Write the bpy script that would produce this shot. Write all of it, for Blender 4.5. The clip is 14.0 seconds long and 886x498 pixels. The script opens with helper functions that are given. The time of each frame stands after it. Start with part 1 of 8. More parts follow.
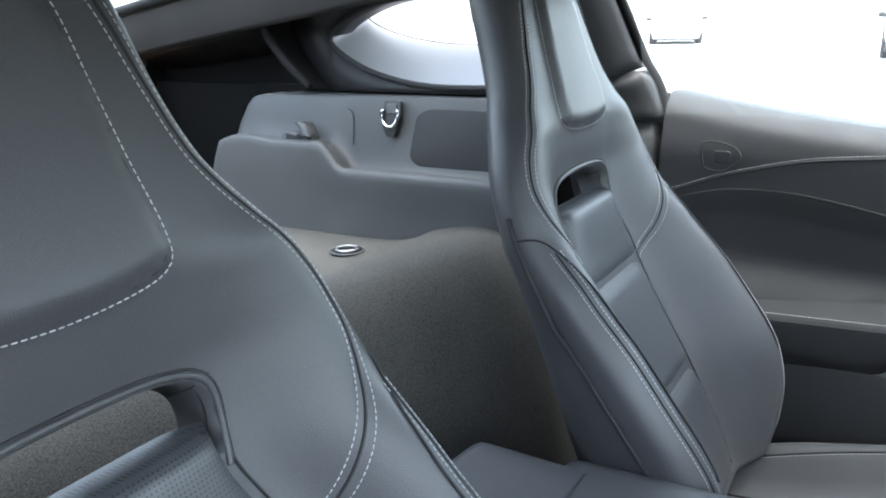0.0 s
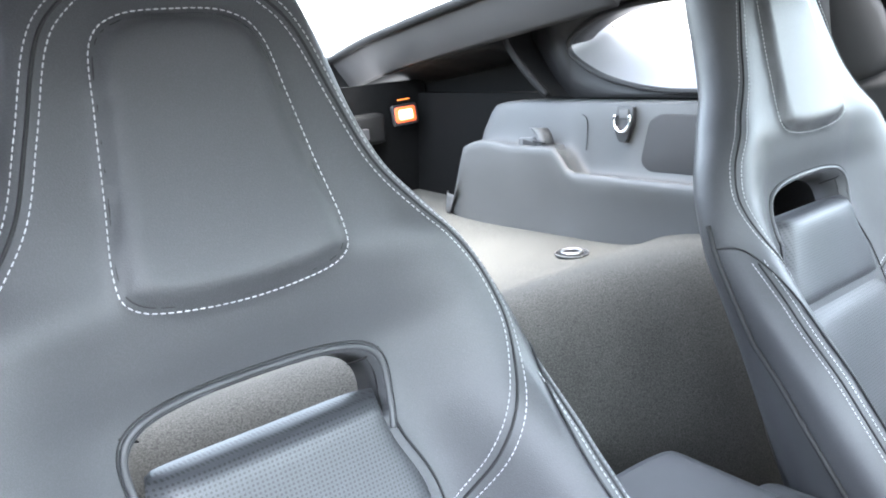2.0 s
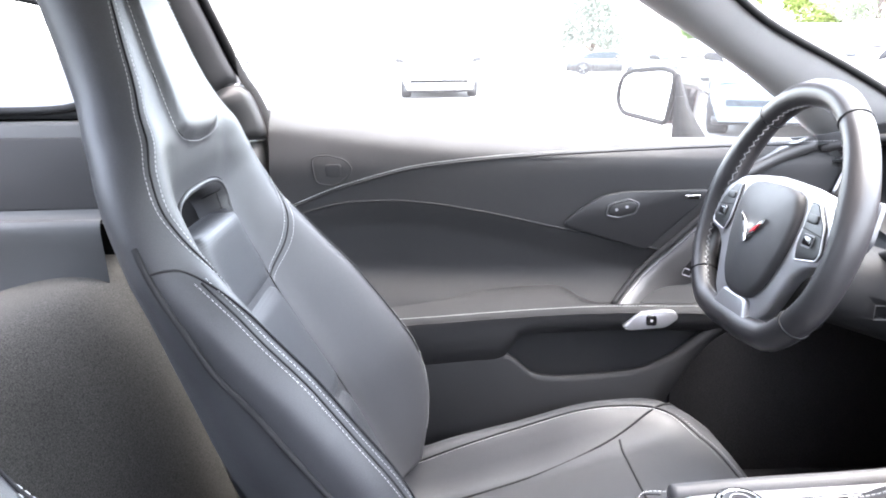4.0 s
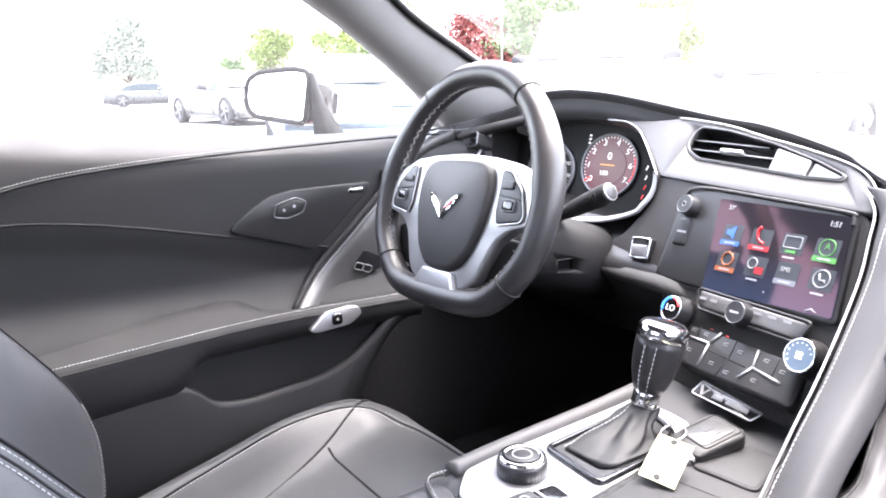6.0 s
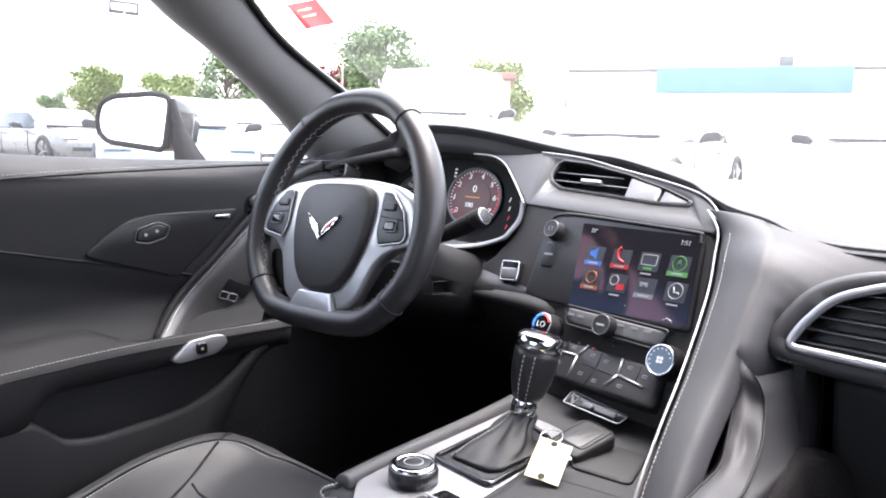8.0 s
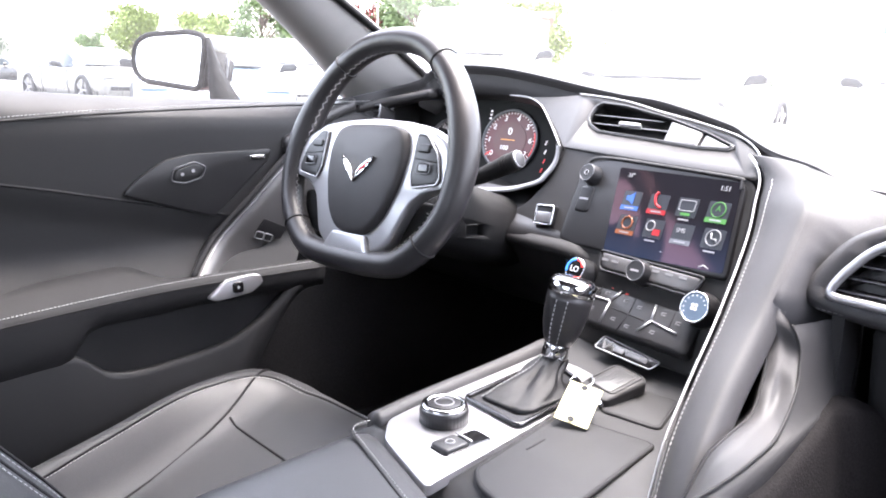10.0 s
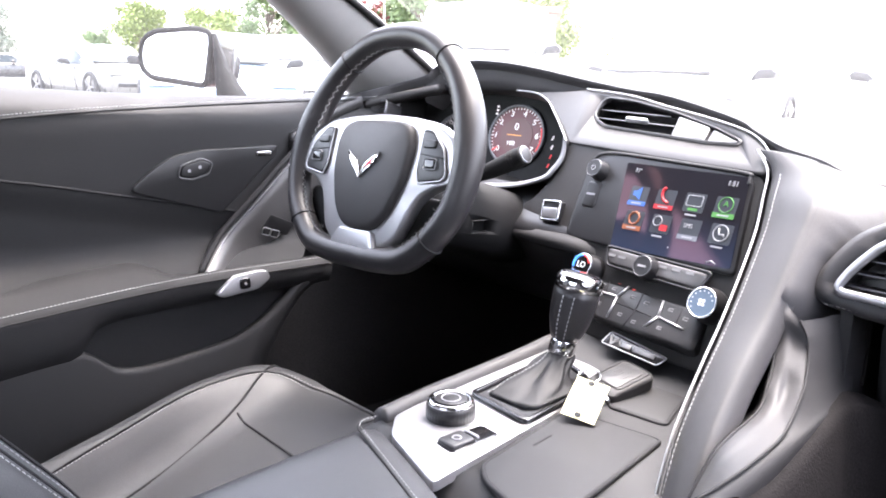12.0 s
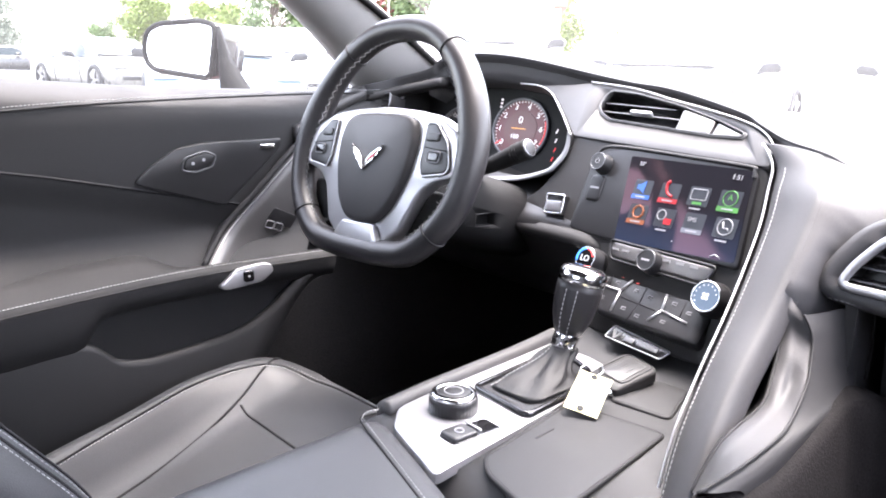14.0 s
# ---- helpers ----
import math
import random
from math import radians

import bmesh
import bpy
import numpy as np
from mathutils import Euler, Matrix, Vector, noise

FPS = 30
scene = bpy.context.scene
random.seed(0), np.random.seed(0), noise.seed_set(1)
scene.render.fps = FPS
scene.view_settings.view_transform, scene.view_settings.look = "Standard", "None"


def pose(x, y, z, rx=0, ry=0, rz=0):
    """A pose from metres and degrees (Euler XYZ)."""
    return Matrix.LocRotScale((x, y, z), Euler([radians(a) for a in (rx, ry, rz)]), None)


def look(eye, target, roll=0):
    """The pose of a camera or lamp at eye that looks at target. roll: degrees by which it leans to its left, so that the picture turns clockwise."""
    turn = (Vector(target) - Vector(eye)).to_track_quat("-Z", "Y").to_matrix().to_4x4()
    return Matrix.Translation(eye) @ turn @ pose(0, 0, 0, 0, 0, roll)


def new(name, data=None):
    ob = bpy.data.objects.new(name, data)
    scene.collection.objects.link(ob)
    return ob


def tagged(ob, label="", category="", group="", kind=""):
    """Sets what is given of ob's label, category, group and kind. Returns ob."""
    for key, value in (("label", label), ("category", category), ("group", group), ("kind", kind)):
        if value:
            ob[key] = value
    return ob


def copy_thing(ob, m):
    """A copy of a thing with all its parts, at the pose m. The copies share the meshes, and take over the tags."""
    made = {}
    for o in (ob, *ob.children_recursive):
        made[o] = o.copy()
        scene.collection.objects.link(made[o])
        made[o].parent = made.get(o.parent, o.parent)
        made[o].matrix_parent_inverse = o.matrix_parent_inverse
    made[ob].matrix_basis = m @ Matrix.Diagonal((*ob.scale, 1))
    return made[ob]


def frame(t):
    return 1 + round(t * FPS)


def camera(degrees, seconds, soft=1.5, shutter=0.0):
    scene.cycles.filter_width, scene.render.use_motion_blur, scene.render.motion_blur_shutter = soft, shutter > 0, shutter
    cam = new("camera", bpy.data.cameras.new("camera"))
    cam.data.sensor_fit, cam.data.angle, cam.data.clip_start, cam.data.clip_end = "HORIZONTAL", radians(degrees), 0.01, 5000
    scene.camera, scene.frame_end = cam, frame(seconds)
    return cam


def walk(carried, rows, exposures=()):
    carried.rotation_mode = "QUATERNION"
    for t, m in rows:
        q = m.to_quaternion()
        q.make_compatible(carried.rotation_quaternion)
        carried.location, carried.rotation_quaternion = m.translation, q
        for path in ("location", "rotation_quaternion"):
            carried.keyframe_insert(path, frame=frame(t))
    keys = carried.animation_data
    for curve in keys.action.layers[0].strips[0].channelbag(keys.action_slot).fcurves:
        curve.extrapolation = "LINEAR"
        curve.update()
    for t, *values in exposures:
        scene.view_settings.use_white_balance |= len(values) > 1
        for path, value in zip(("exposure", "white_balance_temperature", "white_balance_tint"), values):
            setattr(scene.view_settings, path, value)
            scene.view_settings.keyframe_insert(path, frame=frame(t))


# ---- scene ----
cam = camera(61.0, 14.0, 1.9)
PATH = [
    (0, (0.614, -0.297, 0.956), (-1.01, -1.311, 0.381), -1.5),
    (0.5, (0.617, -0.244, 0.961), (-0.831, -1.491, 0.37), -3.3),
    (1, (0.611, -0.215, 0.963), (-0.659, -1.651, 0.394), -5.0),
    (1.5, (0.601, -0.206, 0.964), (-0.508, -1.777, 0.415), -5.8),
    (2, (0.593, -0.206, 0.959), (-0.567, -1.749, 0.434), -4.8),
    (2.5, (0.563, -0.223, 0.946), (-0.83, -1.563, 0.432), -2.5),
    (3, (0.565, -0.275, 0.937), (-1.148, -1.189, 0.458), -0.7),
    (3.5, (0.557, -0.33, 0.928), (-1.34, -0.758, 0.462), -0.2),
    (4, (0.54, -0.402, 0.904), (-1.399, -0.368, 0.415), -0.9),
    (4.2, (0.548, -0.42, 0.9), (-1.369, -0.149, 0.398), -0.6),
    (6.3, (0.411, -0.558, 0.845), (-1.157, 0.62, 0.454), -0.7),
    (6.5, (0.406, -0.571, 0.849), (-1.123, 0.667, 0.493), -0.2),
    (7, (0.413, -0.585, 0.842), (-1.072, 0.736, 0.617), 0.1),
    (7.5, (0.419, -0.592, 0.816), (-0.961, 0.844, 0.632), 0.9),
    (8, (0.416, -0.593, 0.814), (-0.944, 0.844, 0.521), 1.3),
    (8.5, (0.414, -0.59, 0.813), (-0.969, 0.801, 0.421), 1.8),
    (11, (0.414, -0.59, 0.813), (-0.994, 0.758, 0.366), 1.5),
    (11.5, (0.414, -0.59, 0.812), (-0.997, 0.754, 0.362), 1.5),
    (12, (0.414, -0.589, 0.813), (-0.998, 0.752, 0.358), 1.4),
    (12.5, (0.415, -0.589, 0.814), (-0.999, 0.748, 0.351), 1.4),
    (13, (0.414, -0.589, 0.813), (-1.0, 0.746, 0.345), 1.3),
    (13.5, (0.415, -0.589, 0.812), (-1.0, 0.744, 0.34), 1.5),
    (14, (0.414, -0.588, 0.812), (-1.002, 0.743, 0.341), 1.5),
]
EXPOSURES = [(0.0, 3.9, 6200, 6), (0.8, 4.9, 6200, 6), (1.5, 5.0, 6250, 7), (2.5, 5.05, 6450, 10), (3.5, 4.9, 6550, 14), (6.3, 4.58, 6700, 19), (7.0, 3.97, 6650, 18), (8.0, 3.57, 6650, 18), (8.7, 4.05, 6650, 18), (10.8, 4.32, 6750, 20), (14.0, 4.38, 6750, 20)]
walk(cam, [(t, look(eye, target, roll)) for t, eye, target, roll in PATH], EXPOSURES)

# ---- world, sun and exposure ----
SUN_EL, SUN_AZ = radians(74), radians(4)
world = bpy.data.worlds.new("world")
scene.world = world
world.use_nodes = True
sky = world.node_tree.nodes.new("ShaderNodeTexSky")
sky.sky_type = "NISHITA"
sky.sun_disc = False
sky.sun_elevation = SUN_EL
sky.sun_rotation = SUN_AZ
sky.dust_density = 3.0
back = world.node_tree.nodes["Background"]
back.inputs[1].default_value = 0.15
haze = world.node_tree.nodes.new("ShaderNodeHueSaturation")      # bright haze pales the blue
haze.inputs["Saturation"].default_value = 0.5
world.node_tree.links.new(sky.outputs[0], haze.inputs["Color"])
world.node_tree.links.new(haze.outputs[0], back.inputs[0])
sun = new("sun", bpy.data.lights.new("sun", "SUN"))
sun.data.energy = 0.48
sun.data.angle = radians(50)
sun.data.color = (1.0, 0.99, 0.98)
sun.matrix_world = look((math.sin(SUN_AZ) * math.cos(SUN_EL) * 50, math.cos(SUN_AZ) * math.cos(SUN_EL) * 50, math.sin(SUN_EL) * 50), (0, 0, 0))

# ---- materials ----


def material(name, color, rough=0.5, metal=0.0, grain=0.0, grain_scale=900.0, vary=0.12, vary_scale=9.0, spec=0.5, coat=0.0, voronoi=False, fleck=None):
    """A surface with colour that varies at two scales, worn gloss and a fine relief."""
    m = bpy.data.materials.new(name)
    m.use_nodes = True
    nt = m.node_tree
    b = nt.nodes["Principled BSDF"]
    b.inputs["Metallic"].default_value = metal
    b.inputs["Specular IOR Level"].default_value = spec
    b.inputs["Coat Weight"].default_value = coat
    co = nt.nodes.new("ShaderNodeTexCoord")
    big = nt.nodes.new("ShaderNodeTexNoise")
    big.inputs["Scale"].default_value = vary_scale
    big.inputs["Detail"].default_value = 5
    nt.links.new(co.outputs["Object"], big.inputs["Vector"])
    small = nt.nodes.new("ShaderNodeTexVoronoi" if voronoi else "ShaderNodeTexNoise")
    small.inputs["Scale"].default_value = grain_scale
    nt.links.new(co.outputs["Object"], small.inputs["Vector"])
    ramp = nt.nodes.new("ShaderNodeMapRange")
    ramp.inputs["From Min"].default_value, ramp.inputs["From Max"].default_value = 0.3, 0.7
    ramp.inputs["To Min"].default_value, ramp.inputs["To Max"].default_value = 1 - vary, 1 + vary
    nt.links.new(big.outputs[0], ramp.inputs["Value"])
    fine = nt.nodes.new("ShaderNodeMapRange")
    fine.inputs["From Min"].default_value, fine.inputs["From Max"].default_value = 0.2, 0.8
    f = vary if fleck is None else fleck
    fine.inputs["To Min"].default_value, fine.inputs["To Max"].default_value = 1 - f, 1 + f
    nt.links.new(small.outputs[0], fine.inputs["Value"])
    both = nt.nodes.new("ShaderNodeMath")
    both.operation = "MULTIPLY"
    nt.links.new(ramp.outputs[0], both.inputs[0])
    nt.links.new(fine.outputs[0], both.inputs[1])
    mix = nt.nodes.new("ShaderNodeVectorMath")
    mix.operation = "SCALE"
    mix.inputs[0].default_value = color[:3]
    nt.links.new(both.outputs[0], mix.inputs["Scale"])
    nt.links.new(mix.outputs[0], b.inputs["Base Color"])
    ro = nt.nodes.new("ShaderNodeMapRange")
    ro.inputs["From Min"].default_value, ro.inputs["From Max"].default_value = 0.3, 0.7
    ro.inputs["To Min"].default_value, ro.inputs["To Max"].default_value = max(0.02, rough * 0.85), min(1, rough * 1.15)
    nt.links.new(big.outputs[0], ro.inputs["Value"])
    nt.links.new(ro.outputs[0], b.inputs["Roughness"])
    if grain:
        bump = nt.nodes.new("ShaderNodeBump")
        bump.inputs["Strength"].default_value = grain
        bump.inputs["Distance"].default_value = 0.0006
        nt.links.new(small.outputs[0], bump.inputs["Height"])
        nt.links.new(bump.outputs[0], b.inputs["Normal"])
    return m


LIT = 0.085                    # the lamps and displays beside daylight


def glowing(name, color, strength):
    m = material(name, color, 0.4)
    b = m.node_tree.nodes["Principled BSDF"]
    b.inputs["Emission Color"].default_value = (*color[:3], 1)
    b.inputs["Emission Strength"].default_value = strength * LIT
    return m


def glass(name, tint=(0.9, 0.95, 0.93), gloss=0.06, glare_film=0.0):
    m = bpy.data.materials.new(name)
    m.use_nodes = True
    nt = m.node_tree
    nt.nodes.clear()
    out = nt.nodes.new("ShaderNodeOutputMaterial")
    mix = nt.nodes.new("ShaderNodeMixShader")
    tr = nt.nodes.new("ShaderNodeBsdfTransparent")
    gl = nt.nodes.new("ShaderNodeBsdfGlossy")
    tr.inputs[0].default_value = (*tint, 1)
    gl.inputs["Roughness"].default_value = 0.02
    mix.inputs[0].default_value = gloss
    nt.links.new(tr.outputs[0], mix.inputs[1])
    nt.links.new(gl.outputs[0], mix.inputs[2])
    # translucent film that stands in for glare washing out the view outside
    if glare_film:
        film = nt.nodes.new("ShaderNodeBsdfTranslucent")
        film.inputs[0].default_value = (0.85, 0.84, 0.82, 1)
        spots = nt.nodes.new("ShaderNodeTexNoise")
        spots.inputs["Scale"].default_value = 5
        spots.inputs["Detail"].default_value = 6
        amount = nt.nodes.new("ShaderNodeMapRange")
        amount.inputs["To Min"].default_value, amount.inputs["To Max"].default_value = glare_film * 0.6, glare_film * 1.4
        nt.links.new(spots.outputs[0], amount.inputs["Value"])
        veil = nt.nodes.new("ShaderNodeMixShader")
        nt.links.new(amount.outputs[0], veil.inputs[0])
        nt.links.new(mix.outputs[0], veil.inputs[1])
        nt.links.new(film.outputs[0], veil.inputs[2])
        nt.links.new(veil.outputs[0], out.inputs[0])
    else:
        nt.links.new(mix.outputs[0], out.inputs[0])
    return m


LEATHER = material("black_leather", (0.045, 0.046, 0.049), 0.45, spec=0.42, grain=0.22, grain_scale=1100, vary=0.10, vary_scale=6, voronoi=True)
# seat side vinyl, its grey lightened to hold the bounced light
BOUNCE_LIT_VINYL = material("grey_seat_side_vinyl", (0.072, 0.070, 0.070), 0.55, spec=0.35, grain=0.25, grain_scale=1200, vary=0.08, voronoi=True)
PERFORATED = material("perforated_leather", (0.044, 0.046, 0.050), 0.46, grain=0.25, grain_scale=800, vary=0.12, vary_scale=7, voronoi=True)


def perforate(m, scale):
    """Rows of small dark holes over a leather."""
    nt = m.node_tree
    b = nt.nodes["Principled BSDF"]
    old = b.inputs["Base Color"].links[0].from_socket
    co = nt.nodes.new("ShaderNodeTexCoord")
    dots = nt.nodes.new("ShaderNodeTexVoronoi")
    dots.inputs["Scale"].default_value, dots.inputs["Randomness"].default_value = scale, 0.05
    edge_ = nt.nodes.new("ShaderNodeMapRange")
    edge_.inputs["From Min"].default_value, edge_.inputs["From Max"].default_value = 0.20, 0.30
    edge_.inputs["To Min"].default_value = 0.35
    mul = nt.nodes.new("ShaderNodeVectorMath")
    mul.operation = "SCALE"
    turn = nt.nodes.new("ShaderNodeVectorRotate")
    turn.rotation_type = "X_AXIS"
    turn.inputs["Angle"].default_value = -radians(20)
    flat = nt.nodes.new("ShaderNodeVectorMath")
    flat.operation = "MULTIPLY"
    flat.inputs[1].default_value = (1, 0, 1)
    nt.links.new(co.outputs["Object"], turn.inputs["Vector"])
    nt.links.new(turn.outputs[0], flat.inputs[0])
    nt.links.new(flat.outputs[0], dots.inputs["Vector"])
    nt.links.new(dots.outputs["Distance"], edge_.inputs["Value"])
    nt.links.new(old, mul.inputs[0])
    nt.links.new(edge_.outputs[0], mul.inputs["Scale"])
    nt.links.new(mul.outputs[0], b.inputs["Base Color"])


perforate(PERFORATED, 300)
DASH_LEATHER = material("dash_leather", (0.047, 0.0465, 0.048), 0.56, spec=0.35, grain=0.25, grain_scale=1300, vary=0.10, voronoi=True)
FASCIA_SKIN = material("satin_fascia_skin", (0.032, 0.031, 0.031), 0.44, spec=0.42, grain=0.15, grain_scale=1600, vary=0.06, voronoi=True)
STACK_SKIN = material("dark_stack_skin", (0.018, 0.0176, 0.0178), 0.6, spec=0.28, grain=0.25, grain_scale=1500, vary=0.10, voronoi=True)
SHROUD_PLASTIC = material("matt_shroud_plastic", (0.010, 0.010, 0.0102), 0.62, spec=0.2, grain=0.3, grain_scale=1500, vary=0.1)
BEAD = material("dull_silver_bead", (0.36, 0.36, 0.365), 0.42, metal=0.85, vary=0.08)
WHEEL_LEATHER = material("smooth_wheel_leather", (0.022, 0.021, 0.022), 0.36, spec=0.45, grain=0.18, grain_scale=1200, vary=0.12, vary_scale=14, voronoi=True)
COVER_SKIN = material("airbag_cover_skin", (0.030, 0.029, 0.030), 0.5, spec=0.4, grain=0.2, grain_scale=1500, vary=0.08, voronoi=True)
DOOR_LEATHER = material("door_leather", (0.0225, 0.0222, 0.0230), 0.62, spec=0.28, grain=0.4, grain_scale=1300, vary=0.10, voronoi=True)
SOFT_PLASTIC = material("moulded_plastic", (0.023, 0.023, 0.0238), 0.58, spec=0.35, grain=0.3, grain_scale=1500, vary=0.1)
GREY_PLASTIC = material("grey_trim_plastic", (0.058, 0.060, 0.061), 0.55, grain=0.3, grain_scale=1500, vary=0.1)
BLACK_PLASTIC = material("black_plastic", (0.014, 0.014, 0.015), 0.38, grain=0.15, grain_scale=1600, vary=0.12)
GLOSS_BLACK = material("gloss_black", (0.008, 0.008, 0.009), 0.12, vary=0.1, coat=0.3)
RUBBER = material("rubber_seal", (0.006, 0.006, 0.006), 0.75, grain=0.2, spec=0.2)
SEAM = material("seam_shadow", (0.010, 0.010, 0.011), 0.8)
CARPET = material("cut_pile_carpet", (0.075, 0.073, 0.067), 0.95, grain=1.0, grain_scale=520, vary=0.09, fleck=0.6, vary_scale=11, spec=0.1)
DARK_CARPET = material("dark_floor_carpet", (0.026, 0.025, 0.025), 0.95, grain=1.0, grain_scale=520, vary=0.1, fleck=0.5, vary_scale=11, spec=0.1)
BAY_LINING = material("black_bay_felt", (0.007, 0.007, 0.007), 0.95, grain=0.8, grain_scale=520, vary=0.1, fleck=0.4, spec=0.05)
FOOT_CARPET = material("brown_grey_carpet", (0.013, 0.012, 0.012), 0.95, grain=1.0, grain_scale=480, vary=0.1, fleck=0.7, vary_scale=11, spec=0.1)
THREAD = material("pale_grey_thread", (0.34, 0.345, 0.35), 0.7, vary=0.15, vary_scale=60)
SILVER = material("satin_silver_trim", (0.47, 0.47, 0.48), 0.38, metal=0.85, grain=0.1, grain_scale=2500, vary=0.05)
CHROME = material("polished_chrome", (0.75, 0.75, 0.76), 0.10, metal=1.0, vary=0.04)
SMOKE_METAL = material("dark_brushed_aluminium", (0.14, 0.14, 0.145), 0.36, metal=0.8, grain=0.15, grain_scale=2500, vary=0.08)
HEADLINER = material("headliner_cloth", (0.075, 0.073, 0.073), 0.9, grain=0.6, grain_scale=900, vary=0.15)
PILLAR_CLOTH = material("pillar_trim_cloth", (0.22, 0.217, 0.215), 0.8, grain=0.5, grain_scale=900, vary=0.08, spec=0.25)
RAIL_CLOTH = material("hatch_frame_skin", (0.048, 0.047, 0.047), 0.7, grain=0.4, grain_scale=900, vary=0.12, spec=0.3)
RED_PAINT = material("red_car_paint", (0.24, 0.012, 0.016), 0.15, coat=0.8, vary=0.05)
YELLOW_PAPER = material("pale_yellow_paper", (0.60, 0.58, 0.33), 0.7, vary=0.06, vary_scale=30)
PALE_INK = material("pale_marking", (0.36, 0.36, 0.37), 0.5, vary=0.05)
DIM_INK = material("dim_marking", (0.20, 0.20, 0.205), 0.5, vary=0.05)
# both panes carry a pale film in place of glare haze
GLASS = glass("window_glass", glare_film=0.018)
VEILED = glass("dusty_windshield_glass", glare_film=0.02)
REVEAL = material("satin_reveal_plastic", (0.20, 0.20, 0.20), 0.42, coat=0.15, vary=0.06)
SATIN_GREY = material("grey_satin_metal", (0.14, 0.137, 0.135), 0.42, metal=0.6, vary=0.06)
TINTED = glass("tinted_hatch_glass", (0.80, 0.83, 0.83))
MIRROR = material("mirror_glass", (0.9, 0.9, 0.9), 0.03, metal=1.0, vary=0.02)

# ---- mesh tools ----


def curve1(xs, ys):
    """A smooth function through the given stations."""
    xs, ys = list(xs), list(ys)
    n = len(xs)
    sl = [(ys[i + 1] - ys[i]) / (xs[i + 1] - xs[i]) for i in range(n - 1)]
    ms = [sl[0]] + [0.0 if sl[i - 1] * sl[i] <= 0 else 2 * sl[i - 1] * sl[i] / (sl[i - 1] + sl[i]) for i in range(1, n - 1)] + [sl[-1]]

    def f(x):
        if x <= xs[0]:
            return ys[0]
        if x >= xs[-1]:
            return ys[-1]
        i = max(k for k in range(n - 1) if xs[k] <= x)
        h = xs[i + 1] - xs[i]
        t = (x - xs[i]) / h
        return ((1 + 2 * t) * (1 - t) ** 2 * ys[i] + t * (1 - t) ** 2 * h * ms[i] + t * t * (3 - 2 * t) * ys[i + 1] + t * t * (t - 1) * h * ms[i + 1])

    return f


def smooth01(t):
    t = min(1.0, max(0.0, t))
    return t * t * (3 - 2 * t)


def spline(ctrl, n=8, closed=False):
    """Catmull-Rom through the control points, n steps between each two."""
    p = [Vector(c) for c in ctrl]
    k = len(p)
    out = []
    for i in range(k if closed else k - 1):
        if closed:
            a, b, c, d = p[(i - 1) % k], p[i], p[(i + 1) % k], p[(i + 2) % k]
        else:
            a, b, c, d = p[max(i - 1, 0)], p[i], p[i + 1], p[min(i + 2, k - 1)]
        for j in range(n):
            t = j / n
            out.append(0.5 * ((2 * b) + (c - a) * t + (2 * a - 5 * b + 4 * c - d) * t * t + (3 * b - a - 3 * c + d) * t ** 3))
    if not closed:
        out.append(p[-1].copy())
    return out


def resample(pts, step):
    """Points at even steps along a polyline, with the directions."""
    out, acc = [], 0.0
    want = 0.0
    for a, b in zip(pts, pts[1:]):
        seg = (b - a).length
        if seg < 1e-9:
            continue
        d = (b - a) / seg
        while want <= acc + seg:
            out.append((a + d * (want - acc), d))
            want += step
        acc += seg
    return out


def mesh_from(verts, faces, smooth=True, sharp=None):
    bm = bmesh.new()
    vs = [bm.verts.new(v) for v in verts]
    for f in faces:
        try:
            bm.faces.new([vs[i] for i in f]).smooth = smooth
        except ValueError:
            pass
    return bm


def bm_loft(rings, closed=True, caps=True, smooth=True):
    n = len(rings[0])
    verts = [v for r in rings for v in r]
    faces = []
    for i in range(len(rings) - 1):
        for j in range(n if closed else n - 1):
            k = (j + 1) % n
            faces.append((i * n + j, i * n + k, (i + 1) * n + k, (i + 1) * n + j))
    if caps:
        faces.append(tuple(range(n))[::-1])
        faces.append(tuple((len(rings) - 1) * n + j for j in range(n)))
    bm = mesh_from(verts, faces, smooth)
    bmesh.ops.recalc_face_normals(bm, faces=bm.faces)
    return bm


def bm_grid(fn, nu, nv):
    """A sheet: fn(a, b) for a and b from 0 to 1."""
    verts = [fn(i / nu, j / nv) for j in range(nv + 1) for i in range(nu + 1)]
    faces = [(j * (nu + 1) + i, j * (nu + 1) + i + 1, (j + 1) * (nu + 1) + i + 1, (j + 1) * (nu + 1) + i) for j in range(nv) for i in range(nu)]
    return mesh_from(verts, faces)


def bm_slab(fn, nu, nv, thick):
    """A sheet with thickness: thick is the vector to its back."""
    thick = Vector(thick)
    bm = bm_grid(fn, nu, nv)
    res = bmesh.ops.extrude_face_region(bm, geom=list(bm.faces))
    for e in res["geom"]:
        if isinstance(e, bmesh.types.BMVert):
            e.co += thick
    bmesh.ops.recalc_face_normals(bm, faces=bm.faces)
    for e in bm.edges:
        if len(e.link_faces) == 2 and e.calc_face_angle(0) > 0.7:
            e.smooth = False
    return bm


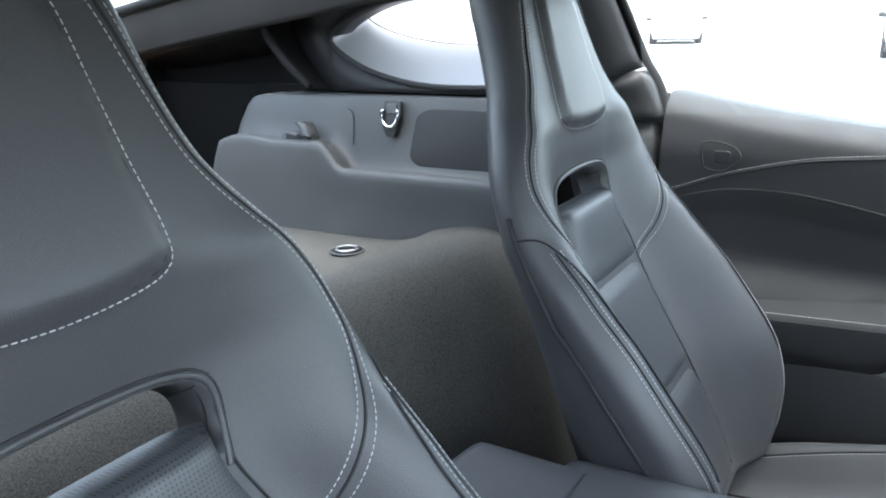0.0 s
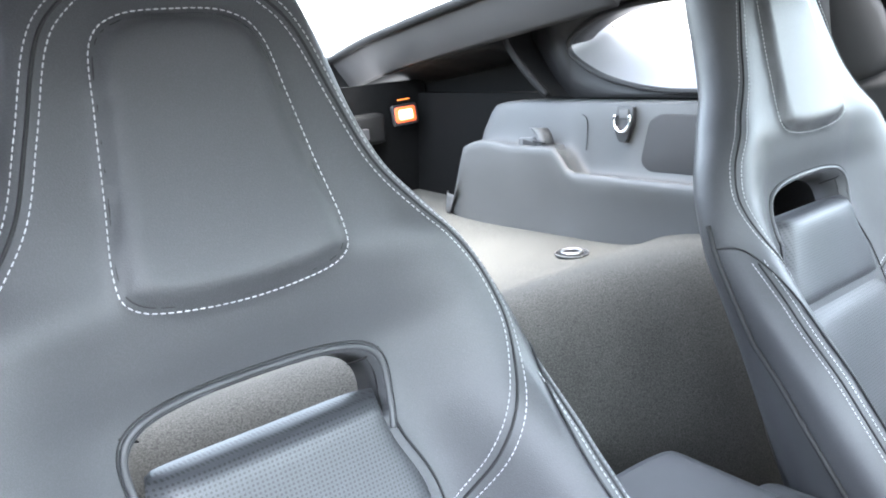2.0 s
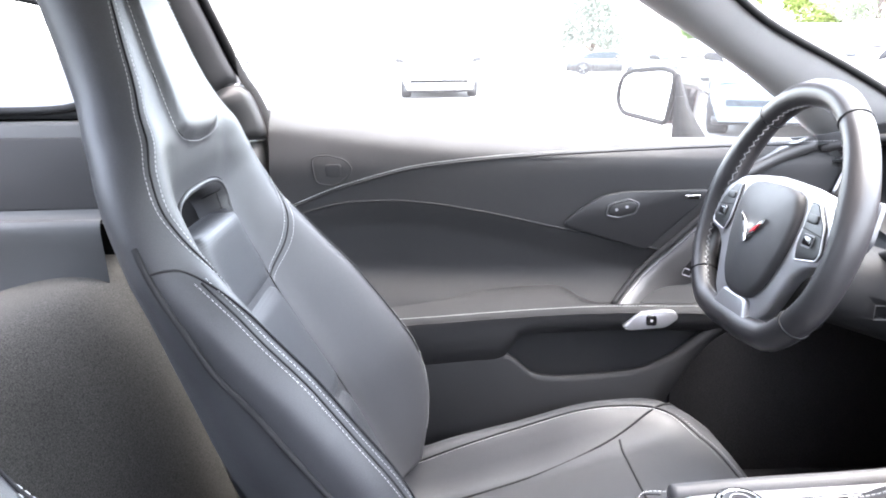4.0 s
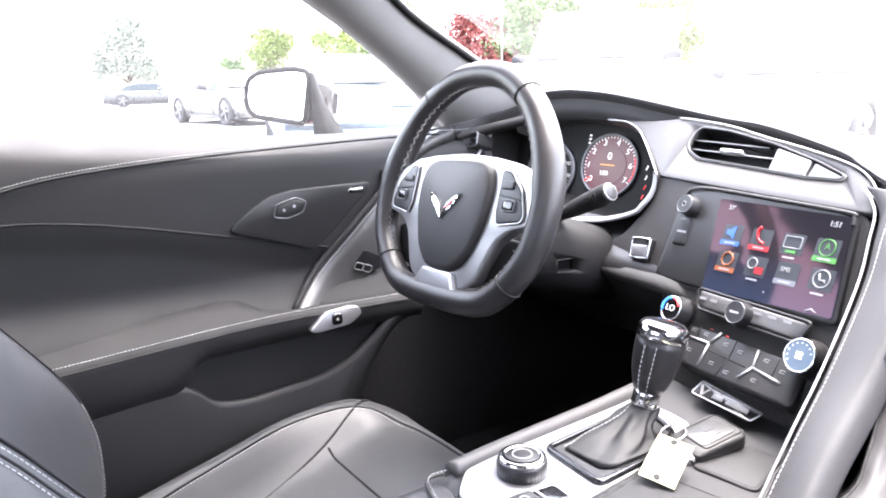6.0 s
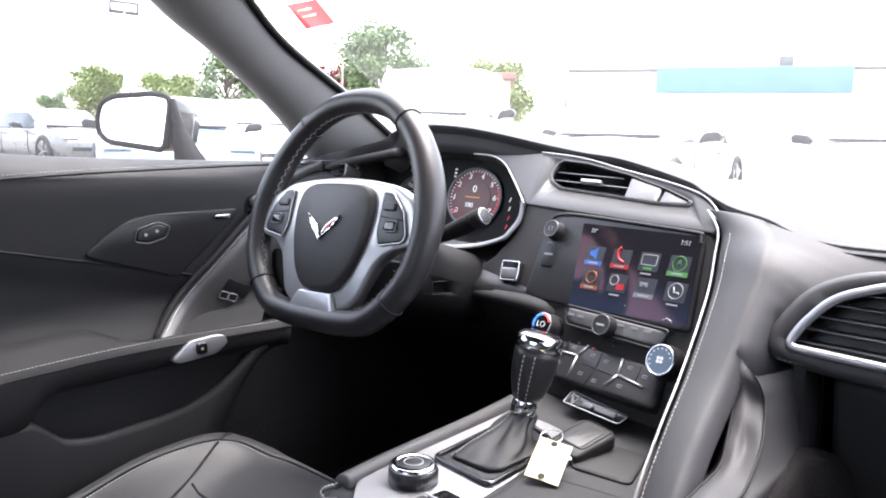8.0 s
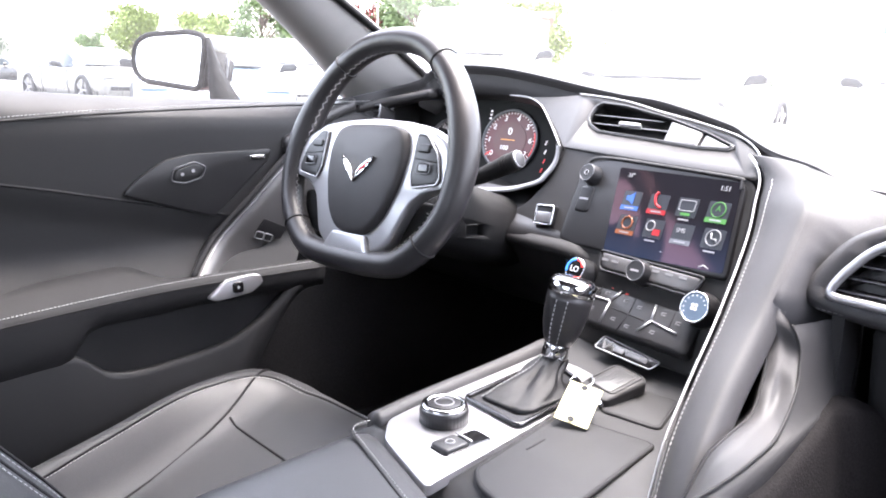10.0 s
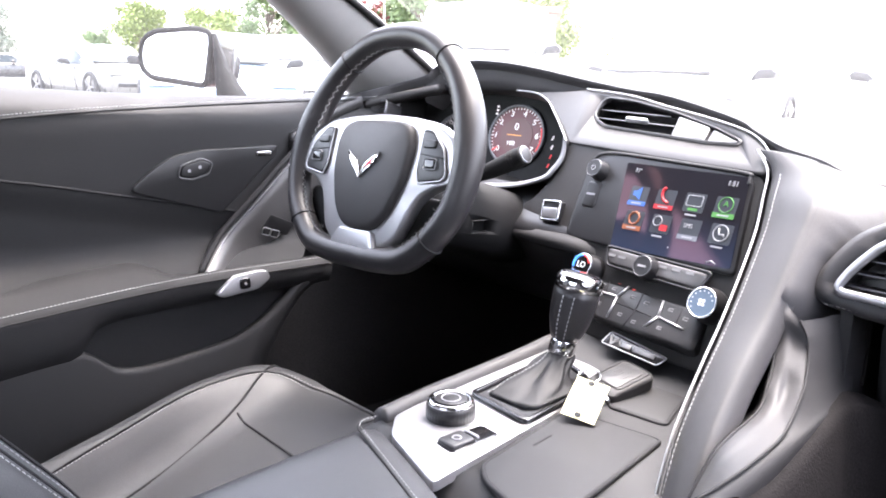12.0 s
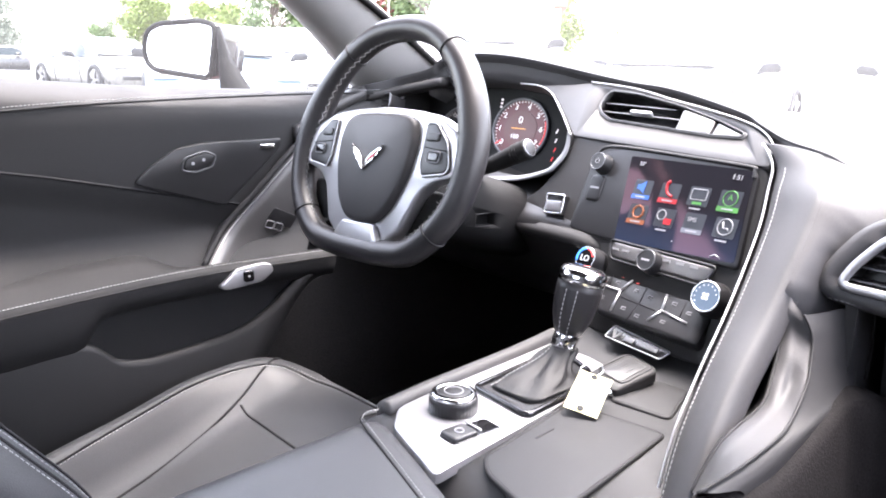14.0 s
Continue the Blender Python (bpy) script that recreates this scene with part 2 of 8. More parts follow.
def bm_tube(pts, r, n=8, closed=False, flat=1.0, up=None):
    """A round bar along a line; r is a radius or a list of them; flat squeezes it along up."""
    pts = [Vector(p) for p in pts]
    k = len(pts)
    rings = []
    ref = Vector(up) if up else None
    for i, p in enumerate(pts):
        d = (pts[(i + 1) % k] - pts[i - 1]) if closed else (pts[min(i + 1, k - 1)] - pts[max(i - 1, 0)])
        d.normalize()
        if ref is None:
            ref = d.orthogonal()
        b = ref - d * ref.dot(d)
        b.normalize()
        if up is None:
            ref = b
        s = d.cross(b)
        rr = r[i] if isinstance(r, (list, tuple)) else r
        rings.append([p + (b * math.cos(2 * math.pi * j / n) * flat + s * math.sin(2 * math.pi * j / n)) * rr for j in range(n)])
    if closed:
        rings.append(rings[0])
        bm = bm_loft(rings, caps=False)
        bmesh.ops.remove_doubles(bm, verts=bm.verts, dist=1e-6)
        return bm
    return bm_loft(rings)


def bm_box(sx, sy, sz, bevel=0.0, m=None, seg=2):
    bm = bmesh.new()
    bmesh.ops.create_cube(bm, size=1.0, matrix=Matrix.Diagonal((sx, sy, sz, 1)))
    if bevel:
        bmesh.ops.bevel(bm, geom=list(bm.edges), offset=bevel, segments=seg, profile=0.6, affect="EDGES")
    for f in bm.faces:
        f.smooth = bool(bevel)
    if m:
        bm.transform(m)
    return bm


def at(o, x=(1, 0, 0), n=(0, 0, 1)):
    """A frame with its x axis along x and its z axis along n."""
    n = Vector(n).normalized()
    x = Vector(x)
    x = (x - n * x.dot(n)).normalized()
    y = n.cross(x)
    return Matrix((( x.x, y.x, n.x, o[0]), (x.y, y.y, n.y, o[1]), (x.z, y.z, n.z, o[2]), (0, 0, 0, 1)))


def rounded(pts, r=0.004, k=4):
    """An outline with its corners rounded."""
    out = []
    n = len(pts)
    for i in range(n):
        a, b, c = Vector(pts[i - 1]), Vector(pts[i]), Vector(pts[(i + 1) % n])
        d1, d2 = a - b, c - b
        q = min(r, d1.length * 0.45, d2.length * 0.45)
        p1, p2 = b + d1.normalized() * q, b + d2.normalized() * q
        for j in range(k + 1):
            t = j / k
            out.append((1 - t) ** 2 * p1 + 2 * t * (1 - t) * b + t * t * p2)
    return out


def rect(w, h, x=0.0, y=0.0):
    return [(x - w / 2, y - h / 2), (x + w / 2, y - h / 2), (x + w / 2, y + h / 2), (x - w / 2, y + h / 2)]


def disc(r, n=40, x=0.0, y=0.0):
    return [Vector((x + r * math.cos(2 * math.pi * i / n), y + r * math.sin(2 * math.pi * i / n))) for i in range(n)]


def bm_prism(outline, depth, bevel=0.0, m=None, round_r=0.0, top=0.0, dome=0.0):
    """An outline pushed back from z = top by depth, its front edge bevelled; dome raises its middle."""
    pts = rounded(outline, round_r) if round_r else [Vector(p) for p in outline]
    cx = sum(p[0] for p in pts) / len(pts)
    cy = sum(p[1] for p in pts) / len(pts)
    rings = [[(p[0], p[1], top - depth) for p in pts]]
    steps = 3 if bevel else 0
    rings.append([(p[0], p[1], top - bevel) for p in pts])
    wid = max(1e-4, min(max(p[0] for p in pts) - min(p[0] for p in pts), max(p[1] for p in pts) - min(p[1] for p in pts)) / 2)
    for i in range(1, steps + 1):
        a = math.pi / 2 * i / steps
        k = 1 - bevel * (1 - math.cos(a)) / wid
        rings.append([(cx + (p[0] - cx) * k, cy + (p[1] - cy) * k, top - bevel + bevel * math.sin(a)) for p in pts])
    if dome:
        base = rings[-1]
        for q in (0.8, 0.55, 0.25):
            rings.append([(cx + (p[0] - cx) * q, cy + (p[1] - cy) * q, top + dome * (1 - q * q)) for p in base])
    bm = bm_loft(rings, caps=True)
    for e in bm.edges:
        if len(e.link_faces) == 2 and e.calc_face_angle(0) > 0.6:
            e.smooth = False
    if m:
        bm.transform(m)
    return bm


def joined(*bms):
    out = bmesh.new()
    for b in bms:
        me = bpy.data.meshes.new("tmp")
        b.to_mesh(me)
        b.free()
        out.from_mesh(me)
        bpy.data.meshes.remove(me)
    return out


def part(name, bm, mat, parent=None, label=""):
    """Links a bmesh as one mesh object under a thing or a part."""
    me = bpy.data.meshes.new(name)
    bm.to_mesh(me)
    bm.free()
    me.materials.append(mat)
    ob = new(name, me)
    ob.parent = parent
    if label:
        ob["label"] = label
    return ob


def thing(name, label, category, group="", kind="", o=(0, 0, 0)):
    ob = new(name)
    ob.location = o
    ob.empty_display_size = 0.05
    return tagged(ob, label, category, group, kind)


def bm_stitches(pts, nrm, step=0.0050, length=0.0036, r=0.0005, off=0.0):
    """Even stitches along a line, each a small rounded bar; nrm is a vector or a function of the place."""
    verts, faces = [], []
    for p, d in resample([Vector(q) for q in pts], step):
        n = Vector(nrm(p)) if callable(nrm) else Vector(nrm)
        n = (n - d * n.dot(d)).normalized()
        s = d.cross(n)
        p = p + s * off
        k = len(verts)
        for e, w in ((-0.5, 0.5), (-0.3, 1.0), (0.3, 1.0), (0.5, 0.5)):
            for c, h in ((-1, 0.0), (0, 1.0), (1, 0.0)):
                verts.append(p + d * length * e + s * r * c * w + n * (r * 1.3 * h * w + 0.0002))
        for a in range(3):
            for b in range(2):
                i = k + a * 3 + b
                faces.append((i, i + 1, i + 4, i + 3))
    return mesh_from(verts, faces)


def bm_text(text, size, m, depth=0.0003):
    cu = bpy.data.curves.new("t", "FONT")
    cu.body, cu.size, cu.extrude, cu.align_x, cu.align_y = text, size, depth, "CENTER", "CENTER"
    cu.resolution_u = 3
    ob = new("t", cu)
    me = bpy.data.meshes.new_from_object(ob.evaluated_get(bpy.context.evaluated_depsgraph_get()))
    bm = bmesh.new()
    bm.from_mesh(me)
    bm.transform(m)
    bpy.data.objects.remove(ob)
    bpy.data.meshes.remove(me)
    bpy.data.curves.remove(cu)
    return bm


def cut(ob, cutter):
    """Takes the bmesh cutter away from the object's mesh."""
    me = bpy.data.meshes.new("c")
    cutter.to_mesh(me)
    cutter.free()
    c = new("c", me)
    mod = ob.modifiers.new("b", "BOOLEAN")
    mod.operation, mod.solver, mod.object = "DIFFERENCE", "EXACT", c
    done = bpy.data.meshes.new_from_object(ob.evaluated_get(bpy.context.evaluated_depsgraph_get()))
    ob.modifiers.remove(mod)
    old = ob.data
    ob.data = done
    bpy.data.objects.remove(c)
    bpy.data.meshes.remove(me)
    bpy.data.meshes.remove(old)

# ---- cabin shell ----
CX = 0.03                      # the car's middle line


def floor_pan():
    # footwells, sill and bulkhead behind the seats, one carpeted sheet
    prof = spline([(0, 1.05, 0.45), (0, 0.95, 0.22), (0, 0.6, 0.17), (0, 0.0, 0.165), (0, -0.6, 0.17), (0, -0.80, 0.20)], 6)
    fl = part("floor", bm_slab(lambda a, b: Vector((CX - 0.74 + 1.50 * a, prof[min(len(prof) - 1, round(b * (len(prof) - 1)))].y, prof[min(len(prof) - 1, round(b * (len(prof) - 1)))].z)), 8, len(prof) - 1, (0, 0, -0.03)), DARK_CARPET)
    tagged(fl, "dark grey carpeted car floor", "floor", kind="structure")
    # bulkhead: rises from the tunnel behind the seats to the cargo shelf
    pr = spline([(0, -0.76, 0.10), (0, -0.80, 0.28), (0, -0.845, 0.44), (0, -0.885, 0.535), (0, -0.93, 0.588), (0, -0.975, 0.602), (0, -1.025, 0.588), (0, -1.08, 0.563), (0, -1.15, 0.552), (0, -1.3, 0.55), (0, -1.7, 0.55), (0, -2.05, 0.56)], 7)
    bh = part("cargo_floor", bm_slab(lambda a, b: Vector((CX - 0.70 + 1.40 * a, pr[round(b * (len(pr) - 1))].y + 0.06 * smooth01((-0.20 - (CX - 0.70 + 1.40 * a)) / 0.25) * smooth01((pr[round(b * (len(pr) - 1))].y + 1.05) / 0.12), pr[round(b * (len(pr) - 1))].z)), 28, len(pr) - 1, (0, 0, -0.03)), CARPET)
    tagged(bh, "grey pile carpet over the cargo shelf and bulkhead", "carpet", kind="structure")
    # carpeted tunnel hump between the seats, behind the armrest
    rings = []
    for y, hw, z in ((-0.62, 0.150, 0.41), (-0.72, 0.155, 0.425), (-0.80, 0.165, 0.435), (-0.87, 0.185, 0.47), (-0.95, 0.21, 0.56)):
        rings.append([(CX + hw * c * (1.0 if abs(c) < 0.99 else 1.25), y, z - 0.26 * abs(c) ** 5) for c in [i / 10 for i in range(-10, 11)]])
    tn = part("tunnel_carpet", bm_loft(rings, closed=False, caps=False), CARPET)
    tagged(tn, "grey carpet over the transmission tunnel behind the armrest", "carpet", kind="structure")
    # fire wall under the dash
    fw = part("wall_front", bm_box(1.6, 0.03, 0.60, 0.004, pose(CX, 1.06, 0.40)), BLACK_PLASTIC)
    tagged(fw, "black firewall under the dashboard", "wall", kind="structure")
    for nm, x in (("wall_kick_1", -0.69), ("wall_kick_2", 0.775)):
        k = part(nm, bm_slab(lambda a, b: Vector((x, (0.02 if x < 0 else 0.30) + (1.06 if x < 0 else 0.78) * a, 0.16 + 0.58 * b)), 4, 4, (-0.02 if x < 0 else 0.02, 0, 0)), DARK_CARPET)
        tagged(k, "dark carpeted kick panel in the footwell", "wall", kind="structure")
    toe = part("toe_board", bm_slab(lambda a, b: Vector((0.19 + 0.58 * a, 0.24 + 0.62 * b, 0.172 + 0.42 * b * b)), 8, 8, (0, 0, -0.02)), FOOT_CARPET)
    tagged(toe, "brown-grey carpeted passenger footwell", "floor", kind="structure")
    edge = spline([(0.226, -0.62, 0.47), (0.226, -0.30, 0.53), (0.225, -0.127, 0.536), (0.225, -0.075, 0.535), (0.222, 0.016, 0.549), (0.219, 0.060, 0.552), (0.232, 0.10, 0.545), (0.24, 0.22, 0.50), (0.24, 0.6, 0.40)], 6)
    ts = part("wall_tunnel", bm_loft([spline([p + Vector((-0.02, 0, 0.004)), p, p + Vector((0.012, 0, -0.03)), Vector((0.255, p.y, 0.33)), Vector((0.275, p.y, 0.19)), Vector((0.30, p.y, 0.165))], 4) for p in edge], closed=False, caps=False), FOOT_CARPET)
    tagged(ts, "brown-grey carpet on the tunnel side of the passenger footwell", "carpet", kind="structure")
    for nm, x in (("sill_1", -0.75), ("sill_2", 0.79)):
        s = part(nm, bm_box(0.10, 1.95, 0.24, 0.02, pose(x, 0.02, 0.24)), BLACK_PLASTIC)
        tagged(s, "black plastic door sill", "sill", kind="structure")


floor_pan()

# ---- seats ----
REC = radians(20)
SEAT_W = curve1((-0.06, 0.06, 0.2, 0.32, 0.40, 0.445, 0.49, 0.545, 0.587, 0.633, 0.69, 0.74, 0.775), (0.215, 0.240, 0.245, 0.238, 0.230, 0.222, 0.207, 0.172, 0.142, 0.126, 0.114, 0.099, 0.080))
SEAT_MID = curve1((-0.06, 0.0, 0.07, 0.136, 0.24, 0.33, 0.40, 0.45, 0.495, 0.53, 0.6, 0.70, 0.78), (0.015, 0.012, 0.007, -0.002, -0.022, -0.034, -0.036, -0.030, -0.012, -0.001, 0.0, 0.004, 0.0))
SEAT_BOL = curve1((-0.06, 0.0, 0.06, 0.12, 0.18, 0.25, 0.33, 0.40, 0.45, 0.50, 0.56, 0.78), (0.040, 0.076, 0.099, 0.108, 0.104, 0.096, 0.075, 0.050, 0.036, 0.016, 0.002, 0.0))
SEAT_IN = curve1((-0.06, 0.25, 0.34, 0.42, 0.5, 0.78), (0.120, 0.116, 0.112, 0.094, 0.09, 0.06))
SEAT_BACK = curve1((-0.06, 0.3, 0.45, 0.6, 0.78), (-0.088, -0.084, -0.080, -0.080, -0.075))


def seat_place(u, s, n):
    return Vector((u, -0.484 - s * math.sin(REC) + n * math.cos(REC), 0.33 + s * math.cos(REC) + n * math.sin(REC)))


SEAT_N = Vector((0, math.cos(REC), math.sin(REC)))


def pad_outline():
    # the raised head pad
    half = [(0.0, 0.704), (0.035, 0.701), (0.055, 0.684), (0.063, 0.64), (0.0705, 0.59), (0.0775, 0.545), (0.0735, 0.525), (0.05, 0.516), (0.0, 0.512)]
    return spline([Vector((u, s, 0)) for u, s in half] + [Vector((-u, s, 0)) for u, s in half[-2:0:-1]], 6, closed=True)


PAD = pad_outline()


def pad_depth(u, s):
    """How far inside the head pad's outline a place lies; negative outside."""
    best, inside = 1e9, False
    for i in range(len(PAD)):
        a, b = PAD[i - 1], PAD[i]
        if (a.y > s) != (b.y > s) and u < (b.x - a.x) * (s - a.y) / (b.y - a.y) + a.x:
            inside = not inside
        best = min(best, math.hypot(u - a.x, s - a.y))
    return best if inside else -best


def seat_front(u, s):
    w = SEAT_W(s)
    ui = SEAT_IN(s)
    n = SEAT_MID(s) + SEAT_BOL(s) * smooth01((abs(u) - ui) / max(0.02, w * 0.86 - ui))
    if 0.49 < s < 0.73:
        n += 0.010 * smooth01((pad_depth(u, s) + 0.002) / 0.014)
    return n


def seat_edge(c):
    return 1 - (1 - min(1.0, abs(c)) ** 9) ** 0.5


def seat_skin(u, s, off=0.0):
    """A place on the front skin of the backrest."""
    c = u / SEAT_W(s)
    nf, nb = seat_front(u, s), SEAT_BACK(s)
    nm = nf - min(0.042, 0.45 * (nf - nb))
    return seat_place(u, s, nf - (nf - nm) * seat_edge(c) + off)


def seat_line(ctrl, n=10, off=0.0010):
    return [seat_skin(p.x, p.y, off) for p in spline([(u, s, 0) for u, s in ctrl], n)]


def car_seat(label):
    seat = thing("bucket_seat", label, "car seat", "seats of the car")
    # backrest shell
    rings = []
    svals = [-0.06 + 0.805 * i / 140 for i in range(141)] + [0.752, 0.758, 0.763, 0.767, 0.770]
    for s in svals:
        cap = 1.0 if s < 0.735 else max(0.05, (1 - ((s - 0.735) / 0.036) ** 2)) ** 0.5
        w = SEAT_W(s) * (0.35 + 0.65 * cap)
        nb0 = SEAT_BACK(s)
        ring = []
        cs = [math.sin(math.pi / 2 * k / 30) for k in range(-30, 31)]
        for c in cs:
            nf = seat_front(w * c, s)
            nm = nf - min(0.042, 0.45 * (nf - nb0))
            nn = nf - (nf - nm) * seat_edge(c)
            mid = -0.035
            ring.append(seat_place(w * c, s, mid + (nn - mid) * cap))
        for c in cs[-2:0:-1]:
            nf = seat_front(w * c, s)
            nm = nf - min(0.042, 0.45 * (nf - nb0))
            nn = nb0 + (nm - nb0) * (1 - (1 - abs(c) ** 4) ** 0.5)
            mid = -0.035
            ring.append(seat_place(w * c, s, mid + (nn - mid) * cap))
        rings.append(ring)
    shell = part("backrest", bm_loft(rings), LEATHER, seat)
    hole = spline([(0.0, 0.458, 0), (0.05, 0.456, 0), (0.080, 0.449, 0), (0.093, 0.435, 0), (0.093, 0.414, 0), (0.084, 0.398, 0), (0.0, 0.398, 0), (-0.084, 0.398, 0), (-0.093, 0.414, 0), (-0.093, 0.435, 0), (-0.080, 0.449, 0), (-0.05, 0.456, 0)], 5, closed=True)
    cut(shell, bm_loft([[seat_place(p.x, p.y, n) for p in hole] for n in (0.15, -0.25)]))
    shell.data.materials.append(BOUNCE_LIT_VINYL)
    for p in shell.data.polygons:
        p.use_smooth = True
        low = -p.center.y * math.sin(REC) + p.center.z * math.cos(REC) < 0.30
        # low side faces take the lighter vinyl with bounce light in its colour
        if abs(p.normal.x) > 0.62 and low:
            p.material_index = 1
    # piping round the slot
    around = spline([(-0.091, 0.386, 0), (-0.0945, 0.402, 0), (-0.0962, 0.435, 0), (-0.083, 0.4522, 0), (-0.05, 0.4600, 0), (0.0, 0.4620, 0), (0.05, 0.4600, 0), (0.083, 0.4522, 0), (0.0962, 0.435, 0), (0.0945, 0.402, 0), (0.091, 0.386, 0)], 7)
    part("slot_piping", bm_tube([seat_skin(p.x, p.y, 0.0) for p in around], 0.0027, 10), LEATHER, seat)
    part("slot_seam", bm_tube([seat_skin(p.x * 1.035, 0.40 + (p.y - 0.40) * 1.055, 0.0002) for p in around], 0.0008, 6), SEAM, seat)
    part("slot_seam", bm_tube([seat_skin(p.x * 0.972, 0.40 + (p.y - 0.40) * 0.955, -0.012) for p in around], 0.0009, 6), SEAM, seat)
    for sg in (1, -1):
        part("slot_joint", bm_tube([seat_skin(sg * 0.0955, 0.449, 0.0005), seat_skin(sg * 0.084, 0.443, -0.006), seat_skin(sg * 0.082, 0.441, -0.03)], 0.0008, 6), SEAM, seat)
    # perforated middle insert, three cushions one over the other
    ins = curve1((-0.06, 0.10, 0.25, 0.33, 0.385, 0.420), (0.110, 0.106, 0.107, 0.110, 0.092, 0.086))
    cuts = (-0.05, 0.130, 0.305, 0.420)
    for k in range(3):
        lo, hi = cuts[k], cuts[k + 1]
        rows = []
        for i in range(15):
            t = i / 14
            s = lo + (hi - lo) * t
            roll = (1 - abs(2 * t - 1) ** 8) ** 0.5
            if k == 2 and t > 0.8:
                roll = (1 - ((t - 0.8) / 0.2) ** 2.5) ** 0.5 if t < 1 else -1.2
            row = []
            for j in range(-10, 11):
                c = j / 10
                e = (1 - abs(c) ** 8) ** 0.5
                u = ins(s) * c
                lift = 0.017 if k < 2 else 0.016 + 0.004 * smooth01((s - 0.34) / 0.08)
                row.append(seat_place(u, s, SEAT_MID(s) - 0.012 + lift * roll * e + 0.006))
            rows.append(row)
        part("insert", bm_loft(rows, closed=False, caps=False), PERFORATED, seat, "perforated leather insert")
    # seams and stitches
    seam = [(0.0, 0.738), (0.04, 0.731), (0.068, 0.712), (0.086, 0.687), (0.104, 0.633), (0.122, 0.584), (0.152, 0.541), (0.186, 0.494), (0.198, 0.446), (0.184, 0.394), (0.153, 0.338), (0.114, 0.304)]
    low = [(0.213, 0.388), (0.215, 0.35), (0.219, 0.28), (0.221, 0.18), (0.216, 0.10), (0.205, 0.03), (0.19, -0.02)]
    dark, white = [], []

    def rows_of(ctrl, offs):
        pts = spline([(u, s, 0) for u, s in ctrl], 12)
        for o in offs:
            line = []
            for i, q in enumerate(pts):
                d = (pts[min(i + 1, len(pts) - 1)] - pts[max(i - 1, 0)]).normalized()
                line.append(seat_skin(q.x - d.y * o, q.y + d.x * o, 0.0007))
            white.append(bm_stitches(line, SEAT_N, r=0.00045))

    for sg in (1, -1):
        main = [(sg * u, s) for u, s in seam]
        edge = [(sg * u, s) for u, s in low]
        ins_line = [(sg * (ins(s) + 0.004), s) for s in (0.40, 0.38, 0.33, 0.25, 0.15, 0.05, -0.04)]
        dark.append(bm_tube(seat_line(main, off=0.0), 0.0014, 6))
        dark.append(bm_tube(seat_line(edge, off=0.0), 0.0014, 6))
        dark.append(bm_tube(seat_line(ins_line), 0.0011, 6))
        rows_of(main, (0.0058, -0.0058))
        rows_of(edge, (0.0058, -0.0058))
        wing = [(sg * u, s) for u, s in ((0.229, 0.414), (0.216, 0.402), (0.206, 0.37), (0.2025, 0.33), (0.2045, 0.28), (0.206, 0.2), (0.202, 0.1))]
        dark.append(bm_tube(seat_line(wing), 0.0012, 6))
    white.append(bm_stitches([seat_skin(q.x * 1.025, 0.61 + (q.y - 0.61) * 1.02, 0.0024) for q in PAD + PAD[:1]], SEAT_N, r=0.00045))
    dark.append(bm_tube([seat_skin(q.x * 0.985, 0.61 + (q.y - 0.61) * 0.985) for q in PAD], 0.0005, 6, closed=True))
    part("seam", joined(*dark), SEAM, seat)
    part("stitching", joined(*white), THREAD, seat, "pale grey contrast stitching")
    # welt along the side of the shell
    for sg in (1, -1):
        line = [seat_place(sg * (SEAT_W(s) * 1.003), s, seat_front(SEAT_W(s) * sg, s) - min(0.060, 0.45 * (seat_front(SEAT_W(s) * sg, s) - SEAT_BACK(s)))) for s in [0.0 + 0.44 * i / 40 for i in range(41)]]
        part("side_welt", bm_tube(line, 0.0032, 6), SEAM, seat)
    # dark shield low on each side of the shell
    for sg in (1, -1):
        rows = []
        for i in range(17):
            t = i / 16
            s = -0.05 + 0.25 * t
            w = SEAT_W(s) + 0.0012
            row = []
            for k in range(11):
                c = 0.70 + 0.30 * (1 - t ** 2.2) * k / 10
                nf = seat_front(SEAT_W(s) * c * sg, s)
                nm = nf - min(0.042, 0.45 * (nf - SEAT_BACK(s)))
                row.append(seat_place(sg * w * c, s, SEAT_BACK(s) - 0.0012 + (nm - SEAT_BACK(s)) * (1 - (1 - c ** 4) ** 0.5)))
            rows.append(row)
        part("side_shield", bm_loft(rows, closed=False, caps=False), BLACK_PLASTIC, seat, "black plastic side shield")
    # cushion
    zc = curve1((-0.50, -0.40, -0.28, -0.12, -0.02, 0.03, 0.06), (0.235, 0.245, 0.272, 0.318, 0.338, 0.330, 0.300))
    zb = curve1((-0.50, -0.35, -0.2, -0.06, 0.02, 0.06), (0.045, 0.070, 0.070, 0.050, 0.022, 0.005))
    cw = curve1((-0.50, -0.3, -0.1, 0.0, 0.04, 0.065), (0.235, 0.255, 0.258, 0.235, 0.205, 0.16))

    def cush(u, y, off=0.0):
        c = u / cw(y)
        z = zc(y) + zb(y) * smooth01((abs(u) - 0.13) / 0.085)
        e = (1 - min(1, abs(c)) ** 8) ** 0.5
        f = 1.0 if y < 0.03 else (max(0.0, 1 - ((y - 0.03) / 0.04) ** 2)) ** 0.5
        return Vector((u, y, 0.17 + (z - 0.17) * (0.35 + 0.65 * e) * (0.4 + 0.6 * f) + off))

    rings = []
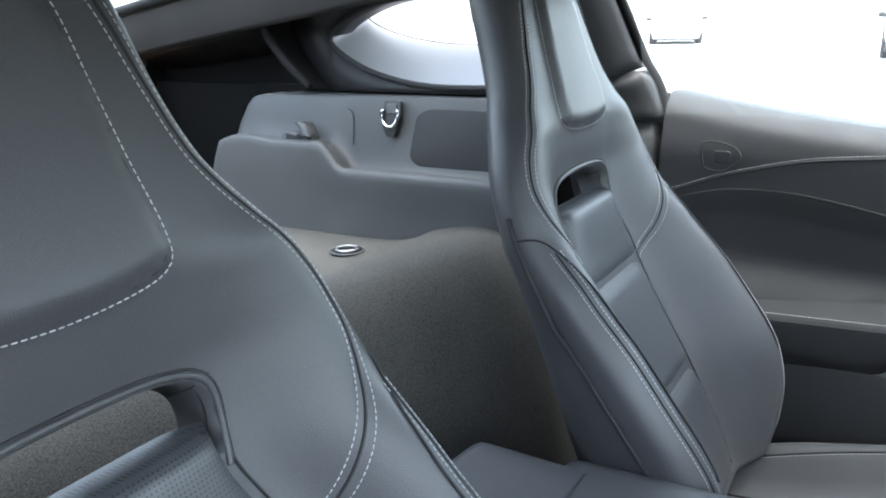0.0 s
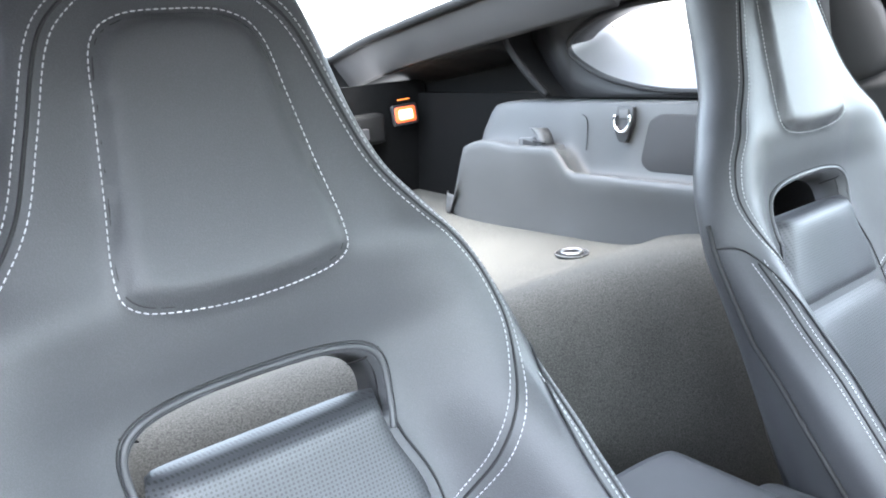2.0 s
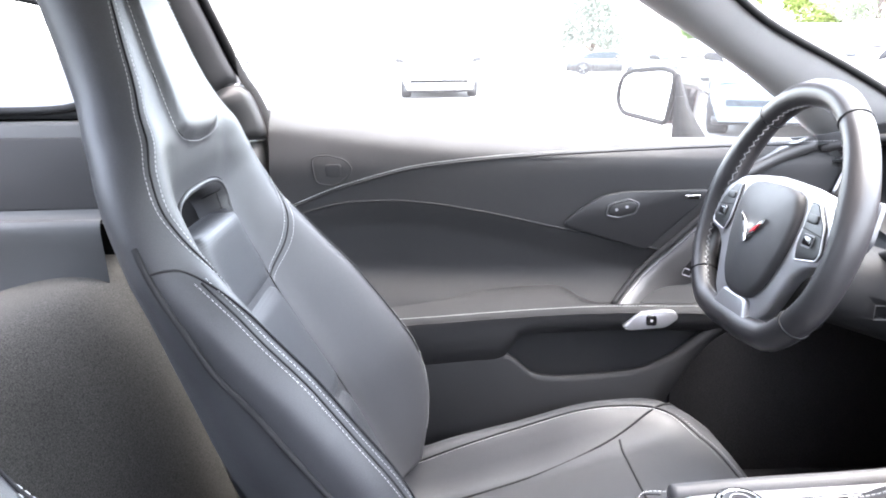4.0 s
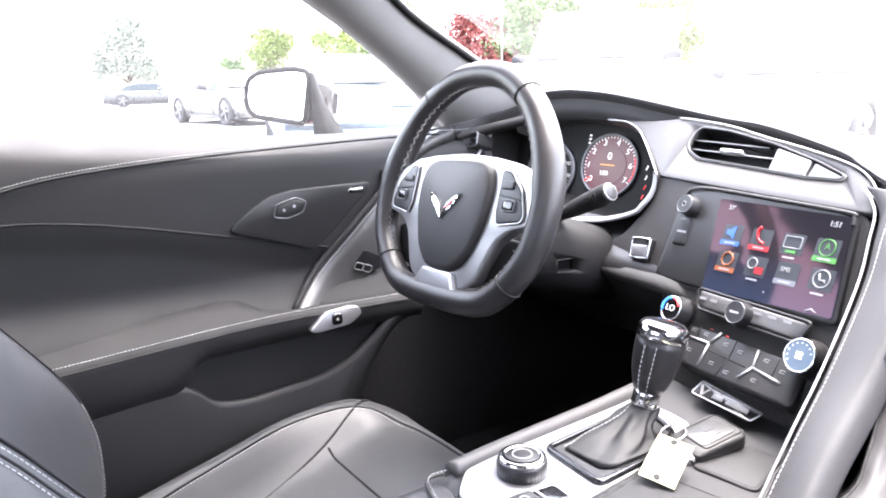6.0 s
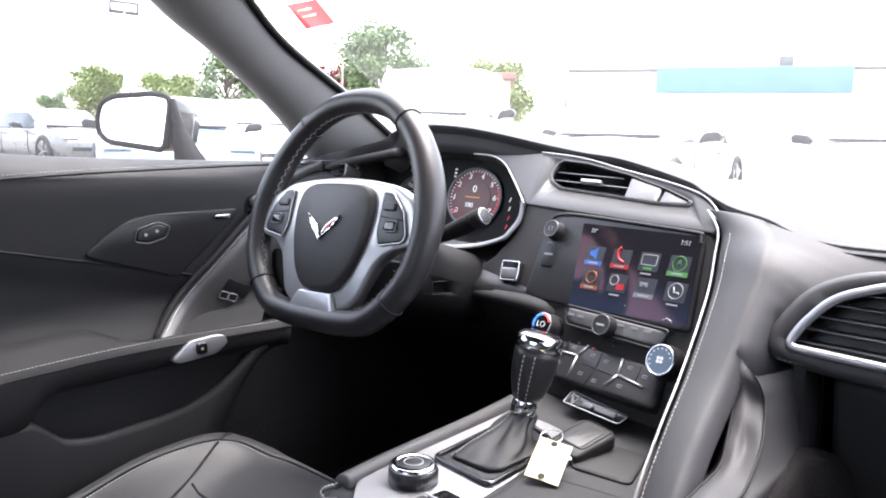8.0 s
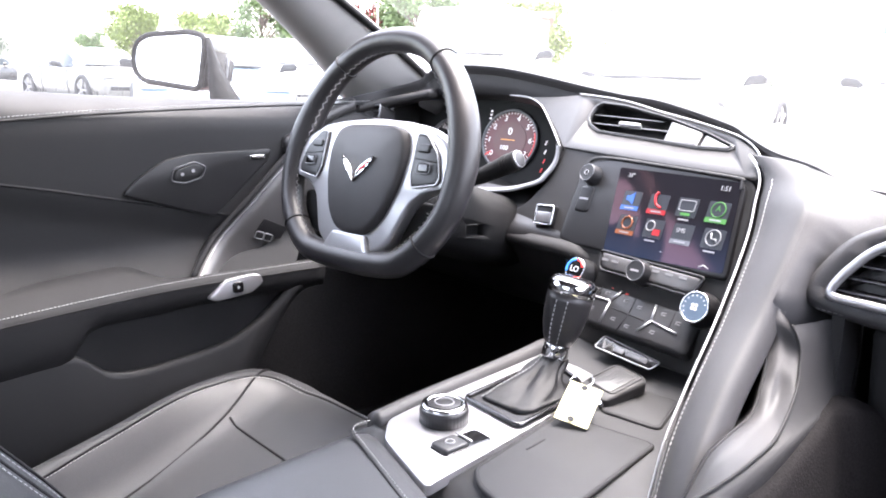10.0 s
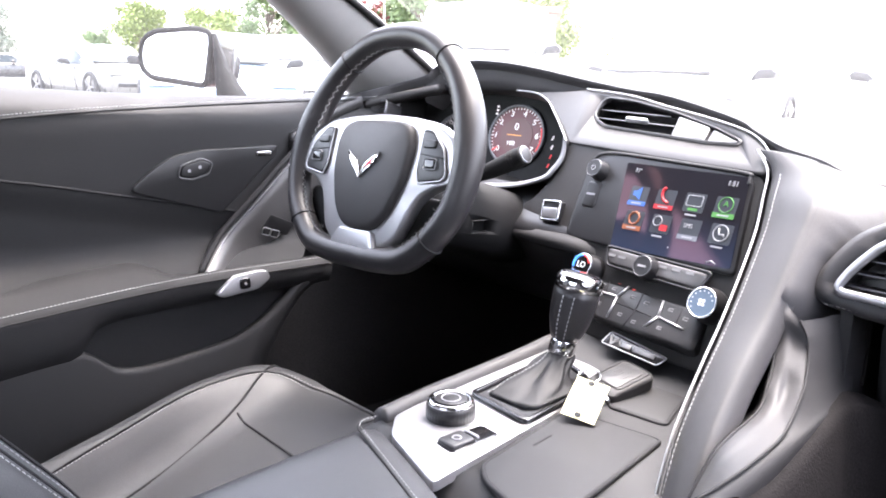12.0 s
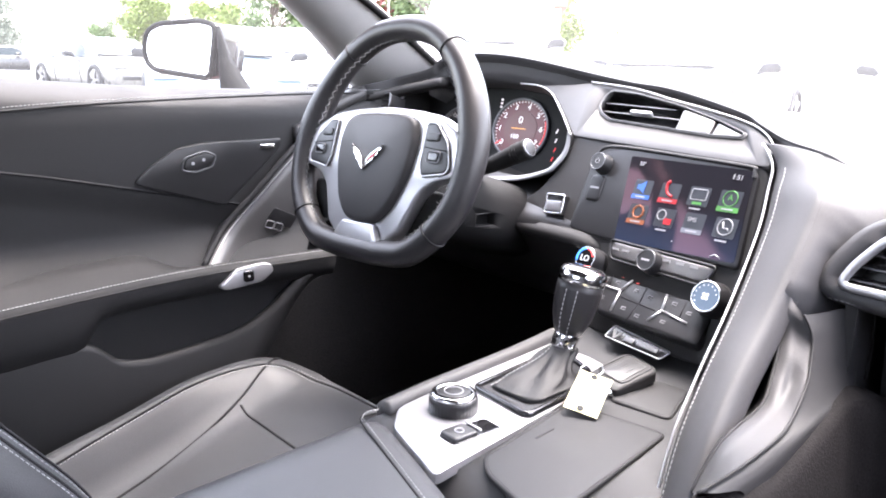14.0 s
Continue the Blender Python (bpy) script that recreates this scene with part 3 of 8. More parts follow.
    for y in [-0.50 + 0.54 * i / 44 for i in range(45)] + [0.05, 0.058, 0.064, 0.068, 0.07]:
        w = cw(y)
        cs = [math.sin(math.pi / 2 * k / 18) for k in range(-18, 19)]
        rings.append([cush(w * c, y) for c in cs] + [Vector((w * 0.97, y, 0.18)), Vector((-w * 0.97, y, 0.18))])
    part("cushion", bm_loft(rings), LEATHER, seat)
    dark, white = [], []
    for sg in (1, -1):
        side = [cush(p.x * sg, p.y, 0.0005) for p in spline([(0.115, -0.46, 0), (0.12, -0.35, 0), (0.135, -0.22, 0), (0.155, -0.12, 0), (0.19, -0.04, 0), (0.215, 0.0, 0)], 8)]
        rim = [cush(p.x * sg, p.y, 0.0005) for p in spline([(0.180, -0.46, 0), (0.192, -0.3, 0), (0.194, -0.15, 0), (0.185, -0.06, 0), (0.160, -0.012, 0), (0.10, 0.012, 0), (0.0, 0.018, 0)], 8)]
        dark += [bm_tube(side, 0.0018, 6), bm_tube(rim, 0.0016, 6)]
        white += [bm_stitches(rim, (0, 0, 1), off=0.006), bm_stitches(rim, (0, 0, 1), off=-0.006)]
    dark.append(bm_tube([cush(-0.15 + 0.30 * i / 20, -0.115, 0.0005) for i in range(21)], 0.0018, 6))
    part("cushion_seam", joined(*dark), SEAM, seat)
    part("cushion_stitching", joined(*white), THREAD, seat, "pale grey contrast stitching")
    # plinth and rails
    part("seat_base", bm_box(0.40, 0.42, 0.05, 0.01, pose(0, -0.24, 0.165)), BLACK_PLASTIC, seat)
    for sg in (1, -1):
        part("rail", bm_box(0.03, 0.46, 0.03, 0.004, pose(0.17 * sg, -0.24, 0.15)), SMOKE_METAL, seat)
    return seat


driver_seat = car_seat("black leather sports seat with pale stitching and a head slot")
driver_seat.location = (-0.345, -0.004, 0.010)
copy_thing(driver_seat, pose(0.412, 0, 0))

# ---- driver's door ----


def door_x(y, z):
    """The inner face of the door: it leans out towards the top and runs in towards the front."""
    base = -0.655 + 0.09 * y
    out = -0.024 * smooth01((z - 0.72) / 0.11)
    low = 0.045 * smooth01((0.56 - z) / 0.07)
    return base + out + low


def on_door(y, z, off=0.0):
    return Vector((door_x(y, z) + off, y, z))


DOOR_N = (1, -0.09, 0)
TOP = curve1((-0.72, -0.5, -0.3, -0.14, 0.02, 0.2, 0.34), (0.842, 0.807, 0.785, 0.776, 0.772, 0.770, 0.769))


FRONT = curve1((0.22, 0.35, 0.43, 0.50, 0.53, 0.58, 0.63, 0.77), (-0.09, -0.03, 0.02, 0.062, 0.09, 0.20, 0.31, 0.36))


def car_door():
    door = thing("driver_door", "black leather lined driver's door with armrest and pocket", "car door", o=(-0.66, -0.2, 0.2))
    door.location = (0, 0, 0)

    def face(a, b):
        z = 0.22 + 0.55 * b
        y = -0.668 + (FRONT(z) + 0.668) * a
        z = 0.22 + (TOP(y) - 0.22) * b
        x = door_x(y, z)
        # the scooped hollow over the armrest
        line = LINE(y)
        hol = smooth01((line - z) / 0.05) * smooth01((z - 0.51) / 0.06)
        x -= 0.010 * hol
        roll = max(0.0, (b - 0.93) / 0.07)
        x -= 0.03 * roll * roll
        return Vector((x, y, z - 0.004 * roll))

    LINE = curve1((-0.66, -0.60, -0.528, -0.46, -0.40, -0.30, -0.20, -0.03, 0.1), (0.635, 0.660, 0.675, 0.677, 0.672, 0.655, 0.633, 0.595, 0.565))
    part("door_panel", bm_slab(face, 90, 70, (-0.06, 0, 0)), DOOR_LEATHER, door)
    # crease lines
    crease = [on_door(y, LINE(y), 0.0005) for y in [-0.66 + 0.66 * i / 40 for i in range(41)]]
    part("crease", bm_tube(crease, 0.002, 6), SEAM, door)
    ST = curve1((-0.66, -0.641, -0.548, -0.404, -0.227, -0.003, 0.09, 0.3), (0.655, 0.662, 0.698, 0.734, 0.750, 0.760, 0.763, 0.766))
    stl = [on_door(y, ST(y), 0.001) for y in [-0.655 + 0.93 * i / 60 for i in range(61)]]
    part("stitched_seam", bm_tube(stl, 0.0018, 6), SEAM, door)
    part("stitching", bm_stitches([p + Vector((0.001, 0, 0.005)) for p in stl], (1, 0, 0)), THREAD, door, "pale grey contrast stitching")
    # armrest
    rings = []
    for i in range(41):
        t = i / 40
        y = -0.66 + 0.76 * t
        zt = 0.478 + 0.036 * smooth01((y + 0.66) / 0.6)
        wide = 0.058 - 0.030 * smooth01((y + 0.19) / 0.10)
        xi = -0.648 + 0.09 * y + 0.062
        hi = zt + 0.028 * (1 - smooth01((y + 0.20) / 0.07))
        xo = xi - wide
        low = 0.088 - 0.050 * smooth01((y + 0.30) / 0.05)
        rings.append([(xi - 0.004, y, zt - low), (xi + 0.002, y, zt - low * 0.6), (xi + 0.004, y, zt - 0.012), (xi, y, zt), (xi - 0.012, y, zt + 0.004), ((xi + xo) / 2, y, (zt + hi) / 2 + 0.003), (xo + 0.006, y, hi), (xo - 0.02, y, hi - 0.004), (xo - 0.02, y, zt - low)])
    part("armrest", bm_loft(rings), DOOR_LEATHER, door)
    sl = [Vector((r[3][0] - 0.004, r[3][1], r[3][2] + 0.0032)) for r in rings[1:]]
    part("armrest_stitching", bm_stitches(sl, (0.3, 0, 1)), THREAD, door, "pale grey contrast stitching")
    part("armrest_seam", bm_tube([Vector((r[2][0] + 0.0005, r[2][1], r[2][2] + 0.006)) for r in rings], 0.0014, 6), SEAM, door)
    # map pocket below it: a lip standing off the door
    LIP = curve1((-0.66, -0.43, -0.285, -0.268, -0.235, -0.20, -0.12, -0.07, -0.02, 0.02, 0.05, 0.08), (0.402, 0.418, 0.433, 0.425, 0.398, 0.393, 0.400, 0.408, 0.430, 0.462, 0.49, 0.505))
    rr = []
    for i in range(61):
        y = -0.66 + 0.74 * i / 60
        z = LIP(y)
        x = -0.652 + 0.09 * y + 0.060
        lo = 0.235 + 0.24 * smooth01((y + 0.12) / 0.20)
        rr.append([(x, y, min(lo, z - 0.02)), (x + 0.004, y, min(lo + 0.06, z - 0.015)), (x + 0.004, y, z - 0.01), (x + 0.001, y, z - 0.001), (x - 0.006, y, z), (x - 0.014, y, z - 0.004), (x - 0.016, y, min(lo, z - 0.02))])
    part("map_pocket", bm_loft(rr), SOFT_PLASTIC, door)
    # door pull bezel with lock switch
    m = at((-0.580, -0.052, 0.497), (0, 1, 0), (1, -0.09, 0.1))
    part("release_bezel", bm_prism([(-0.048, -0.010), (-0.036, -0.016), (0.021, -0.011), (0.041, 0.003), (0.036, 0.015), (0.022, 0.0175), (-0.020, 0.014)], 0.012, 0.002, m, 0.007), SILVER, door, "satin silver release bezel")
    part("lock_switch", bm_prism(rect(0.017, 0.017, -0.002, 0.001), 0.006, 0.002, m @ pose(0, 0, 0.003), 0.005), GLOSS_BLACK, door)
    part("switch_mark", bm_prism(disc(0.002, 10, -0.002, 0.001), 0.001, 0, m @ pose(0, 0, 0.0036)), PALE_INK, door)
    # speaker grille panel with memory switch and silver clip
    m = at((-0.659, -0.06, 0.645), (0, 1, 0), DOOR_N)
    gp = [(-0.125, -0.008), (-0.095, 0.018), (-0.06, 0.040), (-0.02, 0.047), (0.11, 0.050), (0.105, 0.035), (0.015, -0.048), (0.008, -0.050)]
    part("speaker_panel", bm_prism(gp, 0.012, 0.002, m @ pose(0, 0, 0.004), 0.012), BLACK_PLASTIC, door)
    m2 = at((-0.6625, -0.088, 0.664), (0, 1, 0.16), DOOR_N)
    part("memory_switch", bm_prism([(-0.024, -0.006), (-0.006, -0.012), (0.018, -0.009), (0.026, 0.004), (0.012, 0.012), (-0.018, 0.008)], 0.008, 0.002, m2 @ pose(0, 0, 0.008), 0.005), BLACK_PLASTIC, door)
    part("switch_rim", bm_tube([m2 @ Vector((p.x, p.y, 0.0062)) for p in rounded([(-0.027, -0.007), (-0.007, -0.0145), (0.02, -0.011), (0.029, 0.004), (0.013, 0.0145), (-0.02, 0.010)], 0.005)], 0.0013, 6, closed=True), SMOKE_METAL, door)
    for x in (-0.009, 0.008):
        part("switch_mark", bm_prism(disc(0.0025, 12, x, 0.001 + 0.12 * x), 0.001, 0, m2 @ pose(0, 0, 0.0088)), PALE_INK, door)
    part("courtesy_reflector", bm_prism(rect(0.026, 0.007), 0.004, 0.001, at((-0.6455, 0.023, 0.683), (0, 1, 0.02), DOOR_N), 0.002), CHROME, door, "small pale reflector")
    # diagonal silver strip down to the armrest, with window switches
    strip = [Vector((door_x(y, z) + 0.012, y, z)) for y, z in ((-0.105, 0.512), (-0.055, 0.560), (0.0, 0.613), (0.056, 0.668), (0.10, 0.705))]
    sp = spline(strip, 6)
    part("diagonal_trim", bm_loft([[p + Vector((0.004, 0.0, 0.0)), p + Vector((0.005, 0.02, -0.012)), p + Vector((0.003, 0.052, -0.046)), p + Vector((-0.01, 0.07, -0.06)), p + Vector((-0.02, 0.0, 0.0))] for p in sp]), SATIN_GREY, door, "grey satin metal strip")
    part("trim_edge", bm_tube([p + Vector((0.005, -0.003, 0.003)) for p in sp], 0.0050, 6), SEAM, door)
    part("trim_line", bm_tube([p + Vector((0.006, 0.006, -0.001)) for p in sp], 0.0014, 6), SILVER, door)
    sw = at((-0.6405, 0.027, 0.558), (0, 1, -0.36), (0.99, -0.07, -0.12))
    part("switch_plate", bm_prism([(-0.022, -0.004), (0.026, -0.004), (0.030, 0.018), (-0.014, 0.022)], 0.003, 0.0006, sw @ pose(0.006, 0.004, 0), 0.003), BLACK_PLASTIC, door)
    for x in (-0.0075, 0.0085):
        w = part("window_switch", bm_prism(rect(0.0135, 0.0105, x, -0.002), 0.004, 0.0012, sw @ pose(0, 0, 0.0016), 0.002), BLACK_PLASTIC, door)
        part("switch_rim", bm_tube([sw @ Vector((p.x, p.y, 0.0012)) for p in rounded(rect(0.0145, 0.0115, x, -0.002), 0.0025)], 0.0007, 6, closed=True), SILVER, w)
    # tweeter grille at the rear top
    tw = at((-0.7075, -0.56, 0.728), (0, 1, 0), DOOR_N)
    part("tweeter_frame", bm_tube([tw @ Vector((p.x, p.y, 0.004)) for p in rounded([(-0.03, -0.022), (0.004, -0.026), (0.034, 0.0), (0.022, 0.018), (-0.012, 0.026), (-0.036, 0.022)], 0.01)], 0.0013, 6, closed=True), SEAM, door)
    part("tweeter", bm_prism([(-0.014, -0.012), (0.014, -0.012), (0.014, 0.010), (-0.014, 0.010)], 0.006, 0.002, tw @ pose(0, 0, 0.0025), 0.006), DOOR_LEATHER, door)
    tt = spline([(-0.648, 0.215, 0.764), (-0.646, 0.165, 0.747), (-0.640, 0.115, 0.725), (-0.636, 0.07, 0.70)], 6)
    part("top_trim", bm_loft([[p + Vector((-0.02, 0, 0.012)), p + Vector((0.0, 0, 0.011)), p + Vector((0.006, 0, 0.004)), p + Vector((0.006, 0, -0.008)), p + Vector((-0.02, 0, -0.014))] for p in tt]), FASCIA_SKIN, door)
    # weather strip and glass
    ws = [Vector((door_x(y, TOP(y)) - 0.032, y, TOP(y) - 0.014)) for y in [-0.70 + 1.04 * i / 30 for i in range(31)]]
    part("window_seal", bm_tube(ws, 0.006, 6), RUBBER, door)
    # rear closing edge of the door
    part("outer_skin", bm_slab(lambda a, b: Vector((-0.86 - 0.03 * math.sin(math.pi * b), -0.72 + 1.20 * a, 0.22 + (min(TOP(-0.72 + 1.20 * a), 0.79) - 0.275) * b)), 12, 8, (0.02, 0, 0)), RED_PAINT, door, "red painted outer skin")
    part("sill_top", bm_slab(lambda a, b: Vector((door_x(-0.70 + 1.06 * a, 0.9) - 0.045 - 0.09 * b, -0.70 + 1.06 * a, TOP(-0.70 + 1.06 * a) - 0.030 - 0.06 * b)), 12, 3, (0, 0, -0.02)), RUBBER, door)
    return door


car_door()

# ---- dashboard ----
SCR = at((-0.013, 0.1795, 0.668), (0.99, -0.129, 0.035), (-0.132, -0.907, 0.400))


def scr(a, b, n=0.0):
    return SCR @ Vector((a, b, n))


WING_L = spline([(0.062, 0.202, 0.743), (0.083, 0.187, 0.722), (0.090, 0.168, 0.697), (0.100, 0.134, 0.661), (0.115, 0.059, 0.6045), (0.125, -0.002, 0.563), (0.135, -0.055, 0.525), (0.147, -0.097, 0.483)], 7)
WING_R = spline([(0.125, 0.190, 0.738), (0.148, 0.155, 0.725), (0.157, 0.120, 0.709), (0.159, 0.090, 0.678), (0.162, 0.030, 0.617), (0.168, -0.035, 0.574), (0.176, -0.085, 0.538), (0.184, -0.122, 0.502)], 7)


# the upper fascia leans back under the brow of the hood
UPPER = at((-0.2097, 0.2353, 0.7297), (0.988, -0.1529, -0.0207), (-0.0943, -0.7043, 0.7036))
VENT = [(0.008, 0.050), (0.0055, 0.070), (0.012, 0.0785), (0.0576, 0.0765), (0.1345, 0.0635), (0.2015, 0.0465), (0.2400, 0.0335), (0.2390, 0.0275), (0.1991, 0.0250), (0.1135, 0.0280), (0.0420, 0.0301), (0.0201, 0.0390)]
BROW = [(-0.181, 0.078), (-0.129, 0.0806), (-0.083, 0.0845), (-0.039, 0.0915), (0.0454, 0.0857), (0.1178, 0.0722), (0.185, 0.0605), (0.244, 0.0465), (0.275, 0.0290), (0.2885, 0.0105)]


def dashboard():
    dash = thing("dashboard", "black leather dashboard sweeping from instrument hood to console wing", "dashboard", o=(0, 0, 0))
    edge = [Vector(p) for p in ((-0.71, 0.205, 0.766), (-0.655, 0.222, 0.776), (-0.632, 0.270, 0.789), (-0.592, 0.290, 0.8005), (-0.571, 0.300, 0.808), (-0.563, 0.306, 0.8175), (-0.545, 0.308, 0.8240), (-0.479, 0.310, 0.8285), (-0.434, 0.310, 0.8280), (-0.383, 0.311, 0.8240), (-0.325, 0.312, 0.816), (-0.243, 0.312, 0.8025), (-0.165, 0.294, 0.793), (-0.09, 0.275, 0.786), (0.013, 0.242, 0.766), (0.045, 0.226, 0.7565), (0.085, 0.205, 0.745), (0.130, 0.188, 0.737), (0.19, 0.165, 0.722), (0.30, 0.16, 0.722), (0.50, 0.17, 0.722), (0.76, 0.20, 0.722))]
    edge = [p + Vector((0, 0, 0.004 * smooth01((p.x + 0.60) / 0.1) * smooth01((0.10 - p.x) / 0.1))) for p in edge]
    ed = spline(edge, 6)
    rows = []
    for e in ed:
        hood = smooth01((0.12 - e.x) / 0.25) * smooth01((e.x + 0.72) / 0.12)
        y2 = 0.74 - 0.10 * abs(e.x - CX) ** 1.5
        front = Vector((e.x, y2, 0.748))
        k = smooth01((0.12 - e.x) / 0.06)
        lip = Vector((e.x, e.y + 0.004 + 0.004 * k, e.z - 0.007 - 0.005 * k))
        rows.append(spline([lip, e + Vector((0, -0.002 + 0.006 * k, -0.004 - 0.003 * k)), e + Vector((0, 0.003 - 0.003 * k, -0.001)), e + Vector((0, 0.010 - 0.004 * k, 0.003)), e + Vector((0, 0.07, 0.002 + 0.006 * hood)), Vector((e.x, 0.48, 0.745 + (e.z - 0.735) * 0.35)), front, Vector((e.x, y2 + 0.05, 0.70)), Vector((e.x, 1.07, 0.66))], 5))
    part("dash_pad", bm_loft(rows, closed=False, caps=False), DASH_LEATHER, dash)
    # inner face of the hood, down to the instruments and the upper fascia
    part("visor", bm_loft([[r[0] + Vector((0, 0.001, 0)), r[0] + Vector((0, 0.002, -0.012)), r[0] + Vector((0, 0.005, -0.028)), r[0] + Vector((0, 0.05, -0.045))] for r in rows if -0.585 < r[0].x < 0.05], closed=False, caps=False), DASH_LEATHER, dash)
    part("brow_bead", bm_tube(spline([UPPER @ Vector((u, v - 0.001, 0.002)) for u, v in BROW[3:]] + [WING_L[1] + Vector((-0.002, -0.001, 0.001))], 6), 0.0012, 8), BEAD, dash, "dull silver edge bead")
    # upper fascia with the opening for the middle vent
    up = BROW + [(0.2935, -0.006), (0.18, -0.006), (0.0, -0.004), (-0.0016, -0.0036), (-0.0295, 0.0170), (-0.0641, 0.0419), (-0.0992, 0.0647), (-0.136, 0.0755)]
    upper = part("upper_fascia", bm_prism(up, 0.012, 0.002, UPPER, 0.006), FASCIA_SKIN, dash)
    cut(upper, bm_loft([[UPPER @ Vector((p.x, p.y, n)) for p in rounded(VENT, 0.006)] for n in (0.02, -0.04)]))
    part("vent_lip", bm_tube([UPPER @ Vector((p.x, p.y, 0.0)) for p in rounded([((u - 0.11) * 1.02 + 0.11, (v - 0.05) * 1.06 + 0.05) for u, v in VENT], 0.006)], 0.0016, 6, closed=True), FASCIA_SKIN, dash)
    # the centre fascia
    out = [(-0.202, 0.0735), (-0.10, 0.068), (0.05, 0.059), (0.080, 0.056), (0.093, 0.042), (0.099, -0.04), (0.102, -0.135), (0.10, -0.165), (-0.085, -0.165), (-0.12, -0.09), (-0.145, -0.064), (-0.26, -0.060), (-0.272, -0.040), (-0.232, -0.008), (-0.206, 0.03)]
    part("fascia", bm_prism(out, 0.06, 0.003, SCR @ pose(0, 0, -0.001), 0.010), STACK_SKIN, dash)
    lg = spline([scr(a, b, n) for a, b, n in ((-0.285, -0.060, 0.000), (-0.247, -0.0605, 0.008), (-0.195, -0.0625, 0.012), (-0.142, -0.0635, 0.013), (-0.115, -0.0645, 0.008), (-0.095, -0.066, -0.004))], 6)
    part("ledge", bm_loft([[p + Vector((0, 0.03, 0.006)), p + Vector((0, 0.006, 0.006)), p + Vector((0, -0.004, 0.0)), p + Vector((0, -0.005, -0.008)), p + Vector((0, 0.004, -0.014)), p + Vector((0, 0.03, -0.018))] for p in lg]), STACK_SKIN, dash)
    # knee panel and the ledge along its top
    kp = []
    for i in range(25):
        t = i / 24
        x = -0.72 + 0.63 * t
        yy = 0.20 - 0.03 * t
        kp.append([(x, yy + 0.06, 0.66), (x, yy + 0.012, 0.625), (x, yy - 0.004, 0.612), (x, yy, 0.598), (x, yy + 0.06, 0.54), (x, yy + 0.16, 0.46), (x, yy + 0.4, 0.44)])
    part("knee_panel", bm_loft(kp, closed=False, caps=False), BLACK_PLASTIC, dash)
    part("lower_fascia", bm_loft([[(x, 0.42, 0.80), (x, 0.40, 0.68), (x, 0.26, 0.62)] for x in (-0.74, -0.6, -0.4, -0.2)], closed=False, caps=False), BLACK_PLASTIC, dash)
    # left end: trim strip under the pad's edge
    ls = spline([(-0.646, 0.223, 0.762), (-0.622, 0.255, 0.772), (-0.590, 0.280, 0.781), (-0.548, 0.300, 0.7905)], 8)
    part("end_trim", bm_loft([[p + Vector((0, 0.03, 0.005)), p + Vector((0, 0.003, 0.004)), p + Vector((0, -0.003, -0.002)), p + Vector((0, 0.0, -0.009)), p + Vector((0, 0.03, -0.012))] for p in ls]), FASCIA_SKIN, dash)
    # panel between the end trim and the instrument bezel
    part("end_panel", bm_loft([[p + Vector((0, 0.012, -0.010)), p + Vector((0.006, 0.022, -0.045)), p + Vector((0.01, 0.03, -0.10))] for p in ls[:9]], closed=False, caps=False), DASH_LEATHER, dash)
    # passenger side: the pad rolls down to the shelf over the glove box
    pr = []
    side = WING_R[:27]
    for i in range(41):
        x = 0.160 + 0.61 * (i / 40) ** 1.4
        e = 0.165 + 0.015 * (x - 0.16) / 0.6
        w = smooth01((x - 0.160) / 0.085)
        own = spline([(x, e + 0.03, 0.727), (x, e - 0.005, 0.716), (x, e - 0.03, 0.690), (x, e - 0.045, 0.655), (x, e - 0.03, 0.615), (x, e + 0.10, 0.595)], 7)
        pr.append([Vector((p.x + (x - 0.160), p.y + 0.003, p.z - 0.0015)).lerp(own[round(k * (len(own) - 1) / 26)], w) for k, p in enumerate(side)])
        pr[-1] += [pr[-1][-1] + Vector((0, 0.008, -0.025)), pr[-1][-1] + Vector((0, 0.02, -0.06))]
    part("passenger_pad", bm_loft(pr, closed=False, caps=False), DASH_LEATHER, dash)
    part("glove_box", bm_box(0.56, 0.02, 0.26, 0.01, pose(0.505, 0.150, 0.485, 12, 0, 0)), SOFT_PLASTIC, dash)
    part("glove_box_line", bm_box(0.50, 0.006, 0.004, 0.001, pose(0.505, 0.134, 0.53, 12, 0, 0)), SEAM, dash)
    return dash


dashboard()


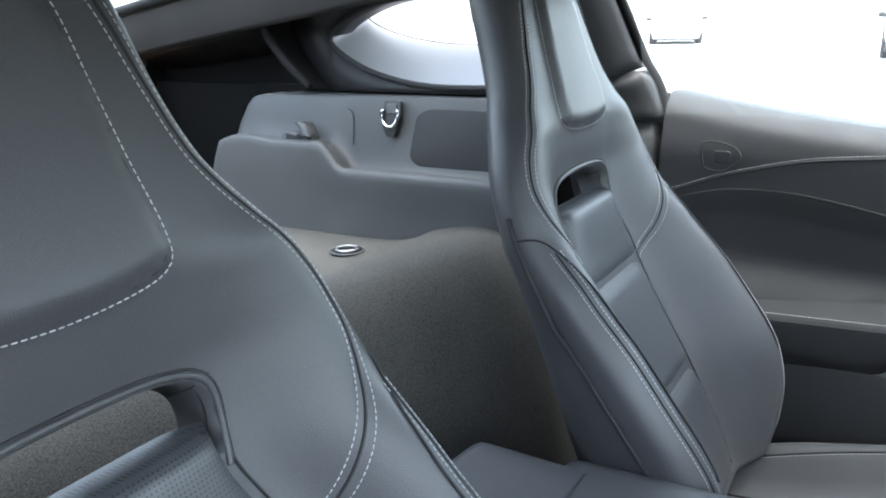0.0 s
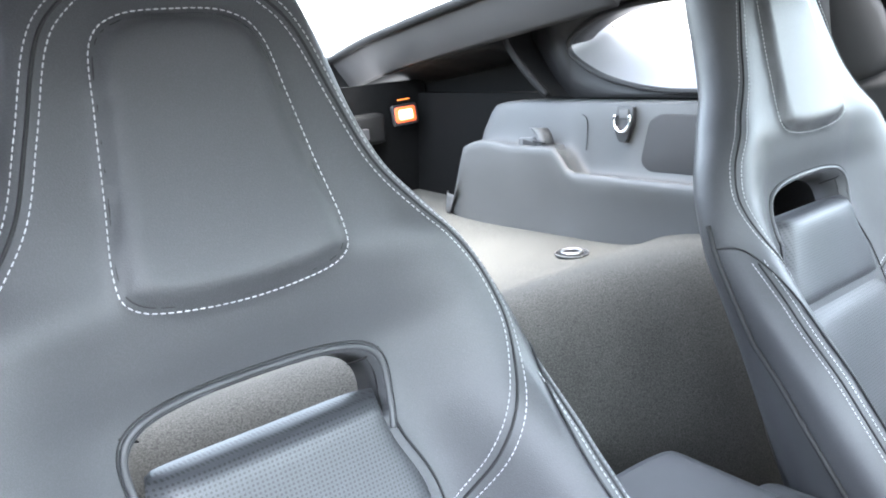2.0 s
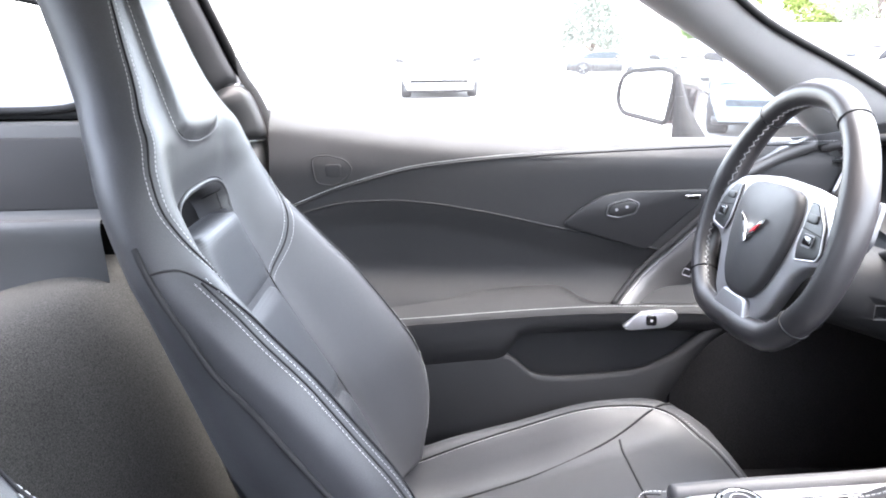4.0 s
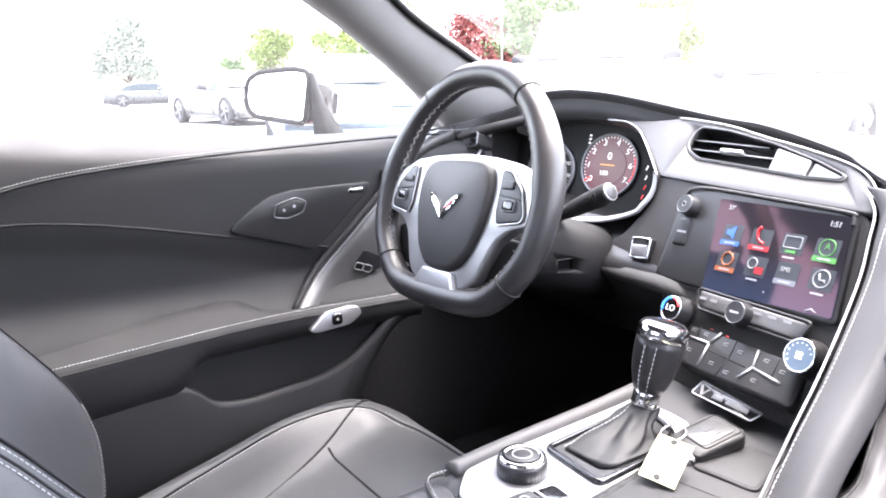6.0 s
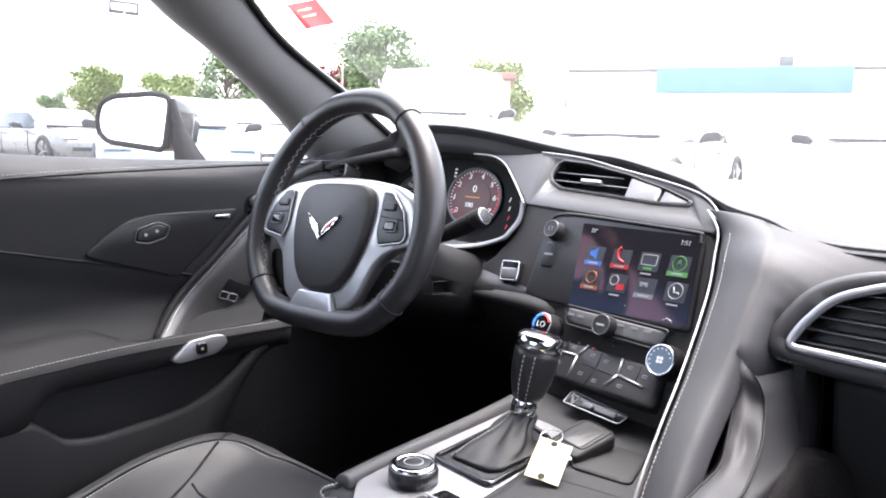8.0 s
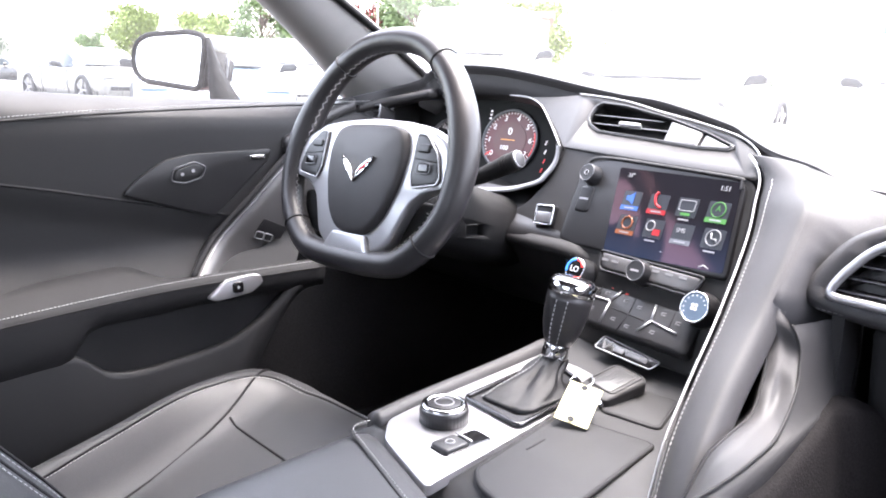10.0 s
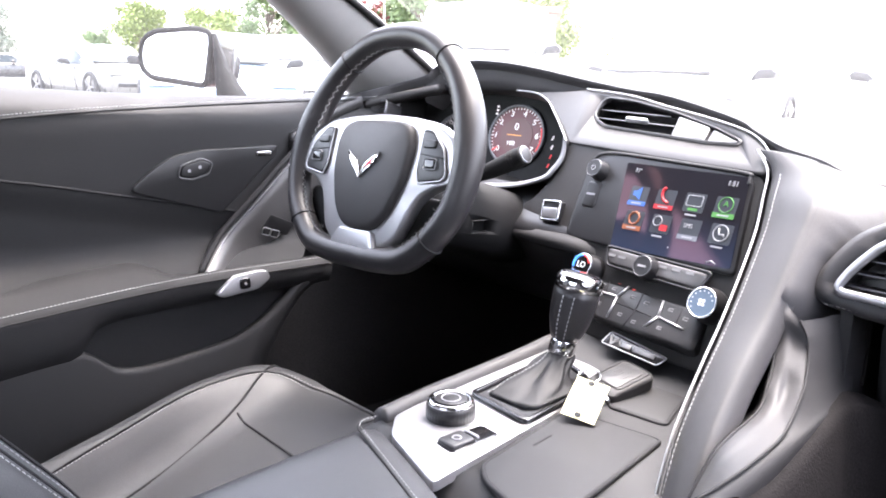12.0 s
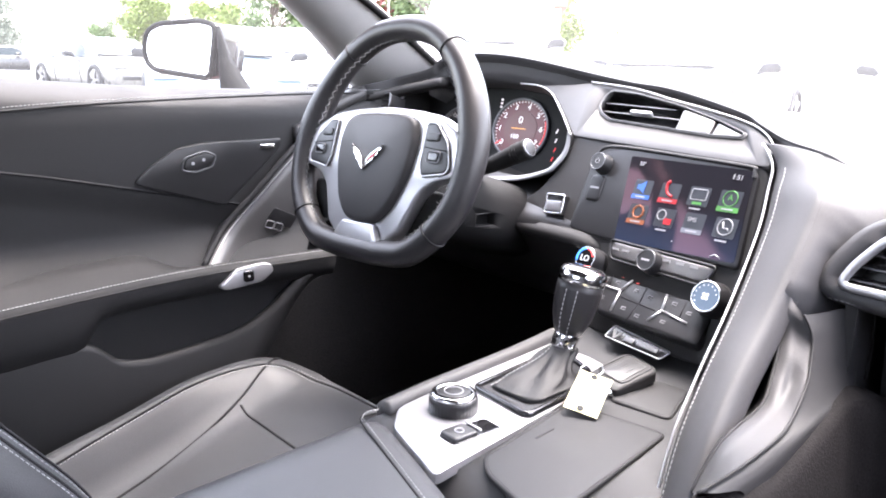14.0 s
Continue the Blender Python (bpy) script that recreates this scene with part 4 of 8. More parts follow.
def console_wing():
    wing = thing("console_wing", "tall leather wing between the console and passenger, with a grab handle", "console wing")
    n = len(WING_L)
    raw = []
    for i in range(n):
        v = (WING_R[i] - WING_L[i]).cross(WING_L[min(i + 1, n - 1)] - WING_L[max(i - 1, 0)]).normalized()
        raw.append(v if v.y > 0 else -v)
    backs = [sum((raw[max(0, min(n - 1, i + k))] for k in range(-9, 10)), Vector()).normalized() for i in range(n)]
    rows = []
    for a, b, back in zip(WING_L, WING_R, backs):
        ring = [a + back * 0.040, a + back * 0.006]
        for q in range(13):
            c = q / 12
            ring.append(a.lerp(b, c) - back * (0.0045 * (1 - (2 * c - 1) ** 2) - 0.002 * abs(2 * c - 1) ** 6))
        rows.append(ring + [b + Vector((0.001, 0.006, 0.0)) + back * 0.006, b + back * 0.022 + Vector((-0.002, 0, 0)), b + back * 0.034 + Vector((-0.012, 0, 0))])
    part("wing_pad", bm_loft(rows), DASH_LEATHER, wing)
    part("edge_bead", bm_tube([a + Vector((-0.002, -0.001, 0.001)) for a in WING_L[1:]], 0.0014, 8), BEAD, wing, "dull silver edge bead")
    st = [a.lerp(b, 0.26) - k * 0.0040 for a, b, k in zip(WING_L, WING_R, backs)][8:]
    part("stitching", bm_stitches(st, (0, -0.75, 0.65)), THREAD, wing, "pale grey contrast stitching")
    # inner wall, down to the console
    part("inner_wall", bm_loft([[p + Vector((0, 0.002, 0)), p + Vector((-0.004, 0.06, -0.03)), Vector((0.118, p.y + 0.14, min(p.z, 0.60) - 0.10))] for p in WING_L[10:]], closed=False, caps=False), SOFT_PLASTIC, wing)
    # the recess behind the wing, which serves as a grab handle, and the panel beside it
    seam_in = spline([(0.157, 0.063, 0.631), (0.157, 0.052, 0.613), (0.165, 0.047, 0.597), (0.173, 0.027, 0.581), (0.178, 0.009, 0.569), (0.183, -0.015, 0.554), (0.185, -0.061, 0.55), (0.185, -0.09, 0.543), (0.186, -0.123, 0.519)], 5)
    crest = spline([(0.168, 0.06, 0.621), (0.172, 0.053, 0.613), (0.178, 0.049, 0.597), (0.186, 0.031, 0.581), (0.191, 0.015, 0.564), (0.197, -0.017, 0.554), (0.2, -0.062, 0.551), (0.198, -0.101, 0.545), (0.194, -0.136, 0.527)], 5)
    seam_out = spline([(0.182, 0.049, 0.616), (0.19, 0.046, 0.606), (0.195, 0.042, 0.594), (0.201, 0.027, 0.579), (0.206, 0.009, 0.569), (0.213, -0.034, 0.554), (0.216, -0.068, 0.552), (0.217, -0.124, 0.552), (0.215, -0.174, 0.553)], 5)
    foot = spline([(0.205, 0.092, 0.618), (0.207, 0.102, 0.601), (0.21, 0.101, 0.581), (0.213, 0.102, 0.558), (0.218, 0.079, 0.545), (0.222, 0.025, 0.548), (0.224, -0.026, 0.543), (0.225, -0.075, 0.538), (0.225, -0.127, 0.539)], 5)
    part("grab_recess", bm_loft([[a + Vector((0.001, -0.001, 0.001)), a + Vector((-0.004, 0.006, -0.003)), a + Vector((-0.012, 0.022, -0.010)), a + Vector((-0.022, 0.040, -0.020)), a + Vector((-0.05, 0.055, -0.035))] for a in seam_in], closed=False, caps=False), SOFT_PLASTIC, wing)
    part("side_panel", bm_loft([spline([a, a.lerp(k, 0.45) + Vector((0.003, -0.003, 0.003)), k + Vector((0.002, -0.004, 0.002)), k.lerp(b, 0.6) + Vector((0.002, -0.002, 0.001)), b], 4) for a, k, b in zip(seam_in, crest, seam_out)], closed=False, caps=False), DASH_LEATHER, wing)
    part("lower_panel", bm_loft([spline([b + Vector((-0.001, 0.001, -0.001)), b.lerp(c, 0.4) + Vector((0.002, 0, 0.001)), c, c + Vector((-0.004, 0.01, -0.03)), c + Vector((-0.03, 0.02, -0.06))], 4) for b, c in zip(seam_out, foot)], closed=False, caps=False), SOFT_PLASTIC, wing)
    part("under_dash_panel", bm_slab(lambda a, b: Vector((0.212 + 0.004 * a, 0.085 + 0.5 * a, 0.50 + 0.14 * b)), 4, 4, (-0.01, 0, 0)), SOFT_PLASTIC, wing)
    part("panel_joint", bm_tube([(0.2135, 0.125, 0.62), (0.2135, 0.135, 0.58), (0.2135, 0.132, 0.545)], 0.0016, 6), SEAM, wing)
    part("side_seam", bm_tube([q + Vector((0.001, -0.001, 0.001)) for q in seam_out], 0.0013, 6), SEAM, wing)
    part("recess_seam", bm_tube([q + Vector((0.001, -0.001, 0.001)) for q in seam_in[4:]], 0.0011, 6), SEAM, wing)
    return wing


console_wing()


def air_vent(name, label, m, outline, vanes, ring=SILVER, tab=None, ring_r=0.0035, tilt=12):
    v = thing(name, label, "air vent")
    part("vent_box", bm_prism(outline, 0.004, 0, m @ pose(0, 0, -0.030)), BLACK_PLASTIC, v)
    part("vent_duct", bm_loft([[m @ Vector((p[0], p[1], n)) for p in outline] for n in (-0.002, -0.031)], caps=False), BLACK_PLASTIC, v)
    for y, x0, x1 in vanes:
        part("vane", bm_box(x1 - x0, 0.0020, 0.014, 0.0006, m @ pose((x0 + x1) / 2, y, -0.010, tilt, 0, 0)), BLACK_PLASTIC, v)
        part("vane_edge", bm_box(x1 - x0, 0.0014, 0.0014, 0.0004, m @ pose((x0 + x1) / 2, y - 0.007 * math.sin(radians(tilt)), -0.010 + 0.007 * math.cos(radians(tilt)))), SMOKE_METAL, v)
    if ring:
        part("vent_ring", bm_tube([m @ Vector((p[0], p[1], 0.001)) for p in outline], ring_r, 8, closed=True), ring, v)
    if tab:
        part("vane_tab", bm_box(tab[2], 0.005, 0.008, 0.0018, m @ pose(tab[0], tab[1], 0.002)), SILVER, v, "satin silver slider")
    return v


mid = air_vent("air_vent", "middle dashboard air vent with black vanes", UPPER, rounded(VENT, 0.006),
               [(0.0655, 0.008, 0.125), (0.0510, 0.010, 0.143), (0.0350, 0.020, 0.148)], ring=BLACK_PLASTIC, ring_r=0.0012, tab=(0.086, 0.0440, 0.034), tilt=40)
part("hazard_panel", bm_prism([(0.1395, 0.0600), (0.1480, 0.0262), (0.1965, 0.0262), (0.1935, 0.0478)], 0.02, 0.003, UPPER @ pose(0, 0, 0.001), 0.003), SATIN_GREY, mid, "grey satin hazard switch panel")
part("lamp_panel", bm_prism([(0.1965, 0.0468), (0.1990, 0.0262), (0.2360, 0.0285), (0.2385, 0.0325)], 0.02, 0.003, UPPER, 0.002), SATIN_GREY, mid)

# passenger vent in its pod
PV = at((0.30, 0.085, 0.665), (1, -0.03, 0.0), (-0.05, -0.96, 0.27))


def passenger_vent():
    out = rounded([(-0.105, -0.026), (-0.097, -0.008), (-0.075, 0.022), (-0.03, 0.040), (0.04, 0.044), (0.11, 0.040), (0.12, 0.0), (0.085, -0.030)], 0.016)
    pod = spline([(-0.128, -0.030, 0), (-0.118, 0.002, 0), (-0.092, 0.034, 0), (-0.04, 0.053, 0), (0.06, 0.058, 0), (0.15, 0.052, 0), (0.16, -0.01, 0), (0.13, -0.045, 0), (0.0, -0.046, 0), (-0.10, -0.042, 0)], 5, closed=True)
    v = air_vent("air_vent", "passenger air vent in a leather pod with silver ring", PV, out, [(0.030, -0.065, 0.11), (0.018, -0.078, 0.115), (0.006, -0.088, 0.118), (-0.006, -0.095, 0.118), (-0.018, -0.100, 0.105)], tab=(-0.01, 0.012, 0.035), ring_r=0.0042)
    ring_in = [Vector(out[min(range(len(out)), key=lambda i: (Vector(out[i]) - p.to_2d()).length)]) for p in pod]
    rows = [[PV @ Vector((p.x, p.y, -0.07)) for p in pod], [PV @ Vector((p.x, p.y, -0.014)) for p in pod],
            [PV @ Vector((p.x * 0.98, p.y * 0.96, -0.004)) for p in pod],
            [PV @ (Vector((p.x, p.y, 0)).lerp(Vector((q.x, q.y, 0)), 0.4) + Vector((0, 0, 0.002))) for p, q in zip(pod, ring_in)],
            [PV @ Vector((q.x, q.y, 0)) for q in ring_in], [PV @ Vector((q.x, q.y, -0.03)) for q in ring_in]]
    part("pod", bm_loft(rows, caps=False), DASH_LEATHER, v, "leather pod")
    part("stitching", bm_stitches([PV @ Vector((x, y, -0.0025)) for x, y in ((-0.11, -0.0385), (0.0, -0.0425), (0.12, -0.0415))], (0, -0.7, -0.3)), THREAD, v)


passenger_vent()
LV = at((-0.648, 0.243, 0.748), (1, 0.05, 0.12), (0, -0.95, 0.3))
air_vent("air_vent", "small black air vent at the end of the dashboard", LV, rounded([(-0.035, -0.014), (0.035, -0.010), (0.034, 0.014), (-0.02, 0.010)], 0.006), [(0.006, -0.028, 0.03), (-0.003, -0.03, 0.032)], ring=SMOKE_METAL, ring_r=0.002)

# ---- instruments ----
CL = at((-0.43, 0.335, 0.727), (1, 0, 0), (0, -0.97, 0.24))


def instrument_cluster():
    cl = thing("instrument_cluster", "lit instrument cluster with red tachometer, black speedometer and silver bezel", "instrument cluster")
    left = [(-0.618, 0.235, 0.690), (-0.624, 0.254, 0.727), (-0.630, 0.281, 0.753), (-0.629, 0.298, 0.770), (-0.614, 0.309, 0.781), (-0.585, 0.314, 0.7845), (-0.556, 0.315, 0.786)]
    right = [(-0.378, 0.313, 0.7895), (-0.335, 0.305, 0.788), (-0.300, 0.292, 0.779), (-0.268, 0.271, 0.762), (-0.237, 0.248, 0.744), (-0.211, 0.228, 0.7275), (-0.209, 0.225, 0.714), (-0.210, 0.220, 0.701), (-0.218, 0.214, 0.687), (-0.231, 0.211, 0.675), (-0.285, 0.211, 0.658), (-0.36, 0.213, 0.648)]
    ring = [Vector(p) for p in left + right]
    part("cluster_box", bm_loft([ring, [Vector((p.x, (p.y + 0.352) / 2, p.z)) for p in ring], [Vector((p.x, 0.352 + 0.24 * (p.z - 0.727), p.z)) for p in ring]], caps=False), SHROUD_PLASTIC, cl)
    part("face", bm_prism([(-0.195, -0.085), (0.205, -0.085), (0.215, 0.0), (0.13, 0.055), (0.05, 0.068), (-0.13, 0.066), (-0.195, 0.045)], 0.006, 0, CL @ pose(0, 0, -0.008)), SHROUD_PLASTIC, cl)
    part("bezel", bm_tube(spline(left, 5), 0.0028, 8), SILVER, cl, "satin silver bezel")
    part("bezel", bm_tube(spline(right[:6], 5), 0.0013, 8), BEAD, cl, "satin silver bezel")
    low = spline(right[5:], 4)
    part("bezel_facet", bm_loft([[p, p + Vector((-0.003, -0.002, 0.001)), p + Vector((-0.008, 0.002, 0.004)), p + Vector((-0.011, 0.016, 0.005))] for p in low], closed=False, caps=False), BEAD, cl, "dull silver lower bezel")
    red = glowing("gauge_red", (0.075, 0.008, 0.011), 0.26)
    white = glowing("gauge_white", (0.8, 0.78, 0.78), 0.55)
    deep = glowing("gauge_deep_red", (0.075, 0.016, 0.014), 0.22)
    amber = glowing("gauge_amber", (0.8, 0.32, 0.05), 0.5)
    hot = glowing("gauge_redline", (0.7, 0.03, 0.03), 0.4)

    def gauge(name, cx, cy, r, nums, a0, a1, size, face, well, ink, label):
        m = CL @ pose(cx, cy, -0.006) @ Matrix.Diagonal((1.16, 1, 1, 1))
        g = part(name, bm_prism(disc(r, 48), 0.010, 0, m), face, cl, label)
        part("dial_ring", bm_tube([m @ Vector((p.x, p.y, 0.001)) for p in disc(r, 48)], 0.0028, 8, closed=True), SMOKE_METAL, g)
        part("dial_well", bm_prism(disc(r * 0.60, 40), 0.002, 0, m @ pose(0, 0, 0.0008)), well, g)
        ticks = []
        for i, s in enumerate(nums):
            a = radians(a0 + (a1 - a0) * i / (len(nums) - 1))
            part("numeral", bm_text(s, size, m @ pose(math.cos(a) * r * 0.76, math.sin(a) * r * 0.76, 0.0015, 0, 0, -8)), ink, g)
            for k in range(5):
                b = a + radians((a1 - a0) / (len(nums) - 1)) * k / 5
                if i < len(nums) - 1 or k == 0:
                    ln = r * (0.10 if k == 0 else 0.06)
                    ticks.append(bm_box(ln, 0.0009, 0.0006, 0, m @ pose(math.cos(b) * (r * 0.94 - ln / 2), math.sin(b) * (r * 0.94 - ln / 2), 0.0012, 0, 0, math.degrees(b))))
        tagged(part("ticks", joined(*ticks), ink, g), kind="stuff")
        return m, g

    m, g = gauge("tachometer", 0.033, -0.0090, 0.0490, list("01234567"), 218, -32, 0.0125, red, deep, white, "red lit dial face")
    part("gear_numeral", bm_text("0", 0.016, m @ pose(-0.001, 0.0145, 0.002)), white, g)
    part("range_numeral", bm_text("100", 0.0105, m @ pose(-0.007, -0.0125, 0.002)), white, g)
    part("amber_line", bm_box(0.026, 0.0013, 0.0006, 0, m @ pose(-0.003, 0.001, 0.0018)), amber, g)
    part("needle", bm_box(0.012, 0.0016, 0.001, 0, m @ pose(-0.034, -0.024, 0.003, 0, 0, 215)), hot, g)
    part("red_zone", bm_tube([m @ Vector((0.0455 * math.cos(radians(a)), 0.0455 * math.sin(radians(a)), 0.0016)) for a in range(-28, 22, 4)], 0.0012, 6), hot, g)
    m, g = gauge("speedometer", -0.097, -0.029, 0.049, ["0", "40", "80", "120", "160", "200", "240", "280", "320"], 215, -35, 0.0085, SHROUD_PLASTIC, GLOSS_BLACK, glowing("gauge_grey", (0.30, 0.29, 0.29), 0.5), "black dial face with grey numerals")
    part("needle", bm_box(0.030, 0.0034, 0.001, 0, m @ pose(-0.018, -0.014, 0.003, 0, 0, 82)), hot, g)
    for y in (0.034, 0.040, 0.046):
        part("warning_light", bm_box(0.004, 0.003, 0.001, 0, CL @ pose(-0.0165, y - 0.0095, -0.004)), white, cl)
    for y in (-0.03, -0.012, 0.006, 0.024):
        part("fuel_bar", bm_box(0.007, 0.0016, 0.001, 0, CL @ pose(0.112 - 0.08 * abs(y + 0.01), y * 0.8 - 0.026, -0.004, 0, 0, 70)), white if y > 0 else hot, cl)


instrument_cluster()

# ---- steering wheel ----
TW = radians(17.6)
WH = at((-0.349, 0.016, 0.713), (1, 0, 0), (0, -math.cos(TW), math.sin(TW))) @ pose(0, 0, 0, 0, 0, 2.7)   # turned a little from straight ahead


def steering_wheel():
    sw = thing("steering_wheel", "black leather flat-bottomed steering wheel with silver spokes", "steering wheel")
    half = [(0.0, 0.158), (0.060, 0.148), (0.113, 0.113), (0.150, 0.062), (0.169, 0.0), (0.163, -0.058), (0.138, -0.100), (0.098, -0.132), (0.050, -0.140), (0.0, -0.141)]
    path = [p * 0.967 for p in spline([(x, y, 0) for x, y in half] + [(-x, y, 0) for x, y in half[-2:0:-1]], 20, closed=True)]
    k = len(path)
    rr = [0.0175 + 0.0022 * math.exp(-((p.y - 0.03) / 0.05) ** 2) * (abs(p.x) > 0.1) for p in path]
    rings = []
    for i, p in enumerate(path):
        d = (path[(i + 1) % k] - path[i - 1]).normalized()
        s = d.cross(Vector((0, 0, 1)))
        rings.append([WH @ (p + (s * math.cos(2 * math.pi * j / 16) * 0.94 + Vector((0, 0, 1)) * math.sin(2 * math.pi * j / 16)) * rr[i]) for j in range(16)])
    rings.append(rings[0])
    bm = bm_loft(rings, caps=False)
    bmesh.ops.remove_doubles(bm, verts=bm.verts, dist=1e-6)
    rim = part("rim", bm, WHEEL_LEATHER, sw)
    # seams across the rim, inner stitching
    for x, y in ((0.100, 0.127), (-0.100, 0.127), (0.136, -0.108), (-0.136, -0.108)):
        i = min(range(k), key=lambda q: (path[q] - Vector((x, y, 0))).length)
        d = (path[(i + 1) % k] - path[i - 1]).normalized()
        s = d.cross(Vector((0, 0, 1)))
        part("rim_joint", bm_tube([WH @ (path[i] + (s * math.cos(a) * 0.94 + Vector((0, 0, 1)) * math.sin(a)) * (rr[i] + 0.0003)) for a in [2 * math.pi * j / 20 for j in range(20)]], 0.0013, 6, closed=True), SEAM, rim)
    inner = []
    for i, p in enumerate(path):
        d = (path[(i + 1) % k] - path[i - 1]).normalized()
        s = d.cross(Vector((0, 0, 1)))
        sg = -1 if p.dot(s) > 0 else 1
        inner.append(WH @ (p + s * sg * rr[i] * 0.935 + Vector((0, 0, 0.0055))))
    rails = []
    for i, p in enumerate(inner):
        q = inner[(i + 1) % k]
        d = (q - p).normalized()
        rails.append(d.cross((WH.translation - p).normalized()))
    zig, last = [], None
    sidew = 1
    for i, p in enumerate(inner + inner[:1]):
        if last is None or (p - last[0]).length > 0.0030:
            here = p + rails[i % k] * 0.0024 * sidew + (WH.translation - p).normalized() * 0.0008
            if last is not None:
                zig.append(bm_tube([last[1], here], 0.00034, 5))
            last, sidew = (p, here), -sidew
    part("rim_stitching", joined(*zig), THREAD, rim, "pale grey contrast stitching")
    HB = WH @ pose(0, -0.017, 0)
    # silver spokes
    hs = [(0.0, 0.066), (0.06, 0.062), (0.105, 0.056), (0.142, 0.038), (0.158, 0.005), (0.153, -0.016), (0.118, -0.024), (0.096, -0.040), (0.072, -0.092), (0.050, -0.106), (0.0, -0.108)]
    part("spokes", bm_prism(rounded(hs + [(-x, y) for x, y in hs[-2:0:-1]], 0.010), 0.016, 0.005, HB @ pose(0, 0, 0.006)), SILVER, sw, "satin silver spokes")
    part("lower_spoke", bm_prism([(-0.034, -0.086), (0.034, -0.086), (0.050, -0.113), (-0.050, -0.113)], 0.014, 0.003, HB @ pose(0, 0, 0.0125), 0.005), SILVER, sw, "satin silver lower spoke")
    # airbag cover
    hp = [(0.0, 0.056), (0.045, 0.055), (0.067, 0.048), (0.075, 0.024), (0.071, -0.016), (0.053, -0.062), (0.031, -0.084), (0.0, -0.088)]
    part("airbag_cover", bm_prism(rounded(hp + [(-x, y) for x, y in hp[-2:0:-1]], 0.014), 0.020, 0.007, HB @ pose(0.004, 0, 0.016), dome=0.006), COVER_SKIN, sw, "black leather airbag cover")
    # badge: two feathered wings meeting in a point
    m = HB @ pose(0.002, 0.0005, 0.0245)
    for sg in (-1, 1):
        part("badge", bm_prism([(sg * x, y) for x, y in ((0.0002, -0.0225), (0.0040, -0.0095), (0.0100, -0.0020), (0.0185, 0.0040), (0.0315, 0.0115), (0.0285, 0.0045), (0.0250, 0.0040), (0.0235, -0.0020), (0.0195, -0.0030), (0.0165, -0.0085), (0.0115, -0.0110))], 0.003, 0.0006, m), CHROME, sw, "polished winged badge")
        for q in (0.35, 0.62):
            part("badge_feather", bm_tube([m @ Vector((sg * (0.004 + 0.004 * q), -0.016 + 0.006 * q, 0.0006)), m @ Vector((sg * (0.012 + 0.012 * q), -0.008 + 0.014 * q, 0.0006))], 0.0006, 5), SMOKE_METAL, sw)
    red = material("badge_red", (0.55, 0.02, 0.03), 0.25)
    part("badge_inlay", bm_prism([(0.006, -0.0105), (0.012, -0.0035), (0.024, 0.0045), (0.016, -0.0055)], 0.003, 0, m @ pose(0, 0, 0.0012)), red, sw)
    # switch pods
    for sg in (-1, 1):
        po = [(sg * 0.090, 0.046), (sg * 0.106, 0.045), (sg * 0.130, 0.022), (sg * 0.140, -0.006), (sg * 0.136, -0.014), (sg * 0.096, -0.020), (sg * 0.090, -0.004)]
        pod = part("switch_pod", bm_prism(po, 0.010, 0.003, HB @ pose(0, 0, 0.010), 0.004), BLACK_PLASTIC, sw, "black switch pod")
        part("pod_rim", bm_tube([HB @ Vector((p[0], p[1], 0.0085)) for p in rounded(po, 0.004)], 0.0013, 6, closed=True), SILVER, pod)
        part("pod_gap", bm_tube([HB @ Vector((sg * 0.092, 0.016, 0.0102)), HB @ Vector((sg * 0.133, 0.012, 0.0102))], 0.0007, 6), SEAM, pod)
        part("button", bm_prism(rect(0.018, 0.010, sg * 0.114, 0.004), 0.005, 0.0015, HB @ pose(0, 0, 0.0135), 0.003), GLOSS_BLACK, pod)
        part("button", bm_prism(rect(0.022, 0.010, sg * 0.106, 0.028), 0.004, 0.0015, HB @ pose(0, 0, 0.0125), 0.003), BLACK_PLASTIC, pod)
        part("button_rim", bm_tube([HB @ Vector((p.x, p.y, 0.0125)) for p in rounded(rect(0.021, 0.013, sg * 0.114, 0.004), 0.003)], 0.0008, 6, closed=True), SMOKE_METAL, pod)
        part("spoke_back", bm_prism([(sg * 0.065, -0.03), (sg * 0.150, -0.035), (sg * 0.128, -0.085), (sg * 0.060, -0.10)], 0.015, 0.004, HB @ pose(0, 0, -0.014), 0.012), SHROUD_PLASTIC, sw)
        for x, y in ((0.112, -0.046), (0.104, -0.064)):
            part("button_mark", bm_box(0.007, 0.0014, 0.0008, 0, HB @ pose(sg * x, y, -0.0136, 0, 0, -20 * sg)), DIM_INK, sw)
    # paddles behind the spokes
    for sg in (-1, 1):
        part("paddle", bm_prism([(sg * 0.09, 0.02), (sg * 0.145, 0.05), (sg * 0.150, 0.0), (sg * 0.12, -0.03)], 0.006, 0.002, WH @ pose(0, 0, -0.030), 0.01), SMOKE_METAL, sw)
    return sw


steering_wheel()


